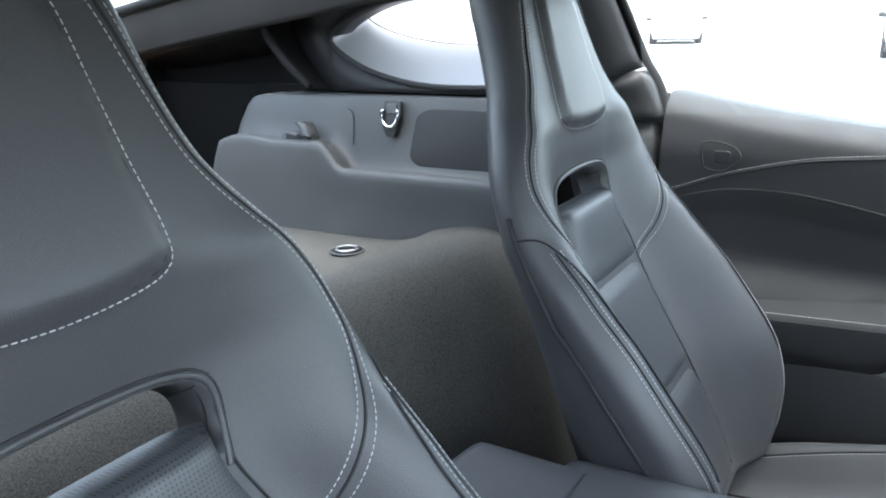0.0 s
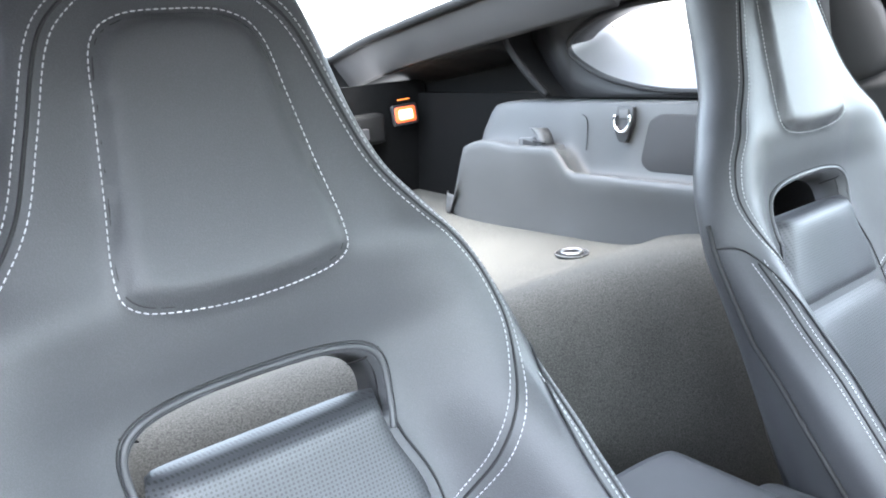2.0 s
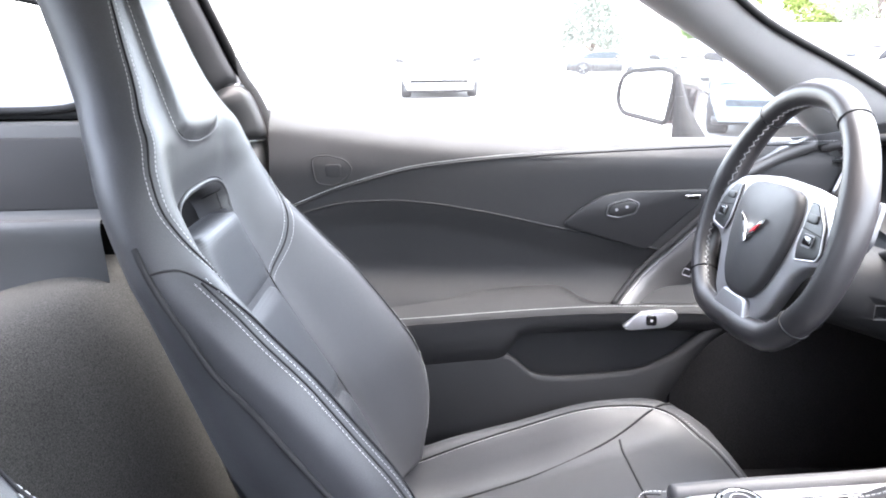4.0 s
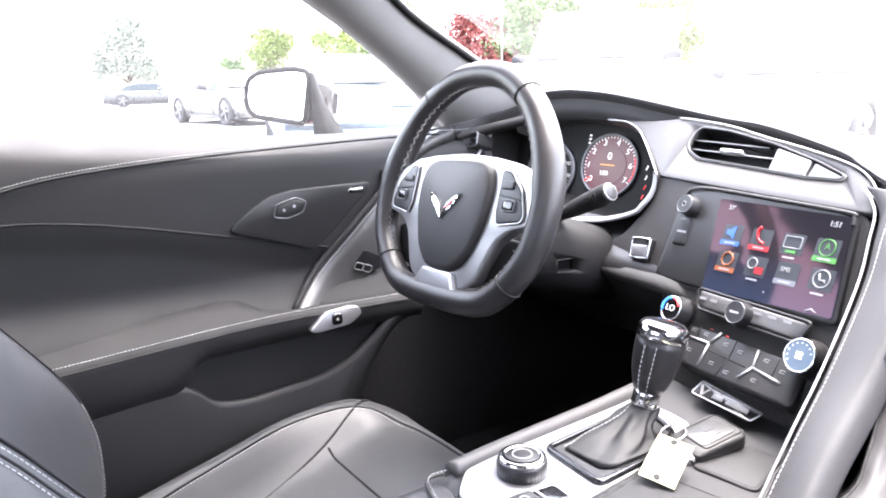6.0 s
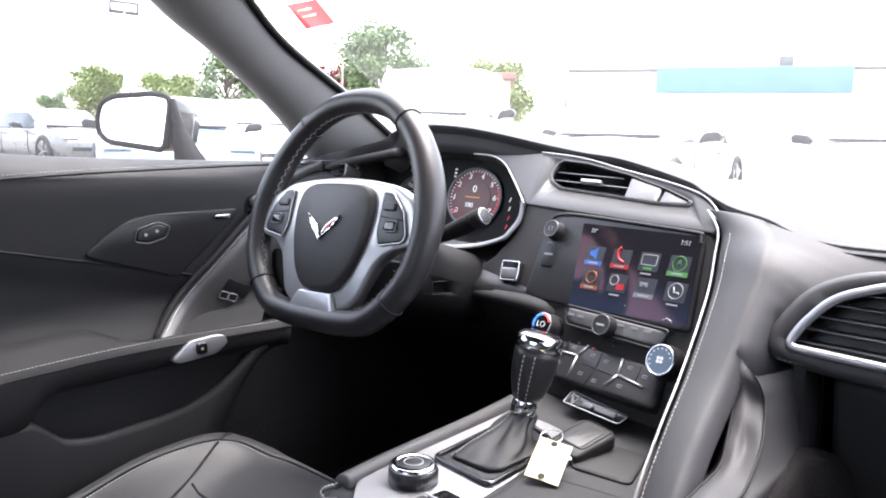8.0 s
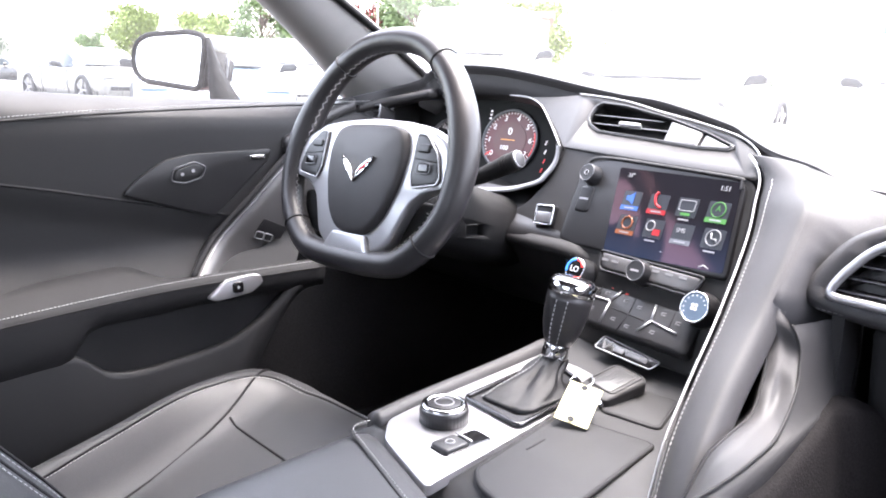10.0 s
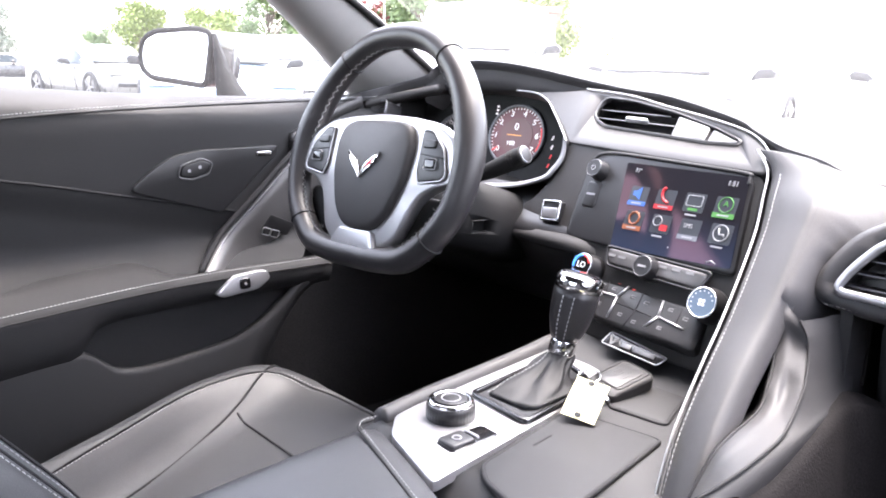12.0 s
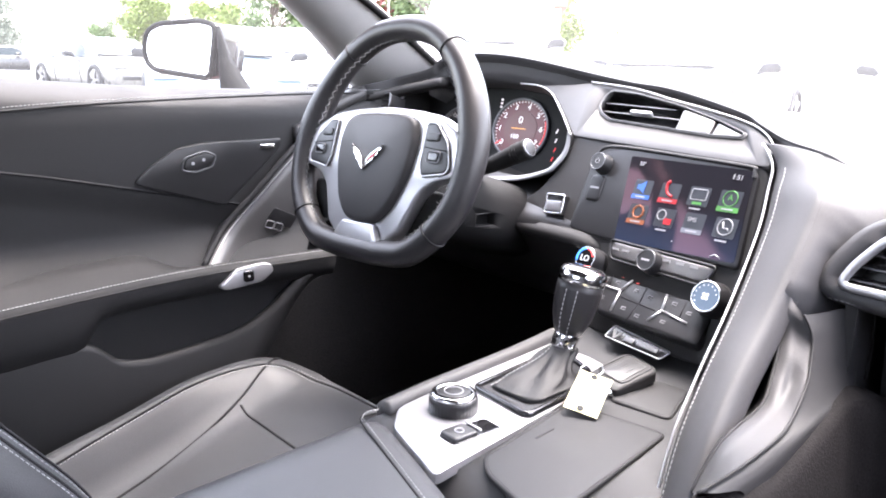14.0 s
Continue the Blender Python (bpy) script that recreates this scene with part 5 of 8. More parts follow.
def column():
    co = thing("steering_column", "black plastic steering column shroud with an opening", "steering column")
    rows = []
    for d, w, h in ((-0.035, 0.062, 0.055), (-0.045, 0.082, 0.075), (-0.09, 0.090, 0.082), (-0.16, 0.095, 0.085), (-0.24, 0.095, 0.085)):
        rows.append([WH @ Vector((w * math.copysign(abs(math.cos(a)) ** 0.6, math.cos(a)), -0.052 + 0.62 * h * math.copysign(abs(math.sin(a)) ** 0.7, math.sin(a)), d)) for a in [2 * math.pi * j / 28 for j in range(28)]])
    sh_ = part("shroud", bm_loft(rows), SHROUD_PLASTIC, co)
    cut(sh_, bm_box(0.034, 0.017, 0.030, 0.001, at((-0.2555, 0.116, 0.618), (0.08, 1.0, -0.05), (1.0, -0.08, 0.0))))
    part("slot_lining", bm_box(0.040, 0.024, 0.004, 0.001, at((-0.2715, 0.116, 0.618), (0.08, 1.0, -0.05), (1.0, -0.08, 0.0))), RUBBER, co)
    part("slot_rim", bm_tube([Vector((-0.2545, y, z)) for y, z in ((0.0975, 0.6275), (0.1345, 0.6255), (0.1345, 0.6085), (0.0975, 0.6105))], 0.0007, 6, closed=True), SOFT_PLASTIC, co)
    st = thing("turn_signal_stalk", "black turn signal stalk with a silver ring at its end", "stalk")
    a, b = Vector((-0.300, 0.120, 0.668)), Vector((-0.197, 0.128, 0.717))
    d = (b - a).normalized()
    part("stalk", bm_tube([a, a.lerp(b, 0.3), a.lerp(b, 0.45), a.lerp(b, 0.7), a.lerp(b, 0.97), b], [0.008, 0.008, 0.0105, 0.012, 0.0125, 0.0118], 18), SHROUD_PLASTIC, st)
    part("end_cap", bm_tube([b - d * 0.001, b + d * 0.002, b + d * 0.003], [0.0105, 0.0105, 0.008], 20), BLACK_PLASTIC, st)
    part("end_ring", bm_tube([b + p.x * d.orthogonal().normalized() + p.y * d.cross(d.orthogonal().normalized()) + d * 0.001 for p in disc(0.0100, 24)], 0.0013, 6, closed=True), SILVER, st)
    # ribbed grip and the pale switch marks along the stalk
    e1 = d.cross(Vector((0, 0, 1))).normalized()
    e2 = d.cross(e1)
    for q in (0.80, 0.84, 0.88):
        part("rib", bm_tube([a.lerp(b, q) + e1 * p.x + e2 * p.y for p in disc(0.0124, 20)], 0.0007, 6, closed=True), SHROUD_PLASTIC, st)
    for q, w in ((0.56, 0.006), (0.66, 0.005)):
        part("switch_mark", bm_box(w, 0.0012, 0.0008, 0, at(a.lerp(b, q) + (-e1 * 0.7 - e2 * 0.7).normalized() * (0.0108 if q < 0.6 else 0.0117), e1 - e2, -e1 - e2)), PALE_INK, st)


column()

# ---- centre stack ----


def touchscreen():
    ts = thing("touchscreen", "lit dashboard touchscreen showing rows of app icons", "screen")
    part("surround", bm_prism([(-0.152, -0.052), (-0.150, 0.042), (-0.138, 0.0555), (-0.10, 0.0595), (0.072, 0.0495), (0.083, 0.042), (0.094, -0.060), (-0.125, -0.056)], 0.012, 0.003, SCR @ pose(0, 0, 0.004), 0.008), BLACK_PLASTIC, ts)
    part("rim", bm_tube([scr(p.x, p.y, 0.004) for p in spline([(-0.1420, 0.050, 0), (-0.1340, 0.0575, 0), (-0.104, 0.0600, 0), (-0.018, 0.0555, 0), (0.070, 0.0500, 0), (0.0775, 0.046, 0), (0.079, 0.038, 0)], 6)], 0.0022, 8), SOFT_PLASTIC, ts)
    sm = bpy.data.materials.new("screen_glow")
    sm.use_nodes = True
    nt = sm.node_tree
    b = nt.nodes["Principled BSDF"]
    co = nt.nodes.new("ShaderNodeTexCoord")
    gr = nt.nodes.new("ShaderNodeSeparateXYZ")
    mr = nt.nodes.new("ShaderNodeMapRange")
    mr.inputs["From Min"].default_value, mr.inputs["From Max"].default_value = 0.612, 0.690
    rp = nt.nodes.new("ShaderNodeValToRGB")
    rp.color_ramp.elements[0].color = (0.035, 0.075, 0.17, 1)
    rp.color_ramp.elements[1].color = (0.010, 0.010, 0.016, 1)
    rp.color_ramp.elements[0].position, rp.color_ramp.elements[1].position = 0.05, 0.75
    nt.links.new(co.outputs["Object"], gr.inputs["Vector"])
    nt.links.new(gr.outputs[2], mr.inputs["Value"])
    nt.links.new(mr.outputs[0], rp.inputs[0])
    nt.links.new(rp.outputs[0], b.inputs["Emission Color"])
    # pink specular tint stands in for a pinkish reflection on the screen
    b.inputs["Specular Tint"].default_value = (1.0, 0.42, 0.48, 1)
    b.inputs["Base Color"].default_value = (0.01, 0.01, 0.012, 1)
    b.inputs["Emission Strength"].default_value = 0.4 * LIT
    b.inputs["Specular IOR Level"].default_value = 0.38
    b.inputs["Roughness"].default_value = 0.08
    part("display", bm_prism([(-0.087, 0.0495), (0.0785, 0.0455), (0.0885, -0.054), (-0.072, -0.0555)][::-1], 0.003, 0, SCR @ pose(0, 0, 0.0052), 0.003), sm, ts, "dark blue lit display")

    def g(name, c, k=0.045):
        return glowing("icon_" + name, tuple(0.55 * v for v in c), k)

    blue, red, green, orange, white, grey = g("blue", (0.05, 0.2, 0.7)), g("red", (0.7, 0.02, 0.03)), g("green", (0.1, 0.4, 0.08)), g("orange", (0.45, 0.13, 0.04)), g("white", (0.55, 0.56, 0.58)), g("grey", (0.22, 0.24, 0.28), 0.35)
    dark = g("dark", (0.03, 0.035, 0.045), 0.3)

    def cell(i, j):
        return (-0.0545 + 0.0388 * i + 0.0045 * j, 0.0085 - 0.0300 * j)

    def slab(name, pts, mt, lift=0.0006, label=""):
        return part(name, bm_prism(pts, 0.0004, 0, SCR @ pose(0, 0, 0.0052 + lift)), mt, ts, label)

    tiles = {(0, 0): blue, (1, 0): red, (3, 0): green, (0, 1): orange, (2, 1): grey}
    for j in range(2):
        for i in range(4):
            x, y = cell(i, j)
            tile = part("icon_tile", bm_prism(rect(0.026, 0.022, x, y + 0.002), 0.0004, 0, SCR @ pose(0, 0, 0.0056), 0.002), dark, ts)
            base = tiles.get((i, j))
            if base:
                part("icon_base", bm_prism(rect(0.026, 0.0055, x, y - 0.008), 0.0003, 0, SCR @ pose(0, 0, 0.0060)), base, tile)
            part("caption_bar", bm_prism(rect(0.014, 0.0017, x, y - (0.008 if base else 0.0125)), 0.0003, 0, SCR @ pose(0, 0, 0.0064)), white, tile)
    x, y = cell(0, 0)
    slab("speaker_icon", [(x - 0.008, y + 0.001), (x - 0.004, y + 0.001), (x + 0.003, y - 0.004), (x + 0.003, y + 0.012), (x - 0.004, y + 0.007), (x - 0.008, y + 0.007)], blue, 0.001)
    x, y = cell(1, 0)
    part("phone_icon", bm_tube([scr(x + a, y + 0.004 + b_, 0.0062) for a, b_ in [(q.x, q.y) for q in spline([(-0.003, 0.011, 0), (-0.006, 0.006, 0), (-0.003, -0.003, 0), (0.005, -0.007, 0)], 4)]], 0.0018, 6), red, ts)
    x, y = cell(2, 0)
    part("projection_icon", bm_tube([scr(p.x, p.y, 0.006) for p in rounded(rect(0.020, 0.012, x, y + 0.004), 0.002)], 0.0005, 6, closed=True), white, ts)
    slab("projection_bar", rect(0.012, 0.003, x, y - 0.006), green, 0.001)
    x, y = cell(3, 0)
    part("navigation_icon", bm_tube([scr(p.x, p.y, 0.006) for p in disc(0.0085, 24, x, y + 0.004)], 0.0006, 6, closed=True), green, ts)
    part("navigation_icon", bm_text("A", 0.009, SCR @ pose(x, y + 0.005, 0.006)), green, ts)
    x, y = cell(0, 1)
    part("gear_icon", bm_tube([scr(x + (0.0066 + 0.0014 * (k % 2)) * math.cos(k * math.pi / 10), y + 0.004 + (0.0066 + 0.0014 * (k % 2)) * math.sin(k * math.pi / 10), 0.006) for k in range(20)], 0.0011, 6, closed=True), orange, ts)
    x, y = cell(1, 1)
    part("badge_icon", bm_tube([scr(p.x, p.y, 0.006) for p in disc(0.0058, 20, x - 0.005, y + 0.005)], 0.0007, 6, closed=True), white, ts)
    slab("badge_icon_box", rect(0.010, 0.007, x + 0.005, y - 0.002), red, 0.001)
    x, y = cell(2, 1)
    part("message_text", bm_text("SMS", 0.0070, SCR @ pose(x - 0.003, y + 0.005, 0.006)), white, ts)
    x, y = cell(3, 1)
    part("seat_icon", bm_tube([scr(p.x, p.y, 0.006) for p in disc(0.0088, 28, x, y + 0.003)], 0.0007, 6, closed=True), white, ts)
    part("seat_icon", bm_tube([scr(x + a, y + 0.004 + b_, 0.006) for a, b_ in ((-0.0035, 0.0040), (-0.0020, -0.0025), (0.0035, -0.0025), (0.0045, -0.005))], 0.0010, 6), white, ts)
    part("clock_text", bm_text("1:51", 0.0078, SCR @ pose(0.0625, 0.0365, 0.006, 0, 0, -3)), white, ts)
    part("temperature_text", bm_text("33°", 0.0068, SCR @ pose(-0.066, 0.0405, 0.006, 0, 0, -3)), white, ts)
    part("home_icon", bm_tube([scr(0.060, -0.0525, 0.006), scr(0.066, -0.0495, 0.006), scr(0.072, -0.0525, 0.006)], 0.0008, 6), white, ts)
    part("page_dot", bm_prism(disc(0.0008, 10, 0.008, -0.044), 0.0003, 0, SCR @ pose(0, 0, 0.006)), white, ts)


touchscreen()


def knob(name, label, a, b, r, depth, cap, ring=SILVER, mark=None):
    k = thing(name, label, "knob")
    m = SCR @ pose(a, b, 0.0)
    part("skirt", bm_loft([[m @ Vector((p.x * q, p.y * q, d)) for p in disc(r, 36)] for q, d in ((1.12, -0.004), (1.12, depth * 0.35), (1.0, depth * 0.5), (1.0, depth * 0.9), (0.94, depth))]), BLACK_PLASTIC, k)
    part("ring", bm_tube([m @ Vector((p.x * 0.93, p.y * 0.93, depth)) for p in disc(r, 36)], r * 0.07, 8, closed=True), ring, k)
    part("cap", bm_prism(disc(r * 0.88, 36), 0.002, 0, m @ pose(0, 0, depth + 0.0004)), cap, k)
    return k, m @ pose(0, 0, depth + 0.001)


def hvac():
    white = glowing("lit_white", (0.6, 0.63, 0.66), 0.25)
    blue_cap = glowing("lit_steel_blue", (0.07, 0.11, 0.16), 0.16)
    k, m = knob("temperature_knob", "round temperature knob reading LO in a chrome ring", -0.090, -0.088, 0.0150, 0.022, GLOSS_BLACK, CHROME)
    part("reading", bm_text("LO", 0.0105, m), white, k)
    part("cold_arc", bm_tube([m @ Vector((0.0120 * math.cos(radians(a)), 0.0120 * math.sin(radians(a)), 0)) for a in range(95, 200, 8)], 0.0015, 6), glowing("lit_blue", (0.05, 0.25, 0.8), 0.8), k)
    part("hot_arc", bm_tube([m @ Vector((0.0120 * math.cos(radians(a)), 0.0120 * math.sin(radians(a)), 0)) for a in range(20, 90, 8)], 0.0015, 6), glowing("lit_red", (0.8, 0.05, 0.05), 0.8), k)
    k, m = knob("fan_knob", "round fan knob with a lit blue face and chrome ring", 0.080, -0.096, 0.0170, 0.020, blue_cap, CHROME)
    part("fan_mark", joined(*[bm_prism(disc(0.0019, 10, 0.0028 * math.cos(a), 0.0028 * math.sin(a)), 0.0004, 0, m) for a in (0.8, 2.4, 3.9, 5.5)]), white, k)
    part("fan_dots", joined(*[bm_prism(disc(0.0008, 8, 0.0122 * math.cos(radians(a)), 0.0122 * math.sin(radians(a))), 0.0004, 0, m) for a in range(20, 221, 24)]), white, k)
    k, m = knob("menu_knob", "small black menu knob", -0.006, -0.073, 0.0125, 0.020, BLACK_PLASTIC, SMOKE_METAL)
    part("mark_bar", bm_box(0.011, 0.0022, 0.0004, 0, m), PALE_INK, k)
    k, m = knob("volume_knob", "small round volume knob with a grey rim", -0.126, 0.035, 0.0115, 0.018, BLACK_PLASTIC, SMOKE_METAL)
    part("power_mark", bm_tube([m @ Vector((p.x, p.y, 0)) for p in disc(0.003, 12)], 0.0004, 6, closed=True), PALE_INK, k)
    # row of silver buttons under the screen
    bs = thing("button_bar", "grey metal button bar under the touchscreen", "button bar")
    part("bar", bm_prism([(-0.073, -0.058), (0.070, -0.064), (0.060, -0.082), (-0.066, -0.076)][::-1], 0.014, 0.003, SCR @ pose(0, 0, 0.008), 0.006), SATIN_GREY, bs, "grey satin bar")
    for x in (-0.062, -0.047, 0.012, 0.030, 0.048):
        part("button_mark", bm_box(0.010, 0.003, 0.0006, 0, SCR @ pose(x, -0.0665 - 0.02 * (x + 0.06) * 0.5, 0.0084)), DIM_INK, bs)
    part("bar_edge", bm_tube([scr(p.x, p.y, 0.006) for p in rounded([(-0.075, -0.056), (0.073, -0.062), (0.062, -0.085), (-0.068, -0.079)], 0.006)], 0.0016, 6, closed=True), BLACK_PLASTIC, bs)
    # climate panel
    cp = thing("climate_panel", "black climate control panel with silver Y-shaped dividers", "control panel")
    M2 = SCR @ pose(0.0, -0.120, 0.006, -18, 0, 0)
    part("panel", bm_prism([(-0.086, 0.026), (0.080, 0.018), (0.082, -0.028), (-0.062, -0.024)][::-1], 0.03, 0.004, M2, 0.008), BLACK_PLASTIC, cp)
    for a, b, c, d in ((-0.030, 0.024, -0.038, 0.008), (-0.038, 0.008, -0.036, -0.020), (-0.038, 0.008, -0.080, 0.009), (0.022, 0.018, 0.026, -0.002), (0.026, -0.002, 0.016, -0.018), (0.026, -0.002, 0.062, -0.008)):
        part("divider", bm_tube([M2 @ Vector((a, b, 0.0008)), M2 @ Vector((c, d, 0.0008))], 0.0014, 6), SILVER, cp, "silver divider")
    for x, y in ((-0.066, 0.018), (-0.048, 0.017), (-0.058, -0.006), (-0.018, 0.013), (0.003, 0.010), (-0.022, -0.012), (0.000, -0.016), (0.036, 0.010), (0.058, 0.004), (0.034, -0.014)):
        part("symbol_bar", joined(bm_box(0.0060, 0.0010, 0.0005, 0, M2 @ pose(x, y + 0.0014, 0.0004)), bm_box(0.0040, 0.0010, 0.0005, 0, M2 @ pose(x + 0.001, y - 0.0014, 0.0004)), bm_box(0.0009, 0.0036, 0.0005, 0, M2 @ pose(x - 0.0026, y, 0.0004))), DIM_INK, cp)
    for a, b, c, d in ((-0.008, 0.021, -0.006, 0.000), (-0.006, 0.000, -0.010, -0.026), (-0.036, 0.001, 0.018, -0.004), (0.048, 0.016, 0.050, -0.005), (-0.060, 0.025, -0.057, 0.009)):
        part("button_gap", bm_tube([M2 @ Vector((a, b, 0.0001)), M2 @ Vector((c, d, 0.0001))], 0.0006, 6), SEAM, cp)
    for x, y in ((-0.045, 0.025), (-0.022, 0.022)):
        part("indicator", bm_box(0.004, 0.0014, 0.0006, 0, M2 @ pose(x, y, 0.0004)), glowing("indicator_red", (0.6, 0.05, 0.04), 0.3), cp)
    # trunk and side buttons
    tb = thing("cubby_switch", "square chrome-edged switch on the dashboard", "switch")
    m = SCR @ pose(-0.186, -0.026, 0.006, 8, 0, 3)
    part("switch_box", bm_prism(rect(0.032, 0.026), 0.016, 0.002, m, 0.003), BLACK_PLASTIC, tb)
    part("switch_rim", bm_tube([m @ Vector((p.x, p.y, 0.001)) for p in rounded(rect(0.031, 0.025), 0.003)], 0.0018, 6, closed=True), CHROME, tb)
    part("switch_face", bm_prism([(-0.013, -0.010), (0.013, -0.010), (0.013, 0.004), (-0.013, 0.004)], 0.004, 0.001, m @ pose(0, 0, 0.003), 0.002), SILVER, tb)
    sb = thing("screen_switch", "tall black rocker switch beside the touchscreen", "switch")
    part("rocker", bm_prism(rect(0.022, 0.034), 0.008, 0.002, SCR @ pose(-0.128, 0.004, 0.006), 0.005), BLACK_PLASTIC, sb)
    part("mark_bar", bm_box(0.014, 0.0025, 0.0005, 0, SCR @ pose(-0.128, 0.004, 0.0064)), PALE_INK, sb)


hvac()

# ---- console ----
ZC = 0.495


def console():
    co = thing("centre_console", "black centre console with leather armrest and metal plate", "console")
    # body: side walls and top deck
    rows = []
    for y, z, xl, xr in ((-0.60, 0.40, -0.095, 0.155), (-0.40, 0.42, -0.100, 0.165), (-0.22, 0.455, -0.106, 0.172), (-0.19, 0.4895, -0.110, 0.172), (0.0, 0.4935, -0.116, 0.160), (0.08, 0.4940, -0.116, 0.130), (0.12, 0.51, -0.114, 0.120), (0.16, 0.545, -0.110, 0.115), (0.22, 0.60, -0.105, 0.11)):
        rows.append([(xl + 0.0, y, 0.17), (xl - 0.004, y, z - 0.04), (xl, y, z - 0.006), (xl + 0.008, y, z), (xl + 0.03, y, z), ((xl + xr) / 2, y, z), (xr - 0.02, y, z), (xr - 0.004, y, z - 0.004), (xr, y, z - 0.03), (xr + 0.02, y, 0.17)])
    part("body", bm_loft(rows), SOFT_PLASTIC, co)
    # left rail beside the metal plate
    rl = spline([(-0.103, -0.174, ZC), (-0.108, -0.10, ZC + 0.002), (-0.115, 0.02, ZC + 0.003), (-0.121, 0.105, ZC + 0.006)], 8)
    part("side_rail", bm_loft([[p + Vector((-0.012, 0, -0.02)), p + Vector((-0.010, 0, 0.0)), p + Vector((-0.004, 0, 0.006)), p + Vector((0.004, 0, 0.006)), p + Vector((0.009, 0, 0.0)), p + Vector((0.009, 0, -0.02))] for p in rl]), DASH_LEATHER, co)
    # armrest lid
    rows = []
    for i in range(37):
        t = i / 36
        y = -0.585 + 0.400 * t
        f = (1 - max(0, (y + 0.202) / 0.0175) ** 2) ** 0.5 if y > -0.202 else 1.0
        r = 1 if y > -0.56 else (1 - ((-0.56 - y) / 0.026) ** 2) ** 0.5
        f = max(0.15, min(f, r))
        xl, xr = -0.112 + 0.006 * (1 - t), 0.170
        zt = 0.497 - 0.012 * (1 - t) ** 2
        ring = []
        for j in range(21):
            c = -1 + 2 * j / 20
            e = (1 - abs(c) ** 9) ** 0.5
            shift = 0.33 * max(0.0, (xl + xr) / 2 + (xr - xl) / 2 * c + 0.078) * smooth01((t - 0.5) / 0.5)
            ring.append(((xl + xr) / 2 + (xr - xl) / 2 * c, y - shift, 0.43 + (zt - 0.43 + 0.004 * (1 - c * c)) * (0.55 + 0.45 * e) * (0.5 + 0.5 * f)))
        ring += [(xr - 0.01, y, 0.42), (xl + 0.01, y, 0.42)]
        rows.append(ring)
    part("armrest_lid", bm_loft(rows), LEATHER, co, "padded leather armrest lid")
    sl = spline([(-0.1045, -0.180, 0.4945), (-0.1010, -0.197, 0.4975), (-0.092, -0.207, 0.4995), (-0.0773, -0.213, 0.5003), (-0.02, -0.232, 0.5008), (0.0354, -0.2500, 0.5008), (0.11, -0.274, 0.4998)], 7)
    part("lid_stitching", bm_stitches(sl, (0, 0, 1)), THREAD, co, "pale grey contrast stitching")
    part("lid_seam", bm_tube([p + Vector((0.004, -0.005, 0)) for p in sl], 0.0012, 6), SEAM, co)
    # rear lid behind the armrest
    rows = []
    for k in range(19):
        t = k / 18
        y = -0.545 - 0.165 * t
        drop = 0.06 * max(0.0, (t - 0.80) / 0.20) ** 2.2
        rows.append([(CX + 0.002 + 0.142 * c, y + 0.030 * c * c * smooth01((t - 0.6) / 0.4), 0.493 - drop - 0.16 * abs(c) ** 9) for c in [q / 12 for q in range(-12, 13)]])
    part("tunnel_lid", bm_loft(rows, closed=False, caps=False), LEATHER, co, "padded leather lid")
    # metal plate
    part("metal_plate", bm_prism([(-0.093, -0.165), (-0.066, -0.192), (0.020, -0.220), (0.017, -0.19), (0.012, -0.13), (0.004, -0.05), (-0.006, 0.02), (-0.030, 0.080), (-0.0756, 0.092), (-0.112, 0.092), (-0.104, -0.05), (-0.098, -0.13)], 0.01, 0.0015, pose(0, 0, ZC + 0.001), 0.008), SILVER, co, "satin aluminium plate")
    # cup holder lid and the lid ahead of it
    lid = [(0.0265, -0.168), (0.0085, -0.030), (0.1005, -0.0145), (0.118, -0.204), (0.045, -0.184)]
    part("cup_lid", bm_prism(lid, 0.012, 0.0012, pose(0, 0, ZC + 0.0012), 0.008), SOFT_PLASTIC, co)
    part("lid_gap", bm_tube([Vector((p.x, p.y, ZC - 0.0008)) for p in rounded([((x - 0.066) * 1.018 + 0.066, (y + 0.105) * 1.010 - 0.105) for x, y in lid], 0.009)], 0.0024, 6, closed=True), SEAM, co)
    part("lid_notch", bm_box(0.027, 0.0022, 0.001, 0.0004, pose(0.0317, -0.098, ZC + 0.0014, 0, 0, 94)), SEAM, co)
    lid2 = [(0.028, 0.011), (0.017, 0.096), (0.064, 0.094), (0.086, 0.018)]
    part("front_lid", bm_prism(lid2, 0.012, 0.0012, pose(0, 0, ZC + 0.0012), 0.006), SOFT_PLASTIC, co)
    part("lid_gap", bm_tube([Vector((p.x, p.y, ZC - 0.0008)) for p in rounded([((x - 0.046) * 1.03 + 0.046, (y - 0.057) * 1.03 + 0.057) for x, y in lid2], 0.007)], 0.0022, 6, closed=True), SEAM, co)
    # ramp up to the climate panel, with the badge plate
    S = Matrix.Scale(0.80, 4)
    bd = thing("badge_plate", "small dark plate with bright edge and emblem strokes", "badge")
    m = at((-0.0095, 0.1085, 0.5215), (0.99, -0.055, -0.044), (0, -0.62, 0.78)) @ S
    part("plate", bm_prism([(-0.050, -0.010), (0.044, -0.012), (0.052, 0.004), (-0.046, 0.012)], 0.004, 0.001, m, 0.004), GLOSS_BLACK, bd)
    part("plate_edge", bm_tube([m @ Vector((p.x, p.y, 0)) for p in rounded([(-0.050, -0.010), (0.044, -0.012), (0.052, 0.004), (-0.046, 0.012)], 0.004)], 0.0008, 6, closed=True), SILVER, bd)
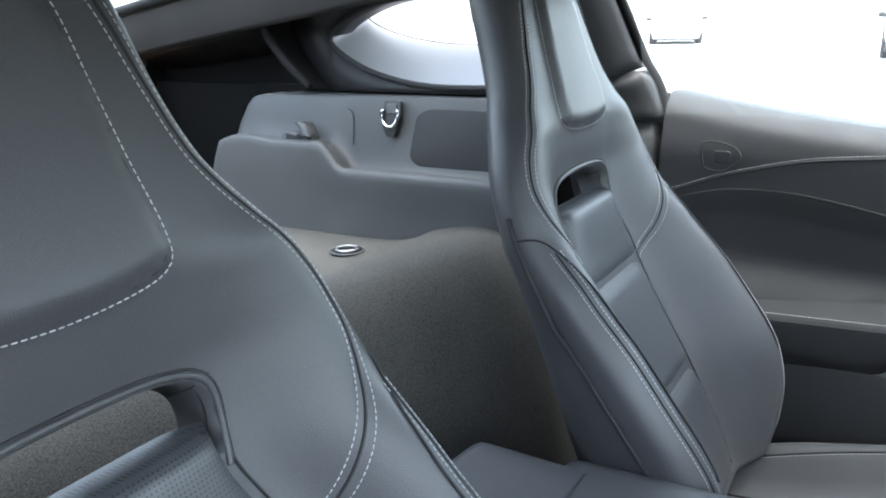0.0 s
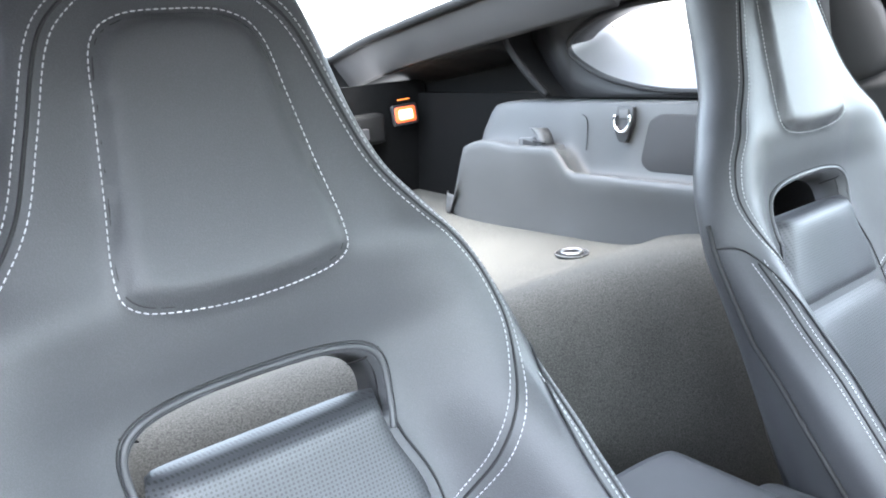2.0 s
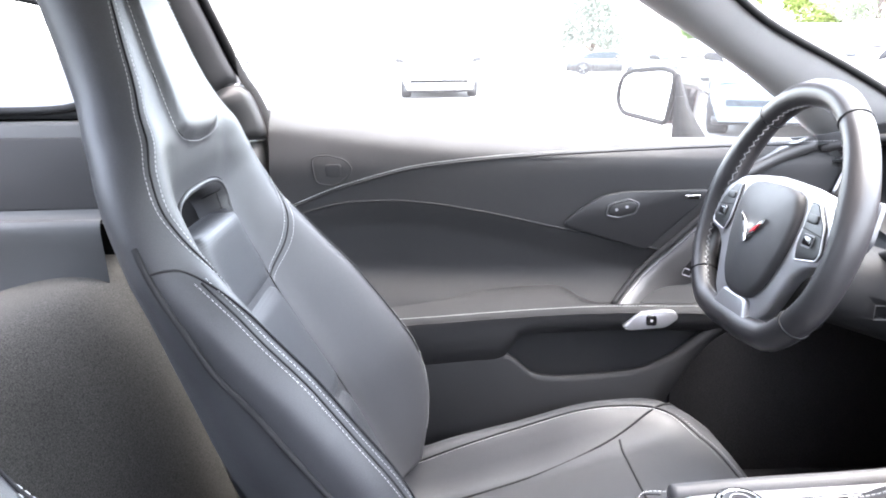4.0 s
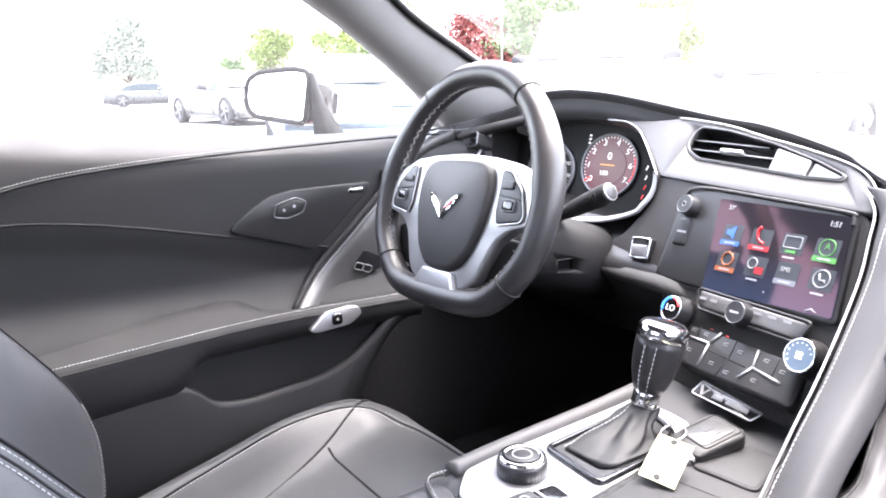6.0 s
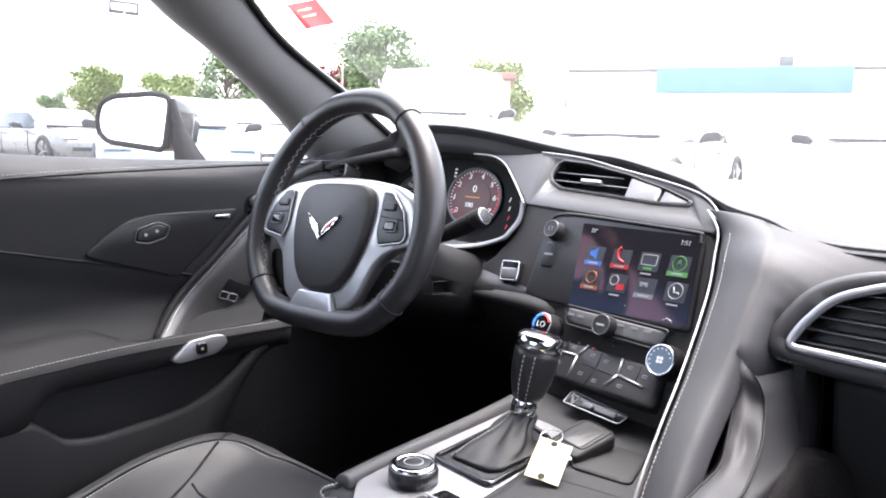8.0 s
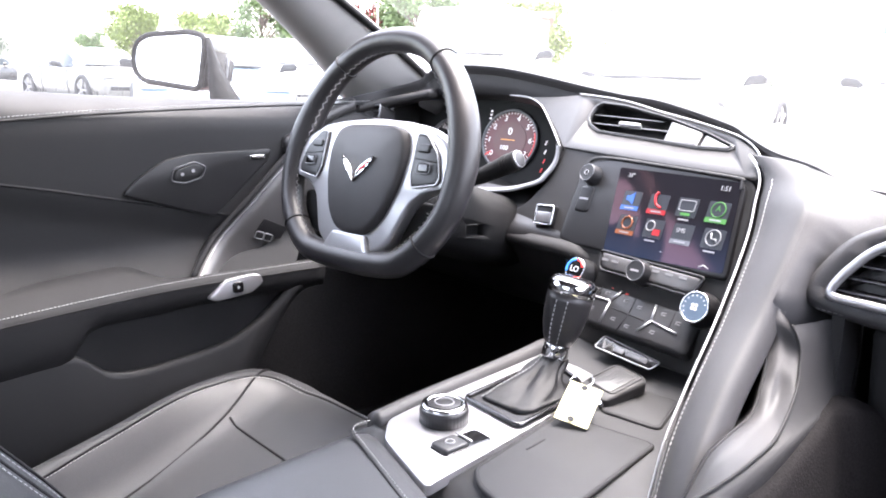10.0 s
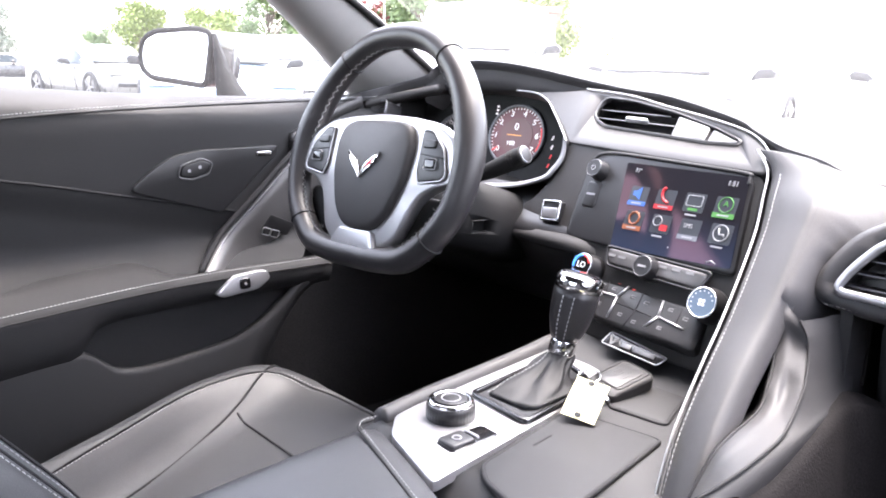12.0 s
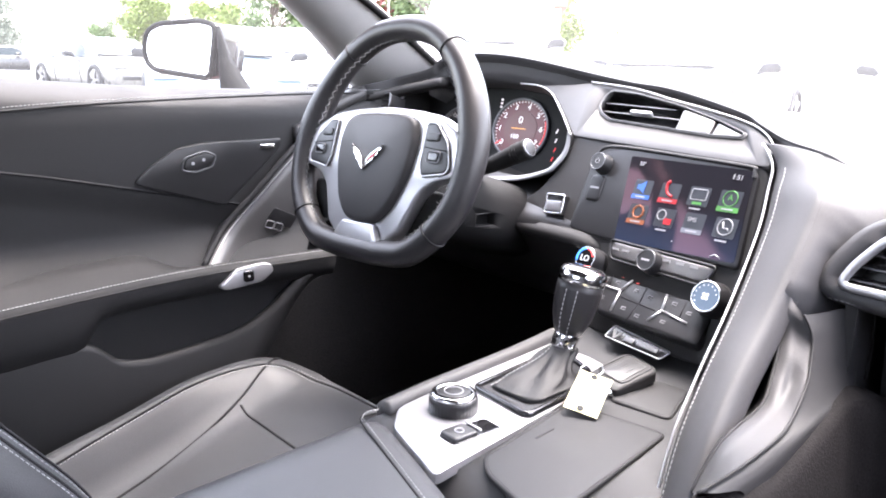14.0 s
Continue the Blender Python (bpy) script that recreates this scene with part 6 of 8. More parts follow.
    part("stroke", bm_prism([(-0.044, 0.006), (-0.040, 0.007), (-0.035, -0.003), (-0.029, 0.007), (-0.026, 0.007), (-0.034, -0.008), (-0.037, -0.008)][::-1], 0.001, 0, m @ pose(0, 0, 0.0005)), SATIN_GREY, bd)
    for x, w in ((-0.012, 0.016), (0.018, 0.034)):
        part("stroke", bm_box(w, 0.008, 0.001, 0.0003, m @ pose(x, -0.002, 0.0006)), SMOKE_METAL, bd)
    return co


console()


BOOT = material("boot_leather", (0.008, 0.008, 0.009), 0.5, spec=0.35, grain=0.4, grain_scale=900, vary=0.15, voronoi=True)


def shifter():
    sh = thing("gear_shifter", "leather gear shifter with chrome cap and pleated boot", "gear shifter")
    frame_out = rounded([(-0.076, -0.078), (0.001, -0.086), (-0.003, -0.02), (-0.024, 0.045), (-0.060, 0.060), (-0.086, 0.045)], 0.008)
    part("boot_frame", bm_tube([Vector((p.x, p.y, ZC + 0.003)) for p in frame_out], 0.0035, 8, closed=True), GLOSS_BLACK, sh)
    part("boot_well", bm_prism([(p.x, p.y) for p in frame_out], 0.004, 0, pose(0, 0, ZC + 0.0025)), BLACK_PLASTIC, sh)
    rows = []
    base = Vector((-0.040, -0.018, ZC + 0.004))
    top = Vector((-0.050, 0.030, ZC + 0.030))
    for i in range(13):
        t = i / 12
        c = base.lerp(top, smooth01(t) * 0.6 + t * 0.4)
        ring = []
        for j in range(40):
            a = 2 * math.pi * j / 40
            sq = 1 / max(abs(math.cos(a)), abs(math.sin(a)))
            k = (1 - t) ** 1.3
            rx = 0.013 + (0.031 * min(sq, 1.25) - 0.013) * k
            ry = 0.013 + (0.049 * min(sq, 1.25) - 0.013) * k
            w = 1 + (0.20 * math.sin(3 * a + 5 * t + 0.6) + 0.09 * math.sin(7 * a - 6 * t)) * (1 - t) * t * 4 - 0.22 * t * (1 - t) * 4 * 0.5
            ring.append(c + Vector((rx * math.cos(a) * w, ry * math.sin(a) * w, 0.004 * math.sin(7 * a + 4 * t) * t * (1 - t))))
        rows.append(ring)
    boot = part("boot", bm_loft(rows), BOOT, sh, "black leather boot")
    edge = [r[25] for r in rows]
    part("boot_stitching", bm_stitches(edge, (-0.3, -0.8, 0.5), step=0.005), THREAD, boot)
    up = Vector((0.010, 0.028, 0.125)).normalized()
    p = top
    def ring_at(h, r, k=20):
        x = up.cross(Vector((0, 1, 0))).normalized()
        y = up.cross(x)
        return [p + up * h + x * r * math.cos(2 * math.pi * j / k) + y * r * math.sin(2 * math.pi * j / k) for j in range(k)]
    part("collar", bm_loft([ring_at(h, r) for h, r in ((-0.004, 0.0125), (0.0, 0.0145), (0.012, 0.0135), (0.016, 0.0125))]), CHROME, sh, "chrome collar")
    part("grip", bm_loft([ring_at(h, r) for h, r in ((0.014, 0.0145), (0.022, 0.0180), (0.034, 0.0216), (0.048, 0.0238), (0.062, 0.0247), (0.071, 0.0245))]), WHEEL_LEATHER, sh)
    part("cap", bm_loft([ring_at(h, r, 28) for h, r in ((0.070, 0.0250), (0.075, 0.0255), (0.082, 0.0250), (0.086, 0.0215))]), CHROME, sh, "chrome cap")
    part("cap_inlay", bm_loft([ring_at(h, r, 28) for h, r in ((0.0855, 0.0205), (0.0875, 0.0185), (0.088, 0.012))]), GLOSS_BLACK, sh)
    for o in (-0.10, 0.16):
        line = [p + up * h + (Vector((0.25 + o * 2, -0.95, 0)).normalized() * (r + 0.0006)) for h, r in ((0.016, 0.0153), (0.022, 0.0180), (0.034, 0.0216), (0.048, 0.0238), (0.062, 0.0247), (0.069, 0.0246))]
        part("grip_stitching", bm_stitches(spline(line, 5), (0.2, -1, 0), step=0.005), THREAD, sh)


shifter()


def console_bits():
    dl = thing("drive_mode_dial", "round drive mode dial with chrome ring and ribbed skirt", "dial")
    m = pose(-0.0575, -0.126, ZC + 0.001)
    sk = []
    for q, d in ((1.0, 0.0), (1.0, 0.011), (0.97, 0.014)):
        sk.append([m @ Vector((0.0235 * q * math.cos(a) * (1 + 0.006 * math.cos(40 * a)), 0.0235 * q * math.sin(a) * (1 + 0.006 * math.cos(40 * a)), d)) for a in [2 * math.pi * j / 160 for j in range(160)]])
    part("skirt", bm_loft(sk), BLACK_PLASTIC, dl)
    part("ring", bm_loft([[m @ Vector((r * math.cos(a), r * math.sin(a), d)) for a in [2 * math.pi * j / 40 for j in range(40)]] for r, d in ((0.0228, 0.0135), (0.0215, 0.0175), (0.0165, 0.0185), (0.0155, 0.017))]), CHROME, dl, "chrome ring")
    part("cap", bm_prism(disc(0.0155, 32), 0.004, 0.0008, m @ pose(0, 0, 0.0185)), BLACK_PLASTIC, dl)
    part("mark_ring", bm_tube([m @ Vector((p.x, p.y, 0.0187)) for p in disc(0.009, 24)], 0.0006, 6, closed=True), PALE_INK, dl)
    pb = thing("parking_brake_switch", "black and pale parking brake switch", "switch")
    m = pose(-0.0140, -0.1465, ZC + 0.002, 0, 0, 86)
    part("well", bm_prism(rect(0.056, 0.024), 0.006, 0.001, m, 0.005), GLOSS_BLACK, pb)
    part("rocker", bm_prism(rect(0.028, 0.022, -0.013, 0), 0.006, 0.002, m @ pose(0, 0, 0.004), 0.004), BLACK_PLASTIC, pb)
    part("mark", bm_tube([m @ Vector((p.x, p.y, 0.0044)) for p in disc(0.004, 14, -0.013, 0)], 0.0007, 6, closed=True), PALE_INK, pb)
    part("lever_edge", bm_box(0.002, 0.022, 0.002, 0.0006, m @ pose(0.003, 0, 0.004)), SILVER, pb)
    # key with its paper tag
    kf = thing("key_fob", "black car key fob lying on the console", "key fob")
    m = at((0.012, 0.048, ZC + 0.012), (0.10, 0.99, 0.06), (0.1, -0.15, 1))
    part("fob_body", bm_prism([(-0.032, -0.020), (0.028, -0.023), (0.035, -0.016), (0.035, 0.016), (0.028, 0.023), (-0.032, 0.020)], 0.013, 0.004, m @ pose(0, 0, 0.004), 0.008), SOFT_PLASTIC, kf)
    part("button_field", bm_prism(rect(0.044, 0.026, 0.004, 0), 0.002, 0.0008, m @ pose(0, 0, 0.0048), 0.005), BLACK_PLASTIC, kf)
    for y in (-0.006, 0.002, 0.009):
        part("mark_bar", bm_box(0.012, 0.0009, 0.0004, 0, m @ pose(0.006, y, 0.0051)), GREY_PLASTIC, kf)
    part("chrome_end", bm_prism([(-0.042, -0.013), (-0.031, -0.019), (-0.031, 0.019), (-0.042, 0.013)], 0.012, 0.004, m @ pose(0, 0, 0.003), 0.004), CHROME, kf)
    part("field_line", bm_tube([m @ Vector((p.x, p.y, 0.0044)) for p in rounded(rect(0.050, 0.034, 0.006, 0), 0.006)], 0.0006, 5, closed=True), SEAM, kf)
    kr = thing("key_ring", "thin steel key ring through fob and tag", "key ring")
    part("wire", bm_tube([Vector((-0.008 + 0.012 * math.cos(a), 0.024 + 0.012 * math.sin(a), ZC + 0.016 + 0.003 * math.sin(a))) for a in [2 * math.pi * j / 28 for j in range(28)]], 0.0009, 6, closed=True), CHROME, kr)
    tg = thing("key_tag", "pale yellow paper key tag with two punched holes", "tag")
    m = at((0.0241, -0.0249, ZC + 0.0160), (0.905, 0.389, -0.173), (0.284, -0.249, 0.926))
    part("tag", bm_slab(lambda a, b: m @ Vector((-0.0164 + 0.0328 * a, -0.0272 + 0.0545 * b, 0.0015 * math.sin(math.pi * b))), 4, 8, m.to_3x3() @ Vector((0, 0, -0.0006))), YELLOW_PAPER, tg)
    for x, y in ((-0.001, 0.022), (-0.001, -0.023)):
        part("punched_hole", bm_prism(disc(0.0032, 14, x, y), 0.0004, 0, m @ pose(0, 0, 0.0016)), SEAM, tg)


console_bits()

# ---- pillars, roof, mirrors, glass ----


def a_pillar():
    ap = thing("windshield_pillar", "dark cloth-grained windshield pillar trim", "pillar", kind="structure")
    outer = spline([(-0.80, 0.42, 0.70), (-0.735, 0.26, 0.765), (-0.683, 0.153, 0.839), (-0.645, 0.024, 0.922), (-0.621, -0.078, 0.977), (-0.596, -0.160, 1.030), (-0.575, -0.24, 1.075)], 6)
    inner = spline([(-0.655, 0.48, 0.745), (-0.624, 0.349, 0.812), (-0.595, 0.218, 0.878), (-0.564, 0.073, 0.947), (-0.534, -0.021, 1.014), (-0.505, -0.09, 1.06), (-0.48, -0.15, 1.09)], 6)
    rows = []
    for a, b in zip(outer, inner):
        nrm = Vector((0.55, -0.62, -0.55)).normalized()
        rows.append([a - nrm * 0.03, a, a.lerp(b, 0.12) + nrm * 0.014, a.lerp(b, 0.30) + nrm * 0.026, a.lerp(b, 0.50) + nrm * 0.029, a.lerp(b, 0.75) + nrm * 0.021, b.lerp(a, 0.06) + nrm * 0.006, b, b - nrm * 0.03])
    part("pillar_trim", bm_loft(rows), PILLAR_CLOTH, ap)
    part("glass_seal", bm_tube([b + Vector((0.003, 0.006, 0.004)) for b in inner], 0.006, 6), RUBBER, ap)
    hk = thing("coat_hook", "small silver clip on the pillar", "clip")
    part("clip", bm_prism(rect(0.020, 0.026), 0.012, 0.003, at((-0.529, -0.056, 1.019), (0.2, 0.9, 0.3), (0.78, -0.12, -0.62)), 0.005), SILVER, hk)
    return ap


a_pillar()


def roof():
    rows = []
    for y, z in ((-0.02, 1.085), (-0.10, 1.10), (-0.2, 1.115), (-0.45, 1.13), (-0.75, 1.125), (-0.95, 1.10)):
        rows.append([(CX + 0.60 * c, y - 0.10 * abs(c) ** 2 if y > -0.15 else y, z - 0.05 * abs(c) ** 2.5) for c in [k / 12 for k in range(-12, 13)]])
    bm = bm_loft(rows, closed=False, caps=False)
    res = bmesh.ops.extrude_face_region(bm, geom=list(bm.faces))
    for e in res["geom"]:
        if isinstance(e, bmesh.types.BMVert):
            e.co += Vector((0, 0, 0.05))
    bmesh.ops.recalc_face_normals(bm, faces=bm.faces)
    r = part("ceiling", bm, HEADLINER)
    tagged(r, "dark cloth headliner of the car roof", "ceiling", kind="structure")
    # windshield header
    hd = part("header", bm_tube(spline([(-0.565, -0.16, 1.066), (-0.535, -0.055, 1.058), (-0.47, -0.035, 1.050), (-0.36, -0.03, 1.053), (-0.2, -0.01, 1.072), (CX, 0.0, 1.092), (0.26, -0.01, 1.072), (0.42, -0.03, 1.053), (0.53, -0.035, 1.050), (0.595, -0.055, 1.058), (0.625, -0.16, 1.066)], 6), 0.022, 10, flat=0.7, up=(0, 0, 1)), BLACK_PLASTIC)
    tagged(hd, "dark windshield header trim", "trim", kind="structure")
    # roof rail over the door
    for sg, nm in ((-1, "rail_1"), (1, "rail_2")):
        rl = part(nm, bm_tube(spline([(CX + sg * 0.605, -0.24, 1.075), (CX + sg * 0.615, -0.42, 1.095), (CX + sg * 0.625, -0.62, 1.085), (CX + sg * 0.645, -0.80, 1.03)], 6), 0.026, 10), SOFT_PLASTIC)
        tagged(rl, "dark roof rail trim over the door", "trim", kind="structure")


roof()


def windshield():
    bm = bm_grid(lambda a, b: Vector((CX + (-0.66 + 1.32 * a) * (1 - 0.14 * b), 0.80 - 0.16 * abs(2 * a - 1) ** 2 - (0.76 - 0.06 * abs(2 * a - 1) ** 2) * b, 0.735 + 0.365 * b - 0.02 * abs(2 * a - 1) ** 2)), 16, 10)
    w = part("window_1", bm, VEILED)
    w.visible_shadow = False
    tagged(w, "clear raked windshield glass", "windshield", kind="structure")
    # bonnet beyond it
    b = part("bonnet", bm_slab(lambda a, b: Vector((CX - 0.80 + 1.6 * a, 0.84 + 1.2 * b, 0.735 - 0.12 * b * b - 0.05 * abs(2 * a - 1) ** 3)), 14, 10, (0, 0, -0.02)), RED_PAINT)
    tagged(b, "red painted car bonnet", "bonnet", kind="structure")


windshield()


def mirrors():
    rv = thing("rearview_mirror", "frameless-edged rear-view mirror with a dark back", "mirror")
    m = at((0.003, 0.030, 0.998), (0.985, -0.10, -0.03), (-0.10, -0.985, -0.16))
    out = rounded([(-0.112, -0.028), (-0.06, -0.037), (0.04, -0.036), (0.10, -0.022), (0.118, 0.005), (0.112, 0.034), (-0.105, 0.034), (-0.118, 0.0)], 0.016)
    part("housing", bm_prism(out, 0.030, 0.004, m), BLACK_PLASTIC, rv)
    part("mirror_glass", bm_prism([Vector((p.x * 0.965, p.y * 0.90)) for p in out], 0.002, 0, m @ pose(0, 0, 0.0008)), MIRROR, rv, "mirror glass")
    part("sensor_stub", bm_box(0.015, 0.012, 0.012, 0.002, m @ pose(0.008, -0.041, -0.008)), BLACK_PLASTIC, rv)
    part("stem", bm_tube([m @ Vector((0, 0.01, -0.03)), (0.02, 0.09, 1.06), (0.02, 0.13, 1.075)], 0.012, 10), BLACK_PLASTIC, rv)
    sm = thing("side_mirror", "dark door mirror with a clear glass in a black rim", "mirror")
    m = at((-0.945, 0.03, 0.830), (0.924, 0.382, 0.0), (0.36, -0.92, 0.14))
    out = rounded([(-0.097, 0.006), (-0.090, 0.034), (-0.062, 0.046), (0.034, 0.051), (0.068, 0.044), (0.072, 0.027), (0.067, -0.042), (0.058, -0.050), (-0.067, -0.038), (-0.090, -0.022)], 0.014)
    part("housing", bm_loft([[m @ Vector((p.x, p.y, 0.002)) for p in out], [m @ Vector((p.x * 1.05, p.y * 1.06, -0.01)) for p in out], [m @ Vector((p.x * 0.92 + 0.01, p.y * 0.95, -0.05)) for p in out], [m @ Vector((p.x * 0.6 + 0.02, p.y * 0.6, -0.09)) for p in out]]), GLOSS_BLACK, sm)
    part("rim", bm_tube([m @ Vector((p.x, p.y, 0.002)) for p in out], 0.0055, 8, closed=True), RUBBER, sm)
    part("mirror_glass", bm_prism([Vector((p.x * 0.955, p.y * 0.93)) for p in out], 0.002, 0, m @ pose(0, 0, 0.0030)), MIRROR, sm, "mirror glass")
    part("arm", bm_loft([[Vector((x, y0, z)), Vector((x + 0.006, (y0 + y1) / 2, z)), Vector((x, y1, z)), Vector((x - 0.018, (y0 + y1) / 2, z))] for x, y0, y1, z in ((-0.876, 0.060, 0.066, 0.872), (-0.866, 0.056, 0.072, 0.845), (-0.858, 0.052, 0.080, 0.815), (-0.848, 0.047, 0.094, 0.785), (-0.840, 0.044, 0.108, 0.76), (-0.840, 0.044, 0.112, 0.71))]), RUBBER, sm)


mirrors()


def door_glass():
    g = part("window_2", bm_grid(lambda a, b: Vector((-0.745 + 0.145 * b, -0.70 + (1.0 - 0.55 * b) * a, 0.765 + 0.31 * b)), 6, 6), GLASS)
    g.visible_shadow = False
    tagged(g, "clear driver's door window glass", "window", kind="structure")


door_glass()

# ---- behind the seats ----


def b_pillar():
    bp = thing("rear_pillar", "dark moulded pillar trim behind the driver's door", "pillar", kind="structure")
    front = curve1((0.55, 0.775, 0.84, 0.883, 0.968, 1.045, 1.10), (-0.672, -0.676, -0.690, -0.712, -0.740, -0.767, -0.79))

    def slices(z0, z1, k, grow=0.0):
        rows = []
        for t in [i / k for i in range(k + 1)]:
            z = z0 + (z1 - z0) * t
            q = -0.006 if i_end(t) else 0.0
            yf = front(z) + q + grow
            x = -0.724 + 0.086 * smooth01((z - 0.77) / 0.32) + q + grow
            tip = 0.02 * smooth01((z - 0.80) / 0.1)
            rows.append([(x - 0.05, yf, z), (x - 0.012, yf, z), (x - 0.001, yf - 0.010, z), (x + 0.006, yf - 0.03, z - tip), (x + 0.020, yf - 0.09, z - 2 * tip), (x + 0.026, yf - 0.17, z - 2 * tip), (x - 0.05, yf - 0.18, z - 2 * tip)])
        return bm_loft(rows)

    def i_end(t):
        return t < 1e-6 or t > 1 - 1e-6

    part("upper_trim", slices(0.872, 1.09, 16), SOFT_PLASTIC, bp)
    part("middle_trim", slices(0.778, 0.868, 8, 0.003), SOFT_PLASTIC, bp)
    part("lower_trim", slices(0.35, 0.774, 10), SOFT_PLASTIC, bp)
    part("seal", bm_tube([Vector((-0.758 + 0.10 * smooth01((z - 0.77) / 0.32), front(z) + 0.008, z)) for z in [0.40 + 0.68 * i / 30 for i in range(31)]], 0.008, 8), RUBBER, bp)
    other = thing("rear_pillar", "dark moulded pillar trim behind the passenger door", "pillar", kind="structure")
    flip = Matrix.Translation((2 * CX + 0.04, 0, 0)) @ Matrix.Diagonal((-1, 1, 1, 1))
    for ch in list(bp.children):
        me = ch.data.copy()
        me.transform(flip)
        me.flip_normals()
        new(ch.name.split(".")[0], me).parent = other
    # belt
    sb = thing("seat_belt", "black woven seat belt hanging beside the driver's seat", "seat belt")
    rows = []
    for p in spline([(-0.60, -0.80, 0.90), (-0.60, -0.79, 0.82), (-0.61, -0.77, 0.70), (-0.62, -0.72, 0.5), (-0.62, -0.65, 0.25)], 6):
        rows.append([p + Vector((-0.004, 0.024, 0)), p + Vector((0.004, -0.024, 0)), p + Vector((0.005, -0.024, 0)), p + Vector((-0.003, 0.024, 0))])
    part("webbing", bm_loft(rows), BLACK_PLASTIC, sb)


b_pillar()


def far_side():
    # the passenger side behind the open door
    q = part("wall_side", bm_slab(lambda a, b: Vector((0.805 - 0.12 * smooth01((b - 0.6) / 0.4), -0.74 - 0.08 * smooth01((b - 0.6) / 0.4) - 0.75 * a, 0.17 + 0.92 * b)), 6, 12, (0.03, 0, 0)), SOFT_PLASTIC)
    tagged(q, "dark quarter trim behind the passenger door", "wall", kind="structure")
    # unseen wall up to the belt line, added to hold back side light
    w = part("wall_passenger", bm_slab(lambda a, b: Vector((0.805 - 0.02 * b, -0.74 + 1.10 * a, 0.17 + 0.60 * b)), 6, 6, (0.03, 0, 0)), DOOR_LEATHER)
    tagged(w, "unseen dark wall added to block light from the passenger side", "wall", kind="structure")
    # unseen upper wall, added to keep side light off the passenger seat
    u = part("wall_passenger_upper", bm_slab(lambda a, b: Vector((0.795 - 0.13 * b, -0.78 + (0.42 - 0.12 * b) * a, 0.77 + 0.31 * b)), 6, 6, (0.03, 0, 0)), SOFT_PLASTIC)
    tagged(u, "unseen dark wall added to block light beside the passenger seat", "wall", kind="structure")


far_side()


def cargo():
    # moulded side panel of the cargo bay
    sp = thing("cargo_side_panel", "grey moulded cargo side panel with storage tray", "side panel")
    rows = []
    for i in range(49):
        y = -0.875 - 0.825 * i / 48
        end = smooth01((y + 1.68) / 0.16)
        top = 0.55 + (0.822 - 0.55) * (0.25 + 0.75 * end) if y < -1.40 else 0.822
        tray = 0.687 + 0.050 * smooth01((-y - 1.24) / 0.05) + 0.01 * smooth01((-y - 1.40) / 0.1)
        fall = (1 - max(0.0, min(1.0, (-y - 1.45) / 0.25)) ** 2) ** 0.5
        top = 0.545 + (top - 0.545) * fall ** 0.6
        lip = 0.545 + (min(tray, top - 0.02) - 0.545) * fall
        x0 = -0.535 + 0.02 * smooth01((-y - 1.1) / 0.5) - 0.05 * (1 - fall)
        rows.append(spline([(x0 + 0.006, y, 0.30), (x0 + 0.004, y, 0.50), (x0 + 0.002, y, 0.60), (x0 + 0.012, y, lip - 0.02), (x0 + 0.008, y, lip - 0.002), (x0, y, lip), (x0 - 0.012, y, lip - 0.008), (x0 - 0.04, y, lip - 0.010), (x0 - 0.052, y, lip + 0.012 if lip + 0.012 < top - 0.01 else top - 0.012), (x0 - 0.060, y, (lip + top) / 2 + 0.01), (x0 - 0.068, y, top - 0.006), (x0 - 0.082, y, top), (x0 - 0.16, y, top - 0.004)], 3))
    part("panel", bm_loft(rows, closed=False, caps=False), GREY_PLASTIC, sp)
    # latch tower in the tray
    m = at((-0.527, -1.335, 0.735), (0, 1, 0), (1, 0, 0.1))
    part("latch_mount", bm_prism([(-0.062, -0.020), (0.075, -0.046), (0.050, -0.016), (0.030, 0.004), (-0.006, 0.006), (-0.010, 0.018), (-0.040, 0.018), (-0.062, 0.016)], 0.05, 0.004, m, 0.006), GREY_PLASTIC, sp)
    part("latch_gap", bm_prism([(-0.046, 0.002), (0.034, -0.004), (0.026, 0.006), (-0.012, 0.009), (-0.046, 0.014)], 0.02, 0.001, m @ pose(0, 0, 0.0015), 0.002), SEAM, sp)
    part("latch_lever", bm_loft([[m @ Vector((x + a, y, n)) for a, n in ((-0.011, -0.03), (-0.011, -0.002), (-0.006, 0.002), (0.006, 0.002), (0.011, -0.002), (0.011, -0.03))] for x, y in ((0.006, -0.002), (0.004, 0.012), (-0.002, 0.026), (-0.012, 0.036), (-0.018, 0.038))]), GREY_PLASTIC, sp)
    part("latch_pin", bm_tube([m @ Vector((-0.012, 0.012, 0.003)), m @ Vector((0.024, 0.010, 0.003))], 0.003, 8), BLACK_PLASTIC, sp)
    part("cover_seam", bm_tube([m @ Vector((p.x, p.y, -0.052 - 0.12 * p.y)) for p in spline([(-0.02, 0.066, 0), (0.05, 0.068, 0), (0.078, 0.06, 0), (0.085, 0.03, 0), (0.087, -0.005, 0)], 5)], 0.0012, 6), SEAM, sp)
    # speaker / net panel
    m = at((-0.598, -1.03, 0.752), (0, 1, 0), (1, 0, 0.12))
    part("access_cover", bm_prism([(-0.09, -0.045), (-0.075, 0.035), (-0.05, 0.048), (0.16, 0.048), (0.16, -0.06), (-0.07, -0.062)], 0.02, 0.003, m @ pose(0, 0, 0.007), 0.02), SOFT_PLASTIC, sp)
    # tie-down hook
    tk = thing("tie_down_hook", "bright tie-down ring in a black recess of the side panel", "hook")
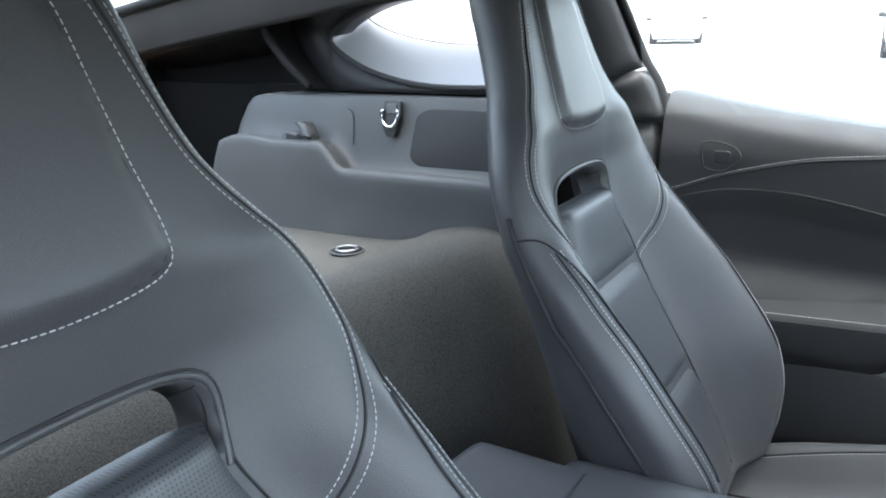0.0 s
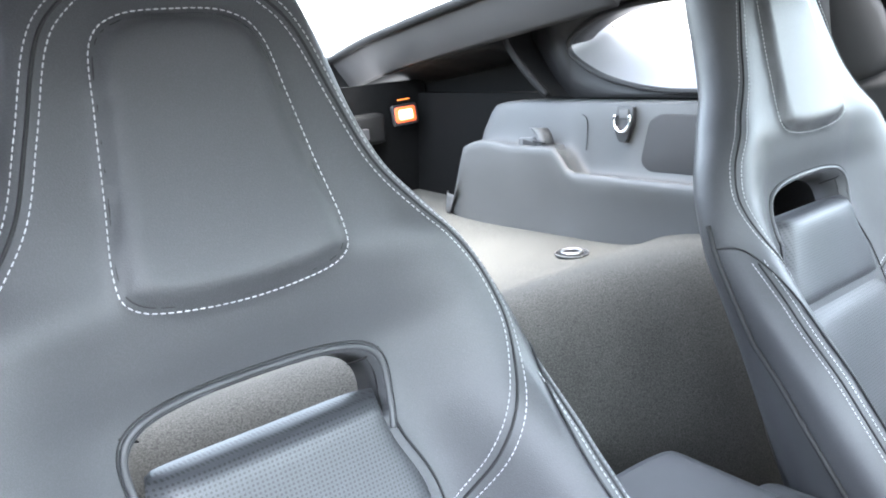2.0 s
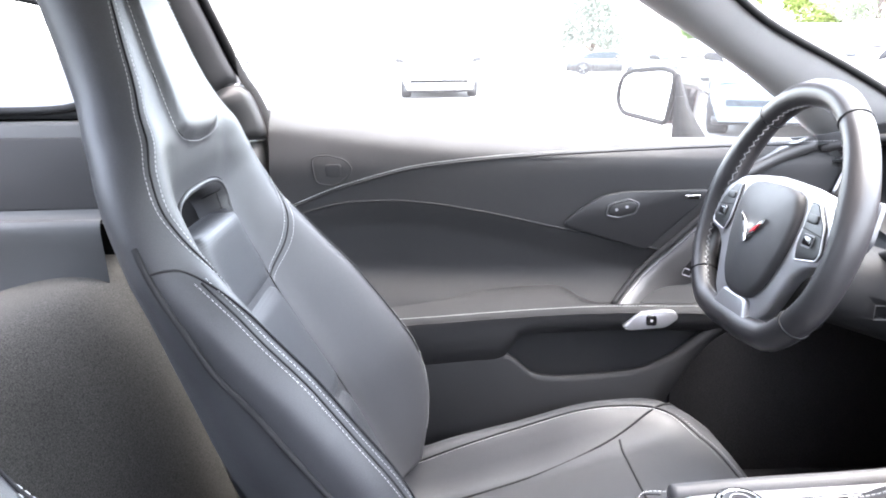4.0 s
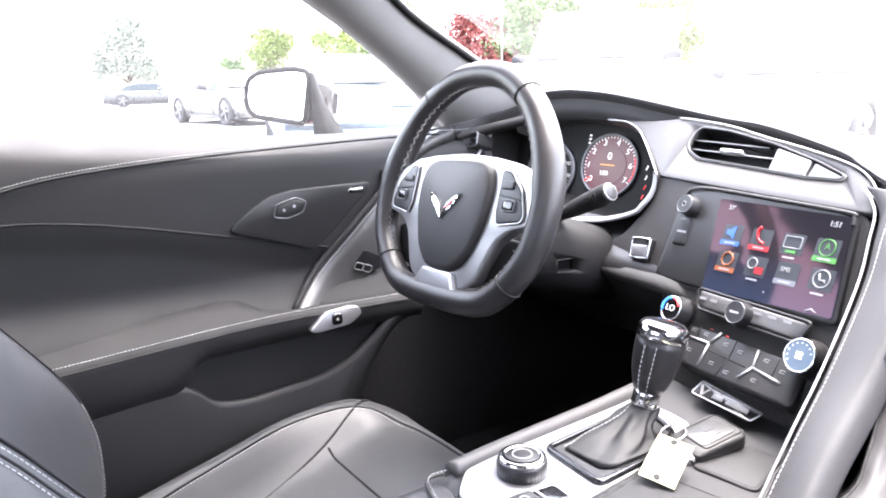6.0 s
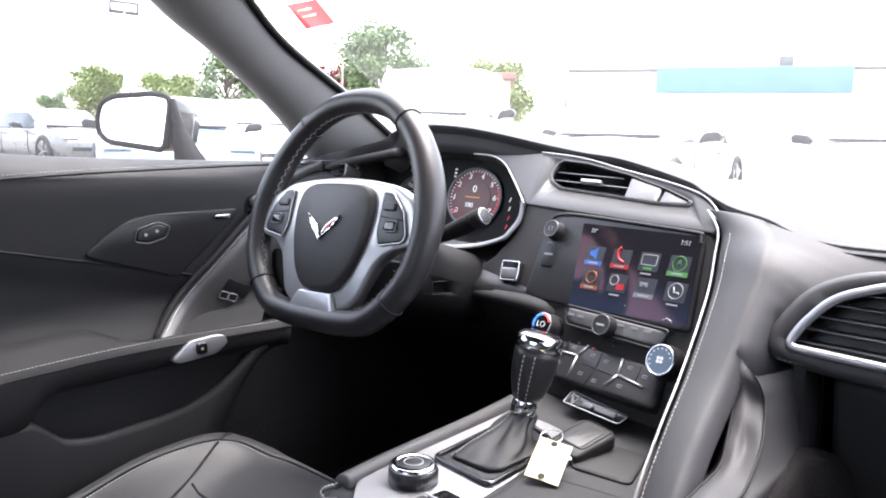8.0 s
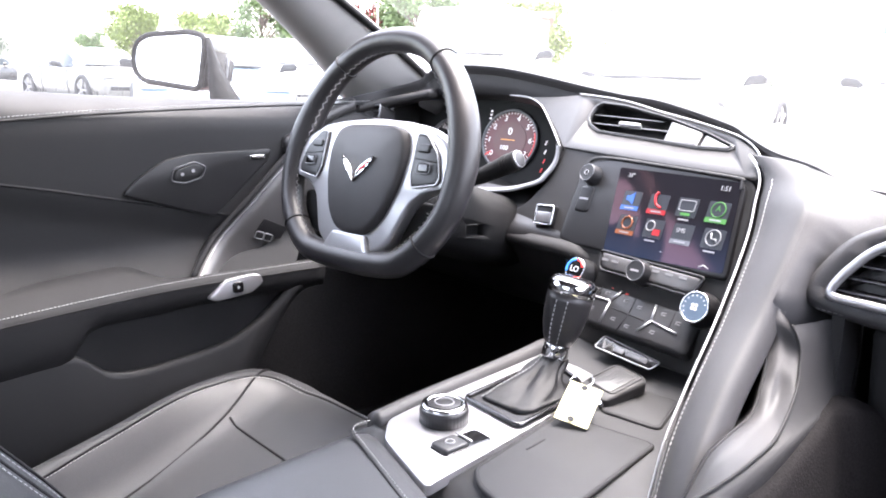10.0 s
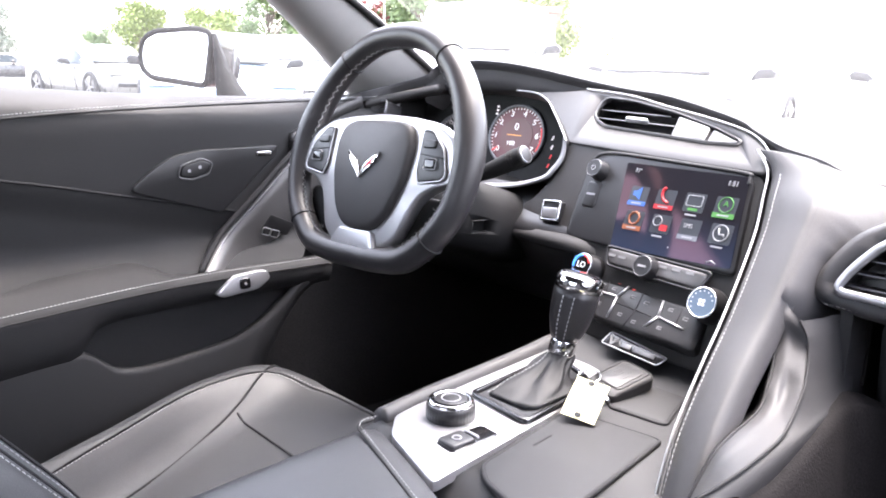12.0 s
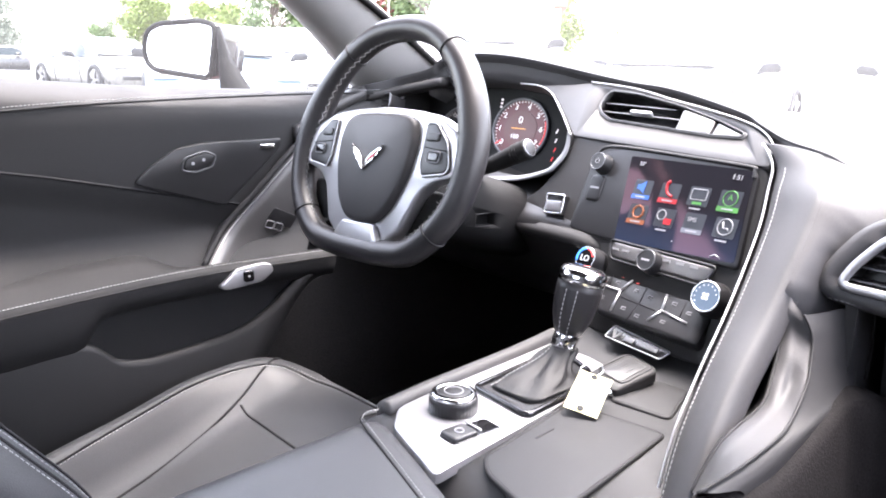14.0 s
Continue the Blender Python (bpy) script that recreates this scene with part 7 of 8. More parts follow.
    m = at((-0.588, -1.155, 0.784), (0, 1, 0), (1, 0, 0.12)) @ Matrix.Scale(0.86, 4)
    part("recess", bm_prism([(-0.026, -0.020), (-0.022, 0.036), (0.024, 0.036), (0.026, 0.0), (0.010, -0.045), (-0.012, -0.045)], 0.01, 0.002, m @ pose(0, 0, 0.006), 0.006), BLACK_PLASTIC, tk)
    part("recess_plate", bm_prism(rect(0.026, 0.022, 0.002, 0.018), 0.006, 0.002, m @ pose(0, 0, 0.010), 0.003), GREY_PLASTIC, tk)
    part("ring", bm_tube([m @ Vector((0.022 * math.cos(a), 0.004 + 0.026 * math.sin(a), 0.012)) for a in [math.pi * (0.85 + 1.3 * j / 24) for j in range(25)]], 0.0035, 8), CHROME, tk, "chrome ring")
    fr = thing("floor_ring", "bright tie-down ring in the carpeted cargo floor", "ring")
    m = at((-0.428, -1.158, 0.556), (0.35, 0.94, 0), (0, 0, 1))
    part("cup", bm_prism(disc(0.03, 28), 0.006, 0.001, m), BLACK_PLASTIC, fr)
    part("cup_rim", bm_tube([m @ Vector((p.x, p.y, 0)) for p in disc(0.031, 30)], 0.0022, 6, closed=True), GREY_PLASTIC, fr)
    part("ring", bm_tube([m @ Vector((p.x, p.y, 0.003)) for p in disc(0.019, 24)], 0.0030, 8, closed=True), BEAD, fr, "dull metal ring")
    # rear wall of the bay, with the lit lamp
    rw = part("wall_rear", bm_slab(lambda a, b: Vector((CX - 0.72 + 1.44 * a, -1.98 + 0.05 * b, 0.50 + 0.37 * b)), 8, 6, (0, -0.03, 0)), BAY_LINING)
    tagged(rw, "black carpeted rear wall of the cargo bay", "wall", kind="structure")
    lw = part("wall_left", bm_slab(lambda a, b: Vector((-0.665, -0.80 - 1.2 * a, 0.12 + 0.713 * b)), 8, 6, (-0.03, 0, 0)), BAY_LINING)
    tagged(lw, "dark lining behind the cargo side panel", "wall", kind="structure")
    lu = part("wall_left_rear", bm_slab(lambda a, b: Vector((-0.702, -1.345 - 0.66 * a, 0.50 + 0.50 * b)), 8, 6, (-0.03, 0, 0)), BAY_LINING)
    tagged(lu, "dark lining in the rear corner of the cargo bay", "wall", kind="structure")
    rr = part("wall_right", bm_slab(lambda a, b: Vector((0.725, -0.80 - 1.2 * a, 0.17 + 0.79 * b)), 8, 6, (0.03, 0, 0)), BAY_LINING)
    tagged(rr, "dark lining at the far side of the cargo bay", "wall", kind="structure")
    lp = thing("cargo_lamp", "small lit amber cargo lamp on the rear wall", "lamp")
    m = at((-0.590, -1.895, 0.784), (1, 0.3, 0), (0.25, 1, 0.1))
    part("lens", bm_prism(rect(0.060, 0.042), 0.012, 0.003, m, 0.008), glowing("amber_lens", (0.75, 0.10, 0.025), 0.45), lp, "glowing amber lens")
    part("bulb_window", bm_prism(rect(0.040, 0.026), 0.004, 0.0015, m @ pose(0, 0, 0.002), 0.006), glowing("warm_bulb", (1.0, 0.55, 0.26), 3.0), lp, "bright warm bulb")
    part("housing", bm_prism(rect(0.074, 0.056), 0.010, 0.003, m @ pose(0, 0, -0.004), 0.008), BLACK_PLASTIC, lp)
    part("top_slot", bm_box(0.036, 0.002, 0.005, 0.0006, m @ pose(0, -0.040, 0.0)), glowing("warm_slit", (1.0, 0.25, 0.04), 0.8), lp)
    st = thing("hatch_striker", "black hatch latch striker with a bright bolt on the rear wall", "latch")
    part("striker_block", bm_box(0.15, 0.05, 0.08, 0.012, pose(-0.455, -1.93, 0.755)), RUBBER, st)
    part("latch_plate", bm_box(0.06, 0.012, 0.030, 0.003, pose(-0.44, -1.903, 0.745)), SMOKE_METAL, st)
    part("bolt", bm_tube([(-0.43, -1.89, 0.75), (-0.43, -1.88, 0.75)], 0.008, 10), CHROME, st)
    # hatch frame and glass
    hf = thing("hatch", "rear hatch with a grey padded frame and raked glass", "hatch", kind="structure")
    lft = spline([(-0.42, -1.08, 1.078), (-0.44, -1.314, 1.050), (-0.46, -1.562, 1.020), (-0.49, -1.869, 0.980), (-0.52, -2.04, 0.955), (-0.55, -2.24, 0.918)], 6)

    def mir(p):
        return Vector((2 * CX - p.x, p.y, p.z))

    for sg in (1, -1):
        side = lft if sg == 1 else [mir(p) for p in lft]
        part("frame_rail", bm_loft([[p + Vector((-0.062 * sg, 0, -0.082)), p + Vector((-0.050 * sg, 0, -0.074)), p + Vector((-0.018 * sg, 0, -0.030)), p + Vector((-0.004 * sg, 0, -0.008)), p + Vector((0.004 * sg, 0, 0.004)), p + Vector((-0.10 * sg, 0, 0.0))] for p in side]), RAIL_CLOTH, hf)
        part("frame_underside", bm_loft([[p + Vector((-0.058 * sg, 0, -0.080)), p + Vector((-0.12 * sg, 0, -0.085)), p + Vector((-0.22 * sg, 0, -0.12)), p + Vector((-0.24 * sg, 0, 0.0))] for p in side[10:]]), RUBBER, hf)
        part("glass_seal", bm_tube([p + Vector((0.006 * sg, 0, 0.006)) for p in side], 0.011, 8), RUBBER, hf)
    g = part("glass_pane", bm_loft([[p + Vector((-0.02, 0, 0.012)), Vector((CX, p.y, p.z + 0.05)), mir(p) + Vector((0.02, 0, 0.012))] for p in lft], closed=False, caps=False), TINTED, hf)
    g.visible_shadow = False
    part("front_rail", bm_tube(spline([(-0.46, -1.06, 1.07), (-0.2, -1.04, 1.10), (CX, -1.04, 1.105), (0.26, -1.04, 1.10), (0.52, -1.06, 1.07)], 6), 0.03, 10, flat=0.6, up=(0, 0, 1)), HEADLINER, hf)
    part("rear_rail", bm_box(1.30, 0.10, 0.16, 0.02, pose(CX, -2.22, 0.87)), RUBBER, hf)
    # black weather strip round the hatch opening, doubled along the roof side
    ws = spline([(-0.555, -0.97, 1.046), (-0.557, -1.147, 1.042), (-0.560, -1.28, 1.031), (-0.562, -1.40, 1.014), (-0.563, -1.445, 0.985), (-0.565, -1.452, 0.950), (-0.572, -1.41, 0.891), (-0.580, -1.352, 0.835)], 6)
    part("weather_strip", bm_tube(ws, 0.0085, 8), RUBBER, hf)
    part("strip_flange", bm_loft([[p + Vector((0.004, 0, 0)), Vector((p.x - 0.05, p.y + 0.006, p.z - 0.006)), Vector((-0.675, p.y + 0.012, p.z - 0.008))] for p in ws], closed=False, caps=False), RUBBER, hf)
    part("strip_ridge", bm_tube([p + Vector((-0.018, 0.01, -0.016)) for p in ws[2:22]], 0.005, 6), SOFT_PLASTIC, hf)
    part("strip_ridge", bm_tube([p + Vector((-0.032, 0.02, -0.026)) for p in ws[2:21]], 0.004, 6), SOFT_PLASTIC, hf)
    # rear quarter: dark trim round a small window
    q = thing("quarter_panel", "dark quarter trim with a bright deep window reveal", "quarter trim", kind="structure")
    outer = rounded([(-1.35, 0.825), (-1.405, 0.89), (-1.445, 0.955), (-1.41, 1.004), (-1.28, 1.026), (-1.1, 1.045), (-0.95, 1.06), (-0.80, 1.02), (-0.80, 0.82), (-1.0, 0.825)], 0.02)
    win = spline([(-1.335, 0.933, 0), (-1.24, 0.985, 0), (-1.10, 1.005, 0), (-0.95, 0.99, 0), (-0.90, 0.92, 0), (-0.92, 0.85, 0), (-1.04, 0.838, 0), (-1.16, 0.848, 0), (-1.27, 0.880, 0)], 6, closed=True)
    reveal = [[Vector((-0.635 + 0.35 * max(0.0, p.y - 0.93), p.x, p.y)) for p in win], [Vector((-0.655, p.x * 0.99 - 0.011, p.y + 0.004)) for p in win], [Vector((-0.76, -1.06 + (p.x + 1.06) * 0.99, 0.912 + max(0.0, (p.y - 0.838) / 0.167) * 0.112)) for p in win]]
    part("window_reveal", bm_loft(reveal, caps=False), REVEAL, q)
    part("reveal_bead", bm_tube([Vector((v.x + 0.002, v.y, v.z)) for v in reveal[0]], 0.006, 8, closed=True), SOFT_PLASTIC, q)
    part("glass_edge", bm_tube([Vector((-0.764, v.y, v.z)) for v in reveal[2]], 0.0018, 6, closed=True), RUBBER, q)
    ob = part("trim", bm_loft([[Vector((-0.640 + 0.35 * max(0.0, p.y - 0.93), p.x, p.y)) for p in outer], [Vector((-0.70, p.x, p.y)) for p in outer]]), SOFT_PLASTIC, q)
    cut(ob, bm_loft([[Vector((x, p.x, p.y)) for p in win] for x in (-0.4, -0.9)]))


cargo()

# ---- outside ----
ASPHALT = material("pale_worn_concrete", (0.26, 0.255, 0.25), 0.9, grain=0.5, grain_scale=60, vary=0.25, vary_scale=0.4)
TYRE = material("tyre_rubber", (0.022, 0.022, 0.023), 0.8)
CARGLASS = material("car_glass", (0.014, 0.021, 0.024), 0.10, spec=0.3, vary=0.02)
# raked panes: the sky's reflection is put into a paler glass colour
SKYLIT_CARGLASS = material("pale_windscreen_glass", (0.13, 0.17, 0.18), 0.10, vary=0.05)
g = part("ground", bm_grid(lambda a, b: Vector((-900 + 1800 * a, -900 + 1800 * b, 0)), 24, 24), ASPHALT)
tagged(g, "pale worn concrete of the car park", "ground", kind="structure")


def parked_car(label, paint, o, turn, L=4.5, W=1.85, H=1.25, kind="coupe"):
    car = thing("parked_car", label, "car", "parked cars")
    if kind == "coupe":
        top = curve1((-L / 2, -L * 0.42, -L * 0.10, L * 0.05, L * 0.22, L * 0.42, L / 2), (0.70, 0.86, H, H, 0.86, 0.72, 0.55))
        belt = 0.80
    elif kind == "suv":
        top = curve1((-L / 2, -L * 0.46, -L * 0.40, L * 0.08, L * 0.22, L * 0.45, L / 2), (0.9, H * 0.62, H, H, H * 0.66, H * 0.60, 0.7))
        belt = H * 0.62
    else:
        top = curve1((-L / 2, -L * 0.48, -L * 0.16, -L * 0.12, L * 0.08, L * 0.18, L * 0.46, L / 2), (1.0, H * 0.60, H * 0.60, H, H, H * 0.63, H * 0.58, 0.7))
        belt = H * 0.60
    rows = []
    for i in range(41):
        x = -L / 2 + L * i / 40
        z = top(x)
        e = 1 - 0.12 * abs(2 * x / L) ** 6
        zb = min(z, belt)
        w = W / 2 * e
        rows.append([(x, -w * 0.92, 0.20), (x, -w, 0.45), (x, -w * 0.98, zb - 0.03), (x, -w * 0.90, zb), (x, -w * 0.72, z - 0.02 if z > zb + 0.03 else zb + 0.005), (x, 0, z + 0.01), (x, w * 0.72, z - 0.02 if z > zb + 0.03 else zb + 0.005), (x, w * 0.90, zb), (x, w * 0.98, zb - 0.03), (x, w, 0.45), (x, w * 0.92, 0.20)])
    part("body", bm_loft(rows), paint, car)
    for sg in (-1, 1):
        gl = []
        for i in range(3, 38):
            x = -L / 2 + L * i / 40
            z = top(x)
            if z > belt + 0.10:
                w = W / 2
                gl.append([(x, sg * (w * 0.895 + 0.004), belt + 0.03), (x, sg * (w * 0.75 + 0.008), max(belt + 0.05, z - 0.08))])
        if len(gl) > 2:
            part("side_window", bm_loft(gl, closed=False, caps=False), CARGLASS, car)
    ends = {"coupe": ((0.06, 0.21), (-0.36, -0.12)), "suv": ((0.09, 0.21), (-0.455, -0.405)), "truck": ((0.09, 0.175), (-0.155, -0.123))}[kind]
    for name, (xa, xb) in zip(("windscreen", "rear_window"), ends):
        ws = []
        for i in range(7):
            x = L * (xa + (xb - xa) * i / 6)
            z = top(x)
            ws.append([(x, W / 2 * 0.68 * q, z + 0.032 - 0.030 * abs(q)) for q in (-1, -0.5, 0, 0.5, 1)])
        part(name, bm_loft(ws, closed=False, caps=False), SKYLIT_CARGLASS, car)
    part("sill", bm_box(L * 0.86, W * 0.93, 0.10, 0.03, pose(0, 0, 0.19)), BLACK_PLASTIC, car)
    for sx in (-0.30, 0.31):
        for sg in (-1, 1):
            r = 0.34 if kind == "coupe" else 0.38
            m = at((L * sx, sg * (W / 2 - 0.10), r), (1, 0, 0), (0, sg, 0))
            wl = part("wheel", bm_loft([[m @ Vector((p.x * q, p.y * q, d)) for p in disc(r, 28)] for q, d in ((0.92, -0.12), (1, -0.09), (1, 0.09), (0.93, 0.115), (0.72, 0.115), (0.70, 0.07))]), TYRE, car)
            for k in range(5):
                a = 2 * math.pi * k / 5
                part("wheel_spoke", bm_box(r * 0.66, 0.05, 0.03, 0.01, m @ pose(0.33 * r * math.cos(a), 0.33 * r * math.sin(a), 0.095, 0, 0, math.degrees(a))), SMOKE_METAL, wl)
    for sg in (-1, 1):
        part("headlight", bm_box(0.12, 0.32, 0.10, 0.03, pose(L / 2 - 0.10, sg * W * 0.36, belt * 0.82)), CHROME, car)
        part("taillight", bm_box(0.08, 0.30, 0.10, 0.03, pose(-L / 2 + 0.04, sg * W * 0.36, belt * 0.88)), RED_PAINT, car)
        m = at((L * 0.10, sg * W / 2, belt + 0.08), (0, sg, 0), (1, 0, 0))
        up = 1 if m.col[1].z > 0 else -1
        part("door_mirror", bm_prism([(-0.06, -0.075 * up), (0.02, -0.05 * up), (0.18, -0.035 * up), (0.20, 0.03 * up), (0.15, 0.075 * up), (0.01, 0.055 * up), (-0.03, 0.0)], 0.13, 0.02, m, 0.02), BLACK_PLASTIC, car)
        part("door_handle", bm_box(0.16, 0.03, 0.03, 0.008, pose(-L * 0.09, sg * W * 0.49, belt - 0.10)), BLACK_PLASTIC, car)
        for xs in (L * 0.16, -L * 0.13):
            part("door_gap", bm_tube([(xs, sg * W * 0.462, belt - 0.01), (xs, sg * W * 0.494, belt - 0.06), (xs, sg * W * 0.502, 0.45), (xs - 0.05, sg * W * 0.47, 0.25)], 0.008, 5), SEAM, car)
    xw = ends[0][1] * L
    part("cowl", bm_box(0.07, W * 0.64, 0.03, 0.008, pose(xw + 0.02, 0, top(xw) + 0.012)), BLACK_PLASTIC, car)
    part("bumper", bm_box(0.10, W * 0.8, 0.16, 0.04, pose(L / 2 - 0.05, 0, 0.40)), BLACK_PLASTIC, car)
    car.matrix_basis = pose(*o, 0, 0, turn)
    return car


WHITE_PAINT = material("white_car_paint", (0.75, 0.75, 0.75), 0.15, coat=0.6, vary=0.03)
GREY_PAINT = material("silver_grey_car_paint", (0.105, 0.105, 0.10), 0.3, coat=0.3, vary=0.04)
DARK_PAINT = material("dark_car_paint", (0.03, 0.031, 0.033), 0.3, coat=0.3, vary=0.04)
BLUE_PAINT = material("pale_blue_car_paint", (0.16, 0.22, 0.28), 0.25, coat=0.4, vary=0.04)
parked_car("low silver grey sports coupe parked on the concrete", GREY_PAINT, (-18.4, 6.0, 0), 6)
parked_car("low dark grey sports coupe parked beside the silver one", DARK_PAINT, (-40.3, 9.3, 0), 76)
parked_car("white hatchback parked behind the pale blue car", WHITE_PAINT, (-14.0, 8.5, 0), -20, 4.2, 1.8, 1.5, "suv")
parked_car("pale blue low car parked close to the door mirror", BLUE_PAINT, (-9.4, 4.4, 0), -25)
parked_car("white pickup truck parked across the lane ahead", WHITE_PAINT, (-7.4, 7.6, 0), -64, 5.4, 2.0, 1.78, "truck")
parked_car("white utility vehicle parked across the lane ahead", WHITE_PAINT, (-7.6, 13.2, 0), -70, 4.7, 1.9, 1.68, "suv")
parked_car("low white car parked at the end of the row ahead", WHITE_PAINT, (-4.4, 8.0, 0), -80, 4.5, 1.85, 1.38)
parked_car("low white car parked at the end of the row ahead", WHITE_PAINT, (-1.7, 9.2, 0), -86, 4.5, 1.85, 1.38)
parked_car("dark grey saloon parked far down the lot", DARK_PAINT, (-41.4, 14.3, 0), 70, 4.6, 1.85, 1.4)
parked_car("white sports car parked beyond the driver's window", WHITE_PAINT, (-20.0, -0.1, 0), 0)
parked_car("pale sports car parked far beyond the driver's window", WHITE_PAINT, (-30.0, -8.5, 0), 15)

LEAF = material("green_leaves", (0.085, 0.13, 0.05), 0.6, vary=0.4, vary_scale=2)
PALE_LEAF = material("yellow_green_leaves", (0.12, 0.16, 0.035), 0.6, vary=0.4, vary_scale=2)
SILVER_LEAF = material("grey_green_needles", (0.15, 0.17, 0.14), 0.7, vary=0.4, vary_scale=2)
RED_LEAF = material("dark_red_leaves", (0.14, 0.035, 0.03), 0.6, vary=0.4, vary_scale=2)
BARK = material("tree_bark", (0.12, 0.09, 0.07), 0.9, grain=0.6, grain_scale=40, vary=0.3)


def tree(label, mat, o, height, width, seed):
    rnd = random.Random(seed)
    t = thing("tree", label, "tree", "trees round the car park")
    top = Vector((rnd.uniform(-0.3, 0.3), rnd.uniform(-0.3, 0.3), height * 0.8))
    trunk = [bm_tube([Vector((0, 0, -0.1)), top * 0.4, top * 0.75, top], [height * 0.03, height * 0.022, height * 0.013, height * 0.005], 8)]
    clumps = []
    for k in range(34):
        a, h = rnd.uniform(0, 6.283), rnd.uniform(0.20, 0.86)
        r = width / 2 * (1 - ((h - 0.45) / 0.62) ** 2) * rnd.uniform(0.5, 1.0)
        tip = Vector((r * math.cos(a), r * math.sin(a), height * (h + 0.1)))
        st = top * (h * 0.9)
        trunk.append(bm_tube([st, st.lerp(tip, 0.5) + Vector((0, 0, 0.1)), tip], [height * 0.009, height * 0.006, height * 0.002], 5))
        clumps.append(tip)
    part("trunk", joined(*trunk), BARK, t)
    verts, faces = [], []
    for c in clumps + [top + Vector((0, 0, height * 0.1))]:
        for q in range(210):
            d = Vector((rnd.gauss(0, 1), rnd.gauss(0, 1), rnd.gauss(0, 0.8))) * width * 0.085
            p = c + d
            x = Vector((rnd.gauss(0, 1), rnd.gauss(0, 1), rnd.gauss(0, 1))).normalized()
            y = x.orthogonal().normalized()
            s = width * rnd.uniform(0.016, 0.036)
            k = len(verts)
            verts += [p - x * s, p + y * s * 0.5, p + x * s, p - y * s * 0.5]
            faces.append((k, k + 1, k + 2, k + 3))
    part("crown", mesh_from(verts, faces, False), mat, t)
    t.location = o
    return t


tree("tall green tree at the edge of the car park", LEAF, (-27.9, 24.7, 0), 6.3, 4.3, 1)
tree("dark red leaved tree beside the green one", RED_LEAF, (-31.4, 23.8, 0), 4.1, 4.4, 2)
tree("yellow-green tree far behind the parked cars", PALE_LEAF, (-42.2, 16.8, 0), 4.1, 3.4, 3)
tree("green tree behind the parked cars", LEAF, (-35.6, 20.9, 0), 5.2, 3.6, 4)
tree("yellow-green tree behind the parked cars", PALE_LEAF, (-37.3, 18.4, 0), 3.6, 3.4, 5)
tree("grey-green conifer far behind the parked cars", SILVER_LEAF, (-50.0, 10.4, 0), 5.2, 4.2, 11)
tree("small green tree far down the lot", LEAF, (-41.1, 14.0, 0), 2.7, 1.6, 6)
tree("low pale tree behind the blue building", PALE_LEAF, (-7.6, 40.6, 0), 5.4, 3.6, 7)
tree("low pale tree far ahead beyond the parked cars", PALE_LEAF, (-34.7, 41.7, 0), 6.0, 5.5, 8)
tree("low pale tree far ahead beyond the parked cars", PALE_LEAF, (-31.8, 50.0, 0), 4.9, 5.0, 9)


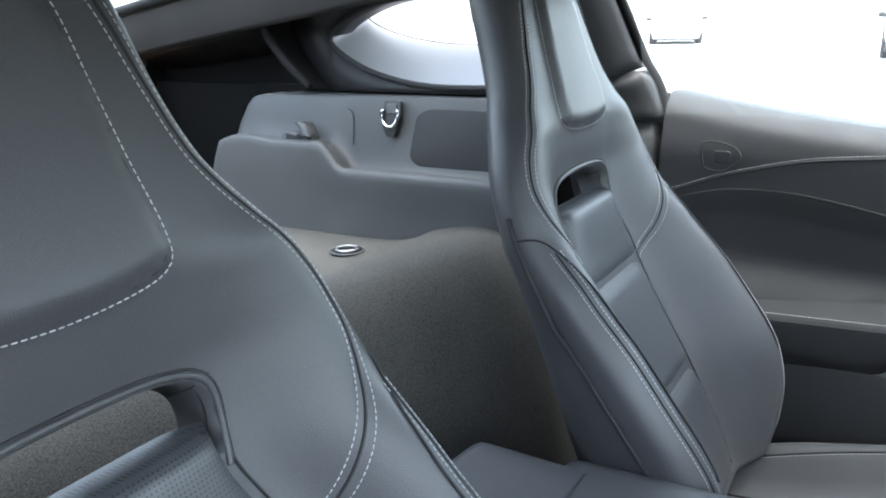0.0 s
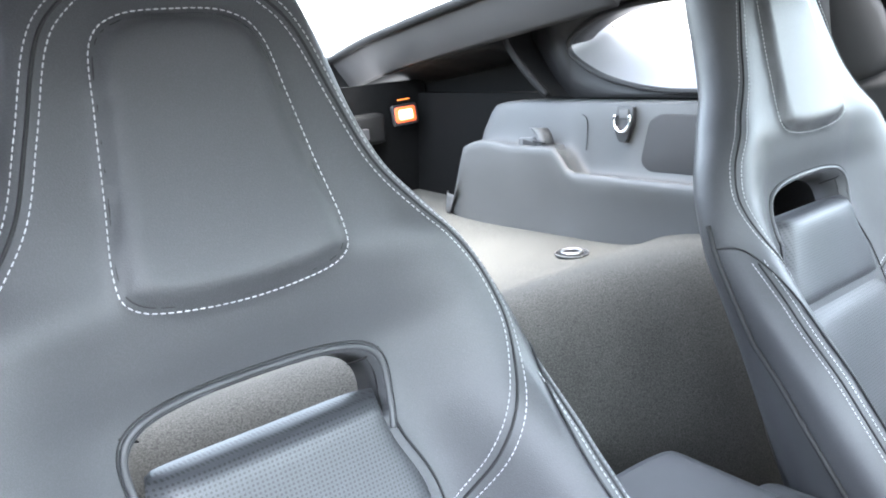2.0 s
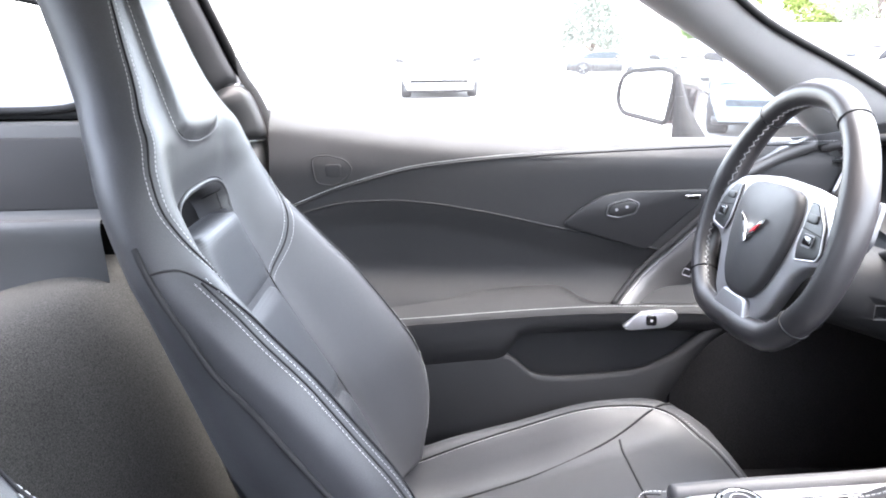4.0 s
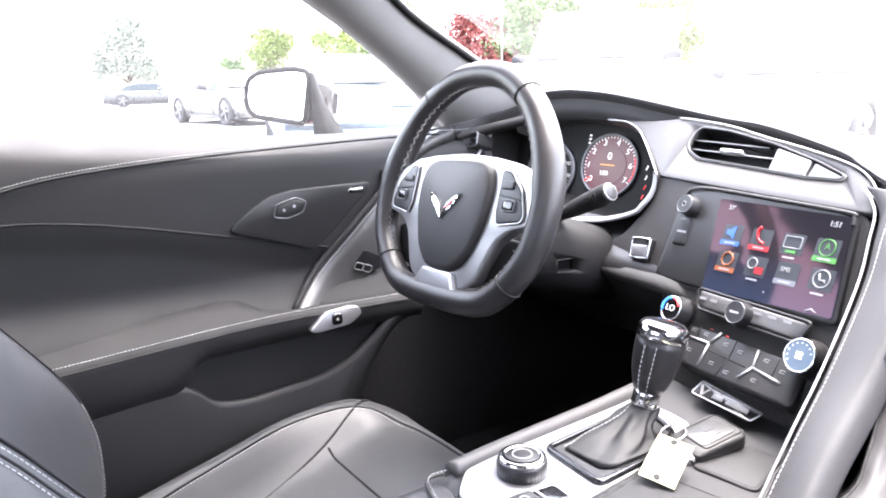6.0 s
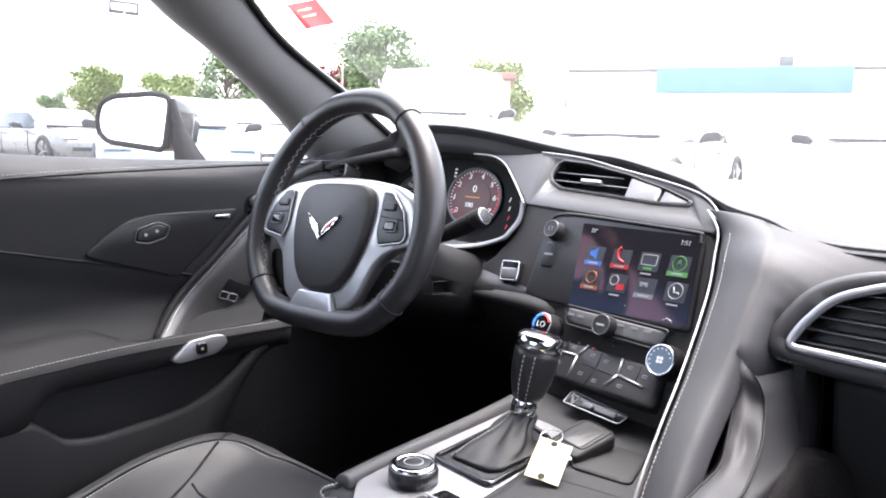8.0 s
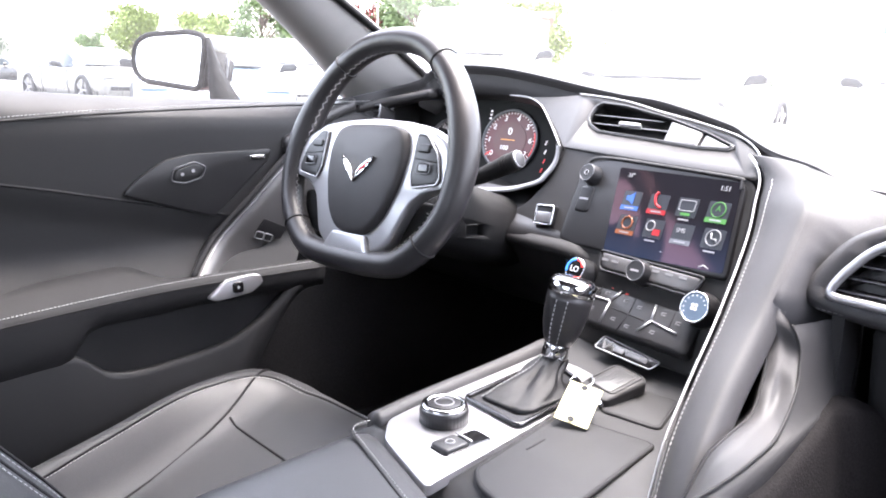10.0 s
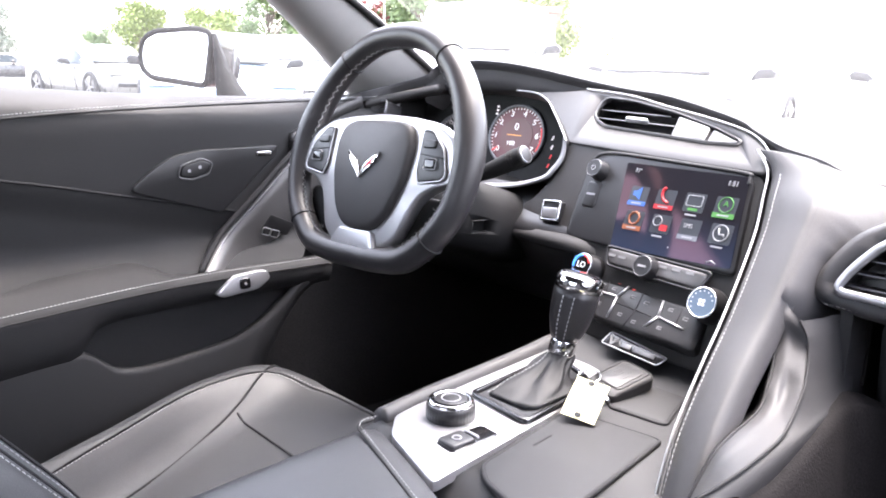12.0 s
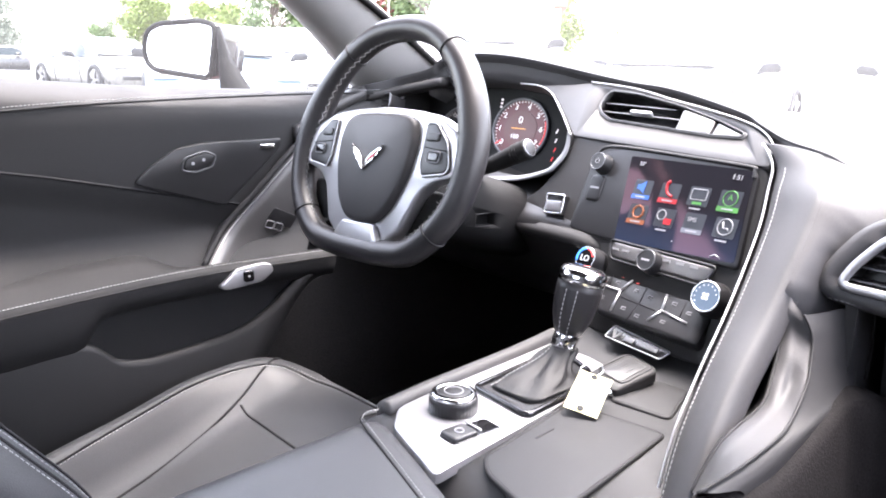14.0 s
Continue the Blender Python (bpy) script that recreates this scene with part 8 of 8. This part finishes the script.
def roadside():
    fl = thing("banner", "red banner stretched from a tall thin pole", "flag")
    part("pole", bm_tube([(-24.98, 17.16, 0), (-25.03, 17.11, 5.85)], 0.025, 8), WHITE_PAINT, fl)
    part("cloth", bm_slab(lambda a, b: Vector((-25.03, 17.11, 5.78)) + a * Vector((0.66, 0.92, 0.30)) + b * Vector((0.44, 0.61, -0.88)) + Vector((0.03, -0.03, 0)) * math.sin(6 * a), 8, 4, (0, 0.02, 0)), material("red_cloth", (0.45, 0.03, 0.03), 0.8), fl)
    for b in (0.3, 0.55):
        p, q = Vector((-25.03, 17.09, 5.78)) + 0.2 * Vector((0.66, 0.92, 0.30)) + b * Vector((0.44, 0.61, -0.88)), Vector((-25.03, 17.09, 5.78)) + 0.65 * Vector((0.66, 0.92, 0.30)) + b * Vector((0.44, 0.61, -0.88))
        part("print_bar", bm_tube([p, q], 0.04, 6), YELLOW_PAPER, fl)
    pl_ = thing("flag_pole", "thin pale metal pole in the car park", "pole")
    part("pole", bm_tube([(-26.85, 21.36, 0), (-26.85, 21.36, 3.7)], [0.05, 0.04], 8), GREY_PAINT, pl_)
    part("pole_base", bm_tube([(-26.85, 21.36, 0), (-26.85, 21.36, 0.25)], [0.2, 0.16], 10), GREY_PAINT, pl_)
    sg = thing("road_sign", "grey framed sign on a tall pole", "sign")
    part("board", bm_box(1.0, 0.16, 0.46, 0.03, pose(-27.0, 11.58, 5.13, 0, 3, 66)), DARK_PAINT, sg)
    part("board_face", bm_box(0.84, 0.18, 0.24, 0.02, pose(-27.0, 11.58, 5.13, 0, 3, 66)), WHITE_PAINT, sg)
    part("pole", bm_tube([(-27.0, 11.58, 0), (-27.0, 11.58, 4.95)], 0.09, 10), WHITE_PAINT, sg)
    bl = thing("showroom", "white showroom building with a bright blue fascia band", "building")
    blue = material("blue_fascia", (0.10, 0.20, 0.35), 0.5, vary=0.08, vary_scale=1)
    wall = material("white_render", (0.7, 0.7, 0.7), 0.8, vary=0.06, vary_scale=1)
    m = pose(-18.1, 45.5, 0, 0, 0, 22)
    part("wall", bm_box(22, 12, 5.2, 0.05, m @ pose(0, 6, 2.6)), wall, bl)
    part("fascia", bm_box(10.9, 0.3, 1.55, 0.03, m @ pose(0, -0.16, 4.65)), blue, bl, "bright blue fascia band")
    part("roof_edge", bm_box(22.2, 12.2, 0.2, 0.03, m @ pose(0, 6, 5.3)), GREY_PAINT, bl)
    part("roof_unit", bm_box(0.8, 0.8, 0.7, 0.03, m @ pose(1.9, 0.8, 5.75)), GREY_PAINT, bl)
    b2 = thing("low_building", "low brown building behind the trees", "building")
    part("wall", bm_box(7, 6, 4.0, 0.05, pose(-30.5, 32.3, 2.0, 0, 0, 40)), material("tan_wall", (0.4, 0.33, 0.27), 0.8), b2)
    part("roof", bm_box(7.6, 6.6, 0.35, 0.05, pose(-30.5, 32.3, 4.2, 0, 0, 40)), material("brown_roof", (0.22, 0.12, 0.09), 0.8), b2)


roadside()
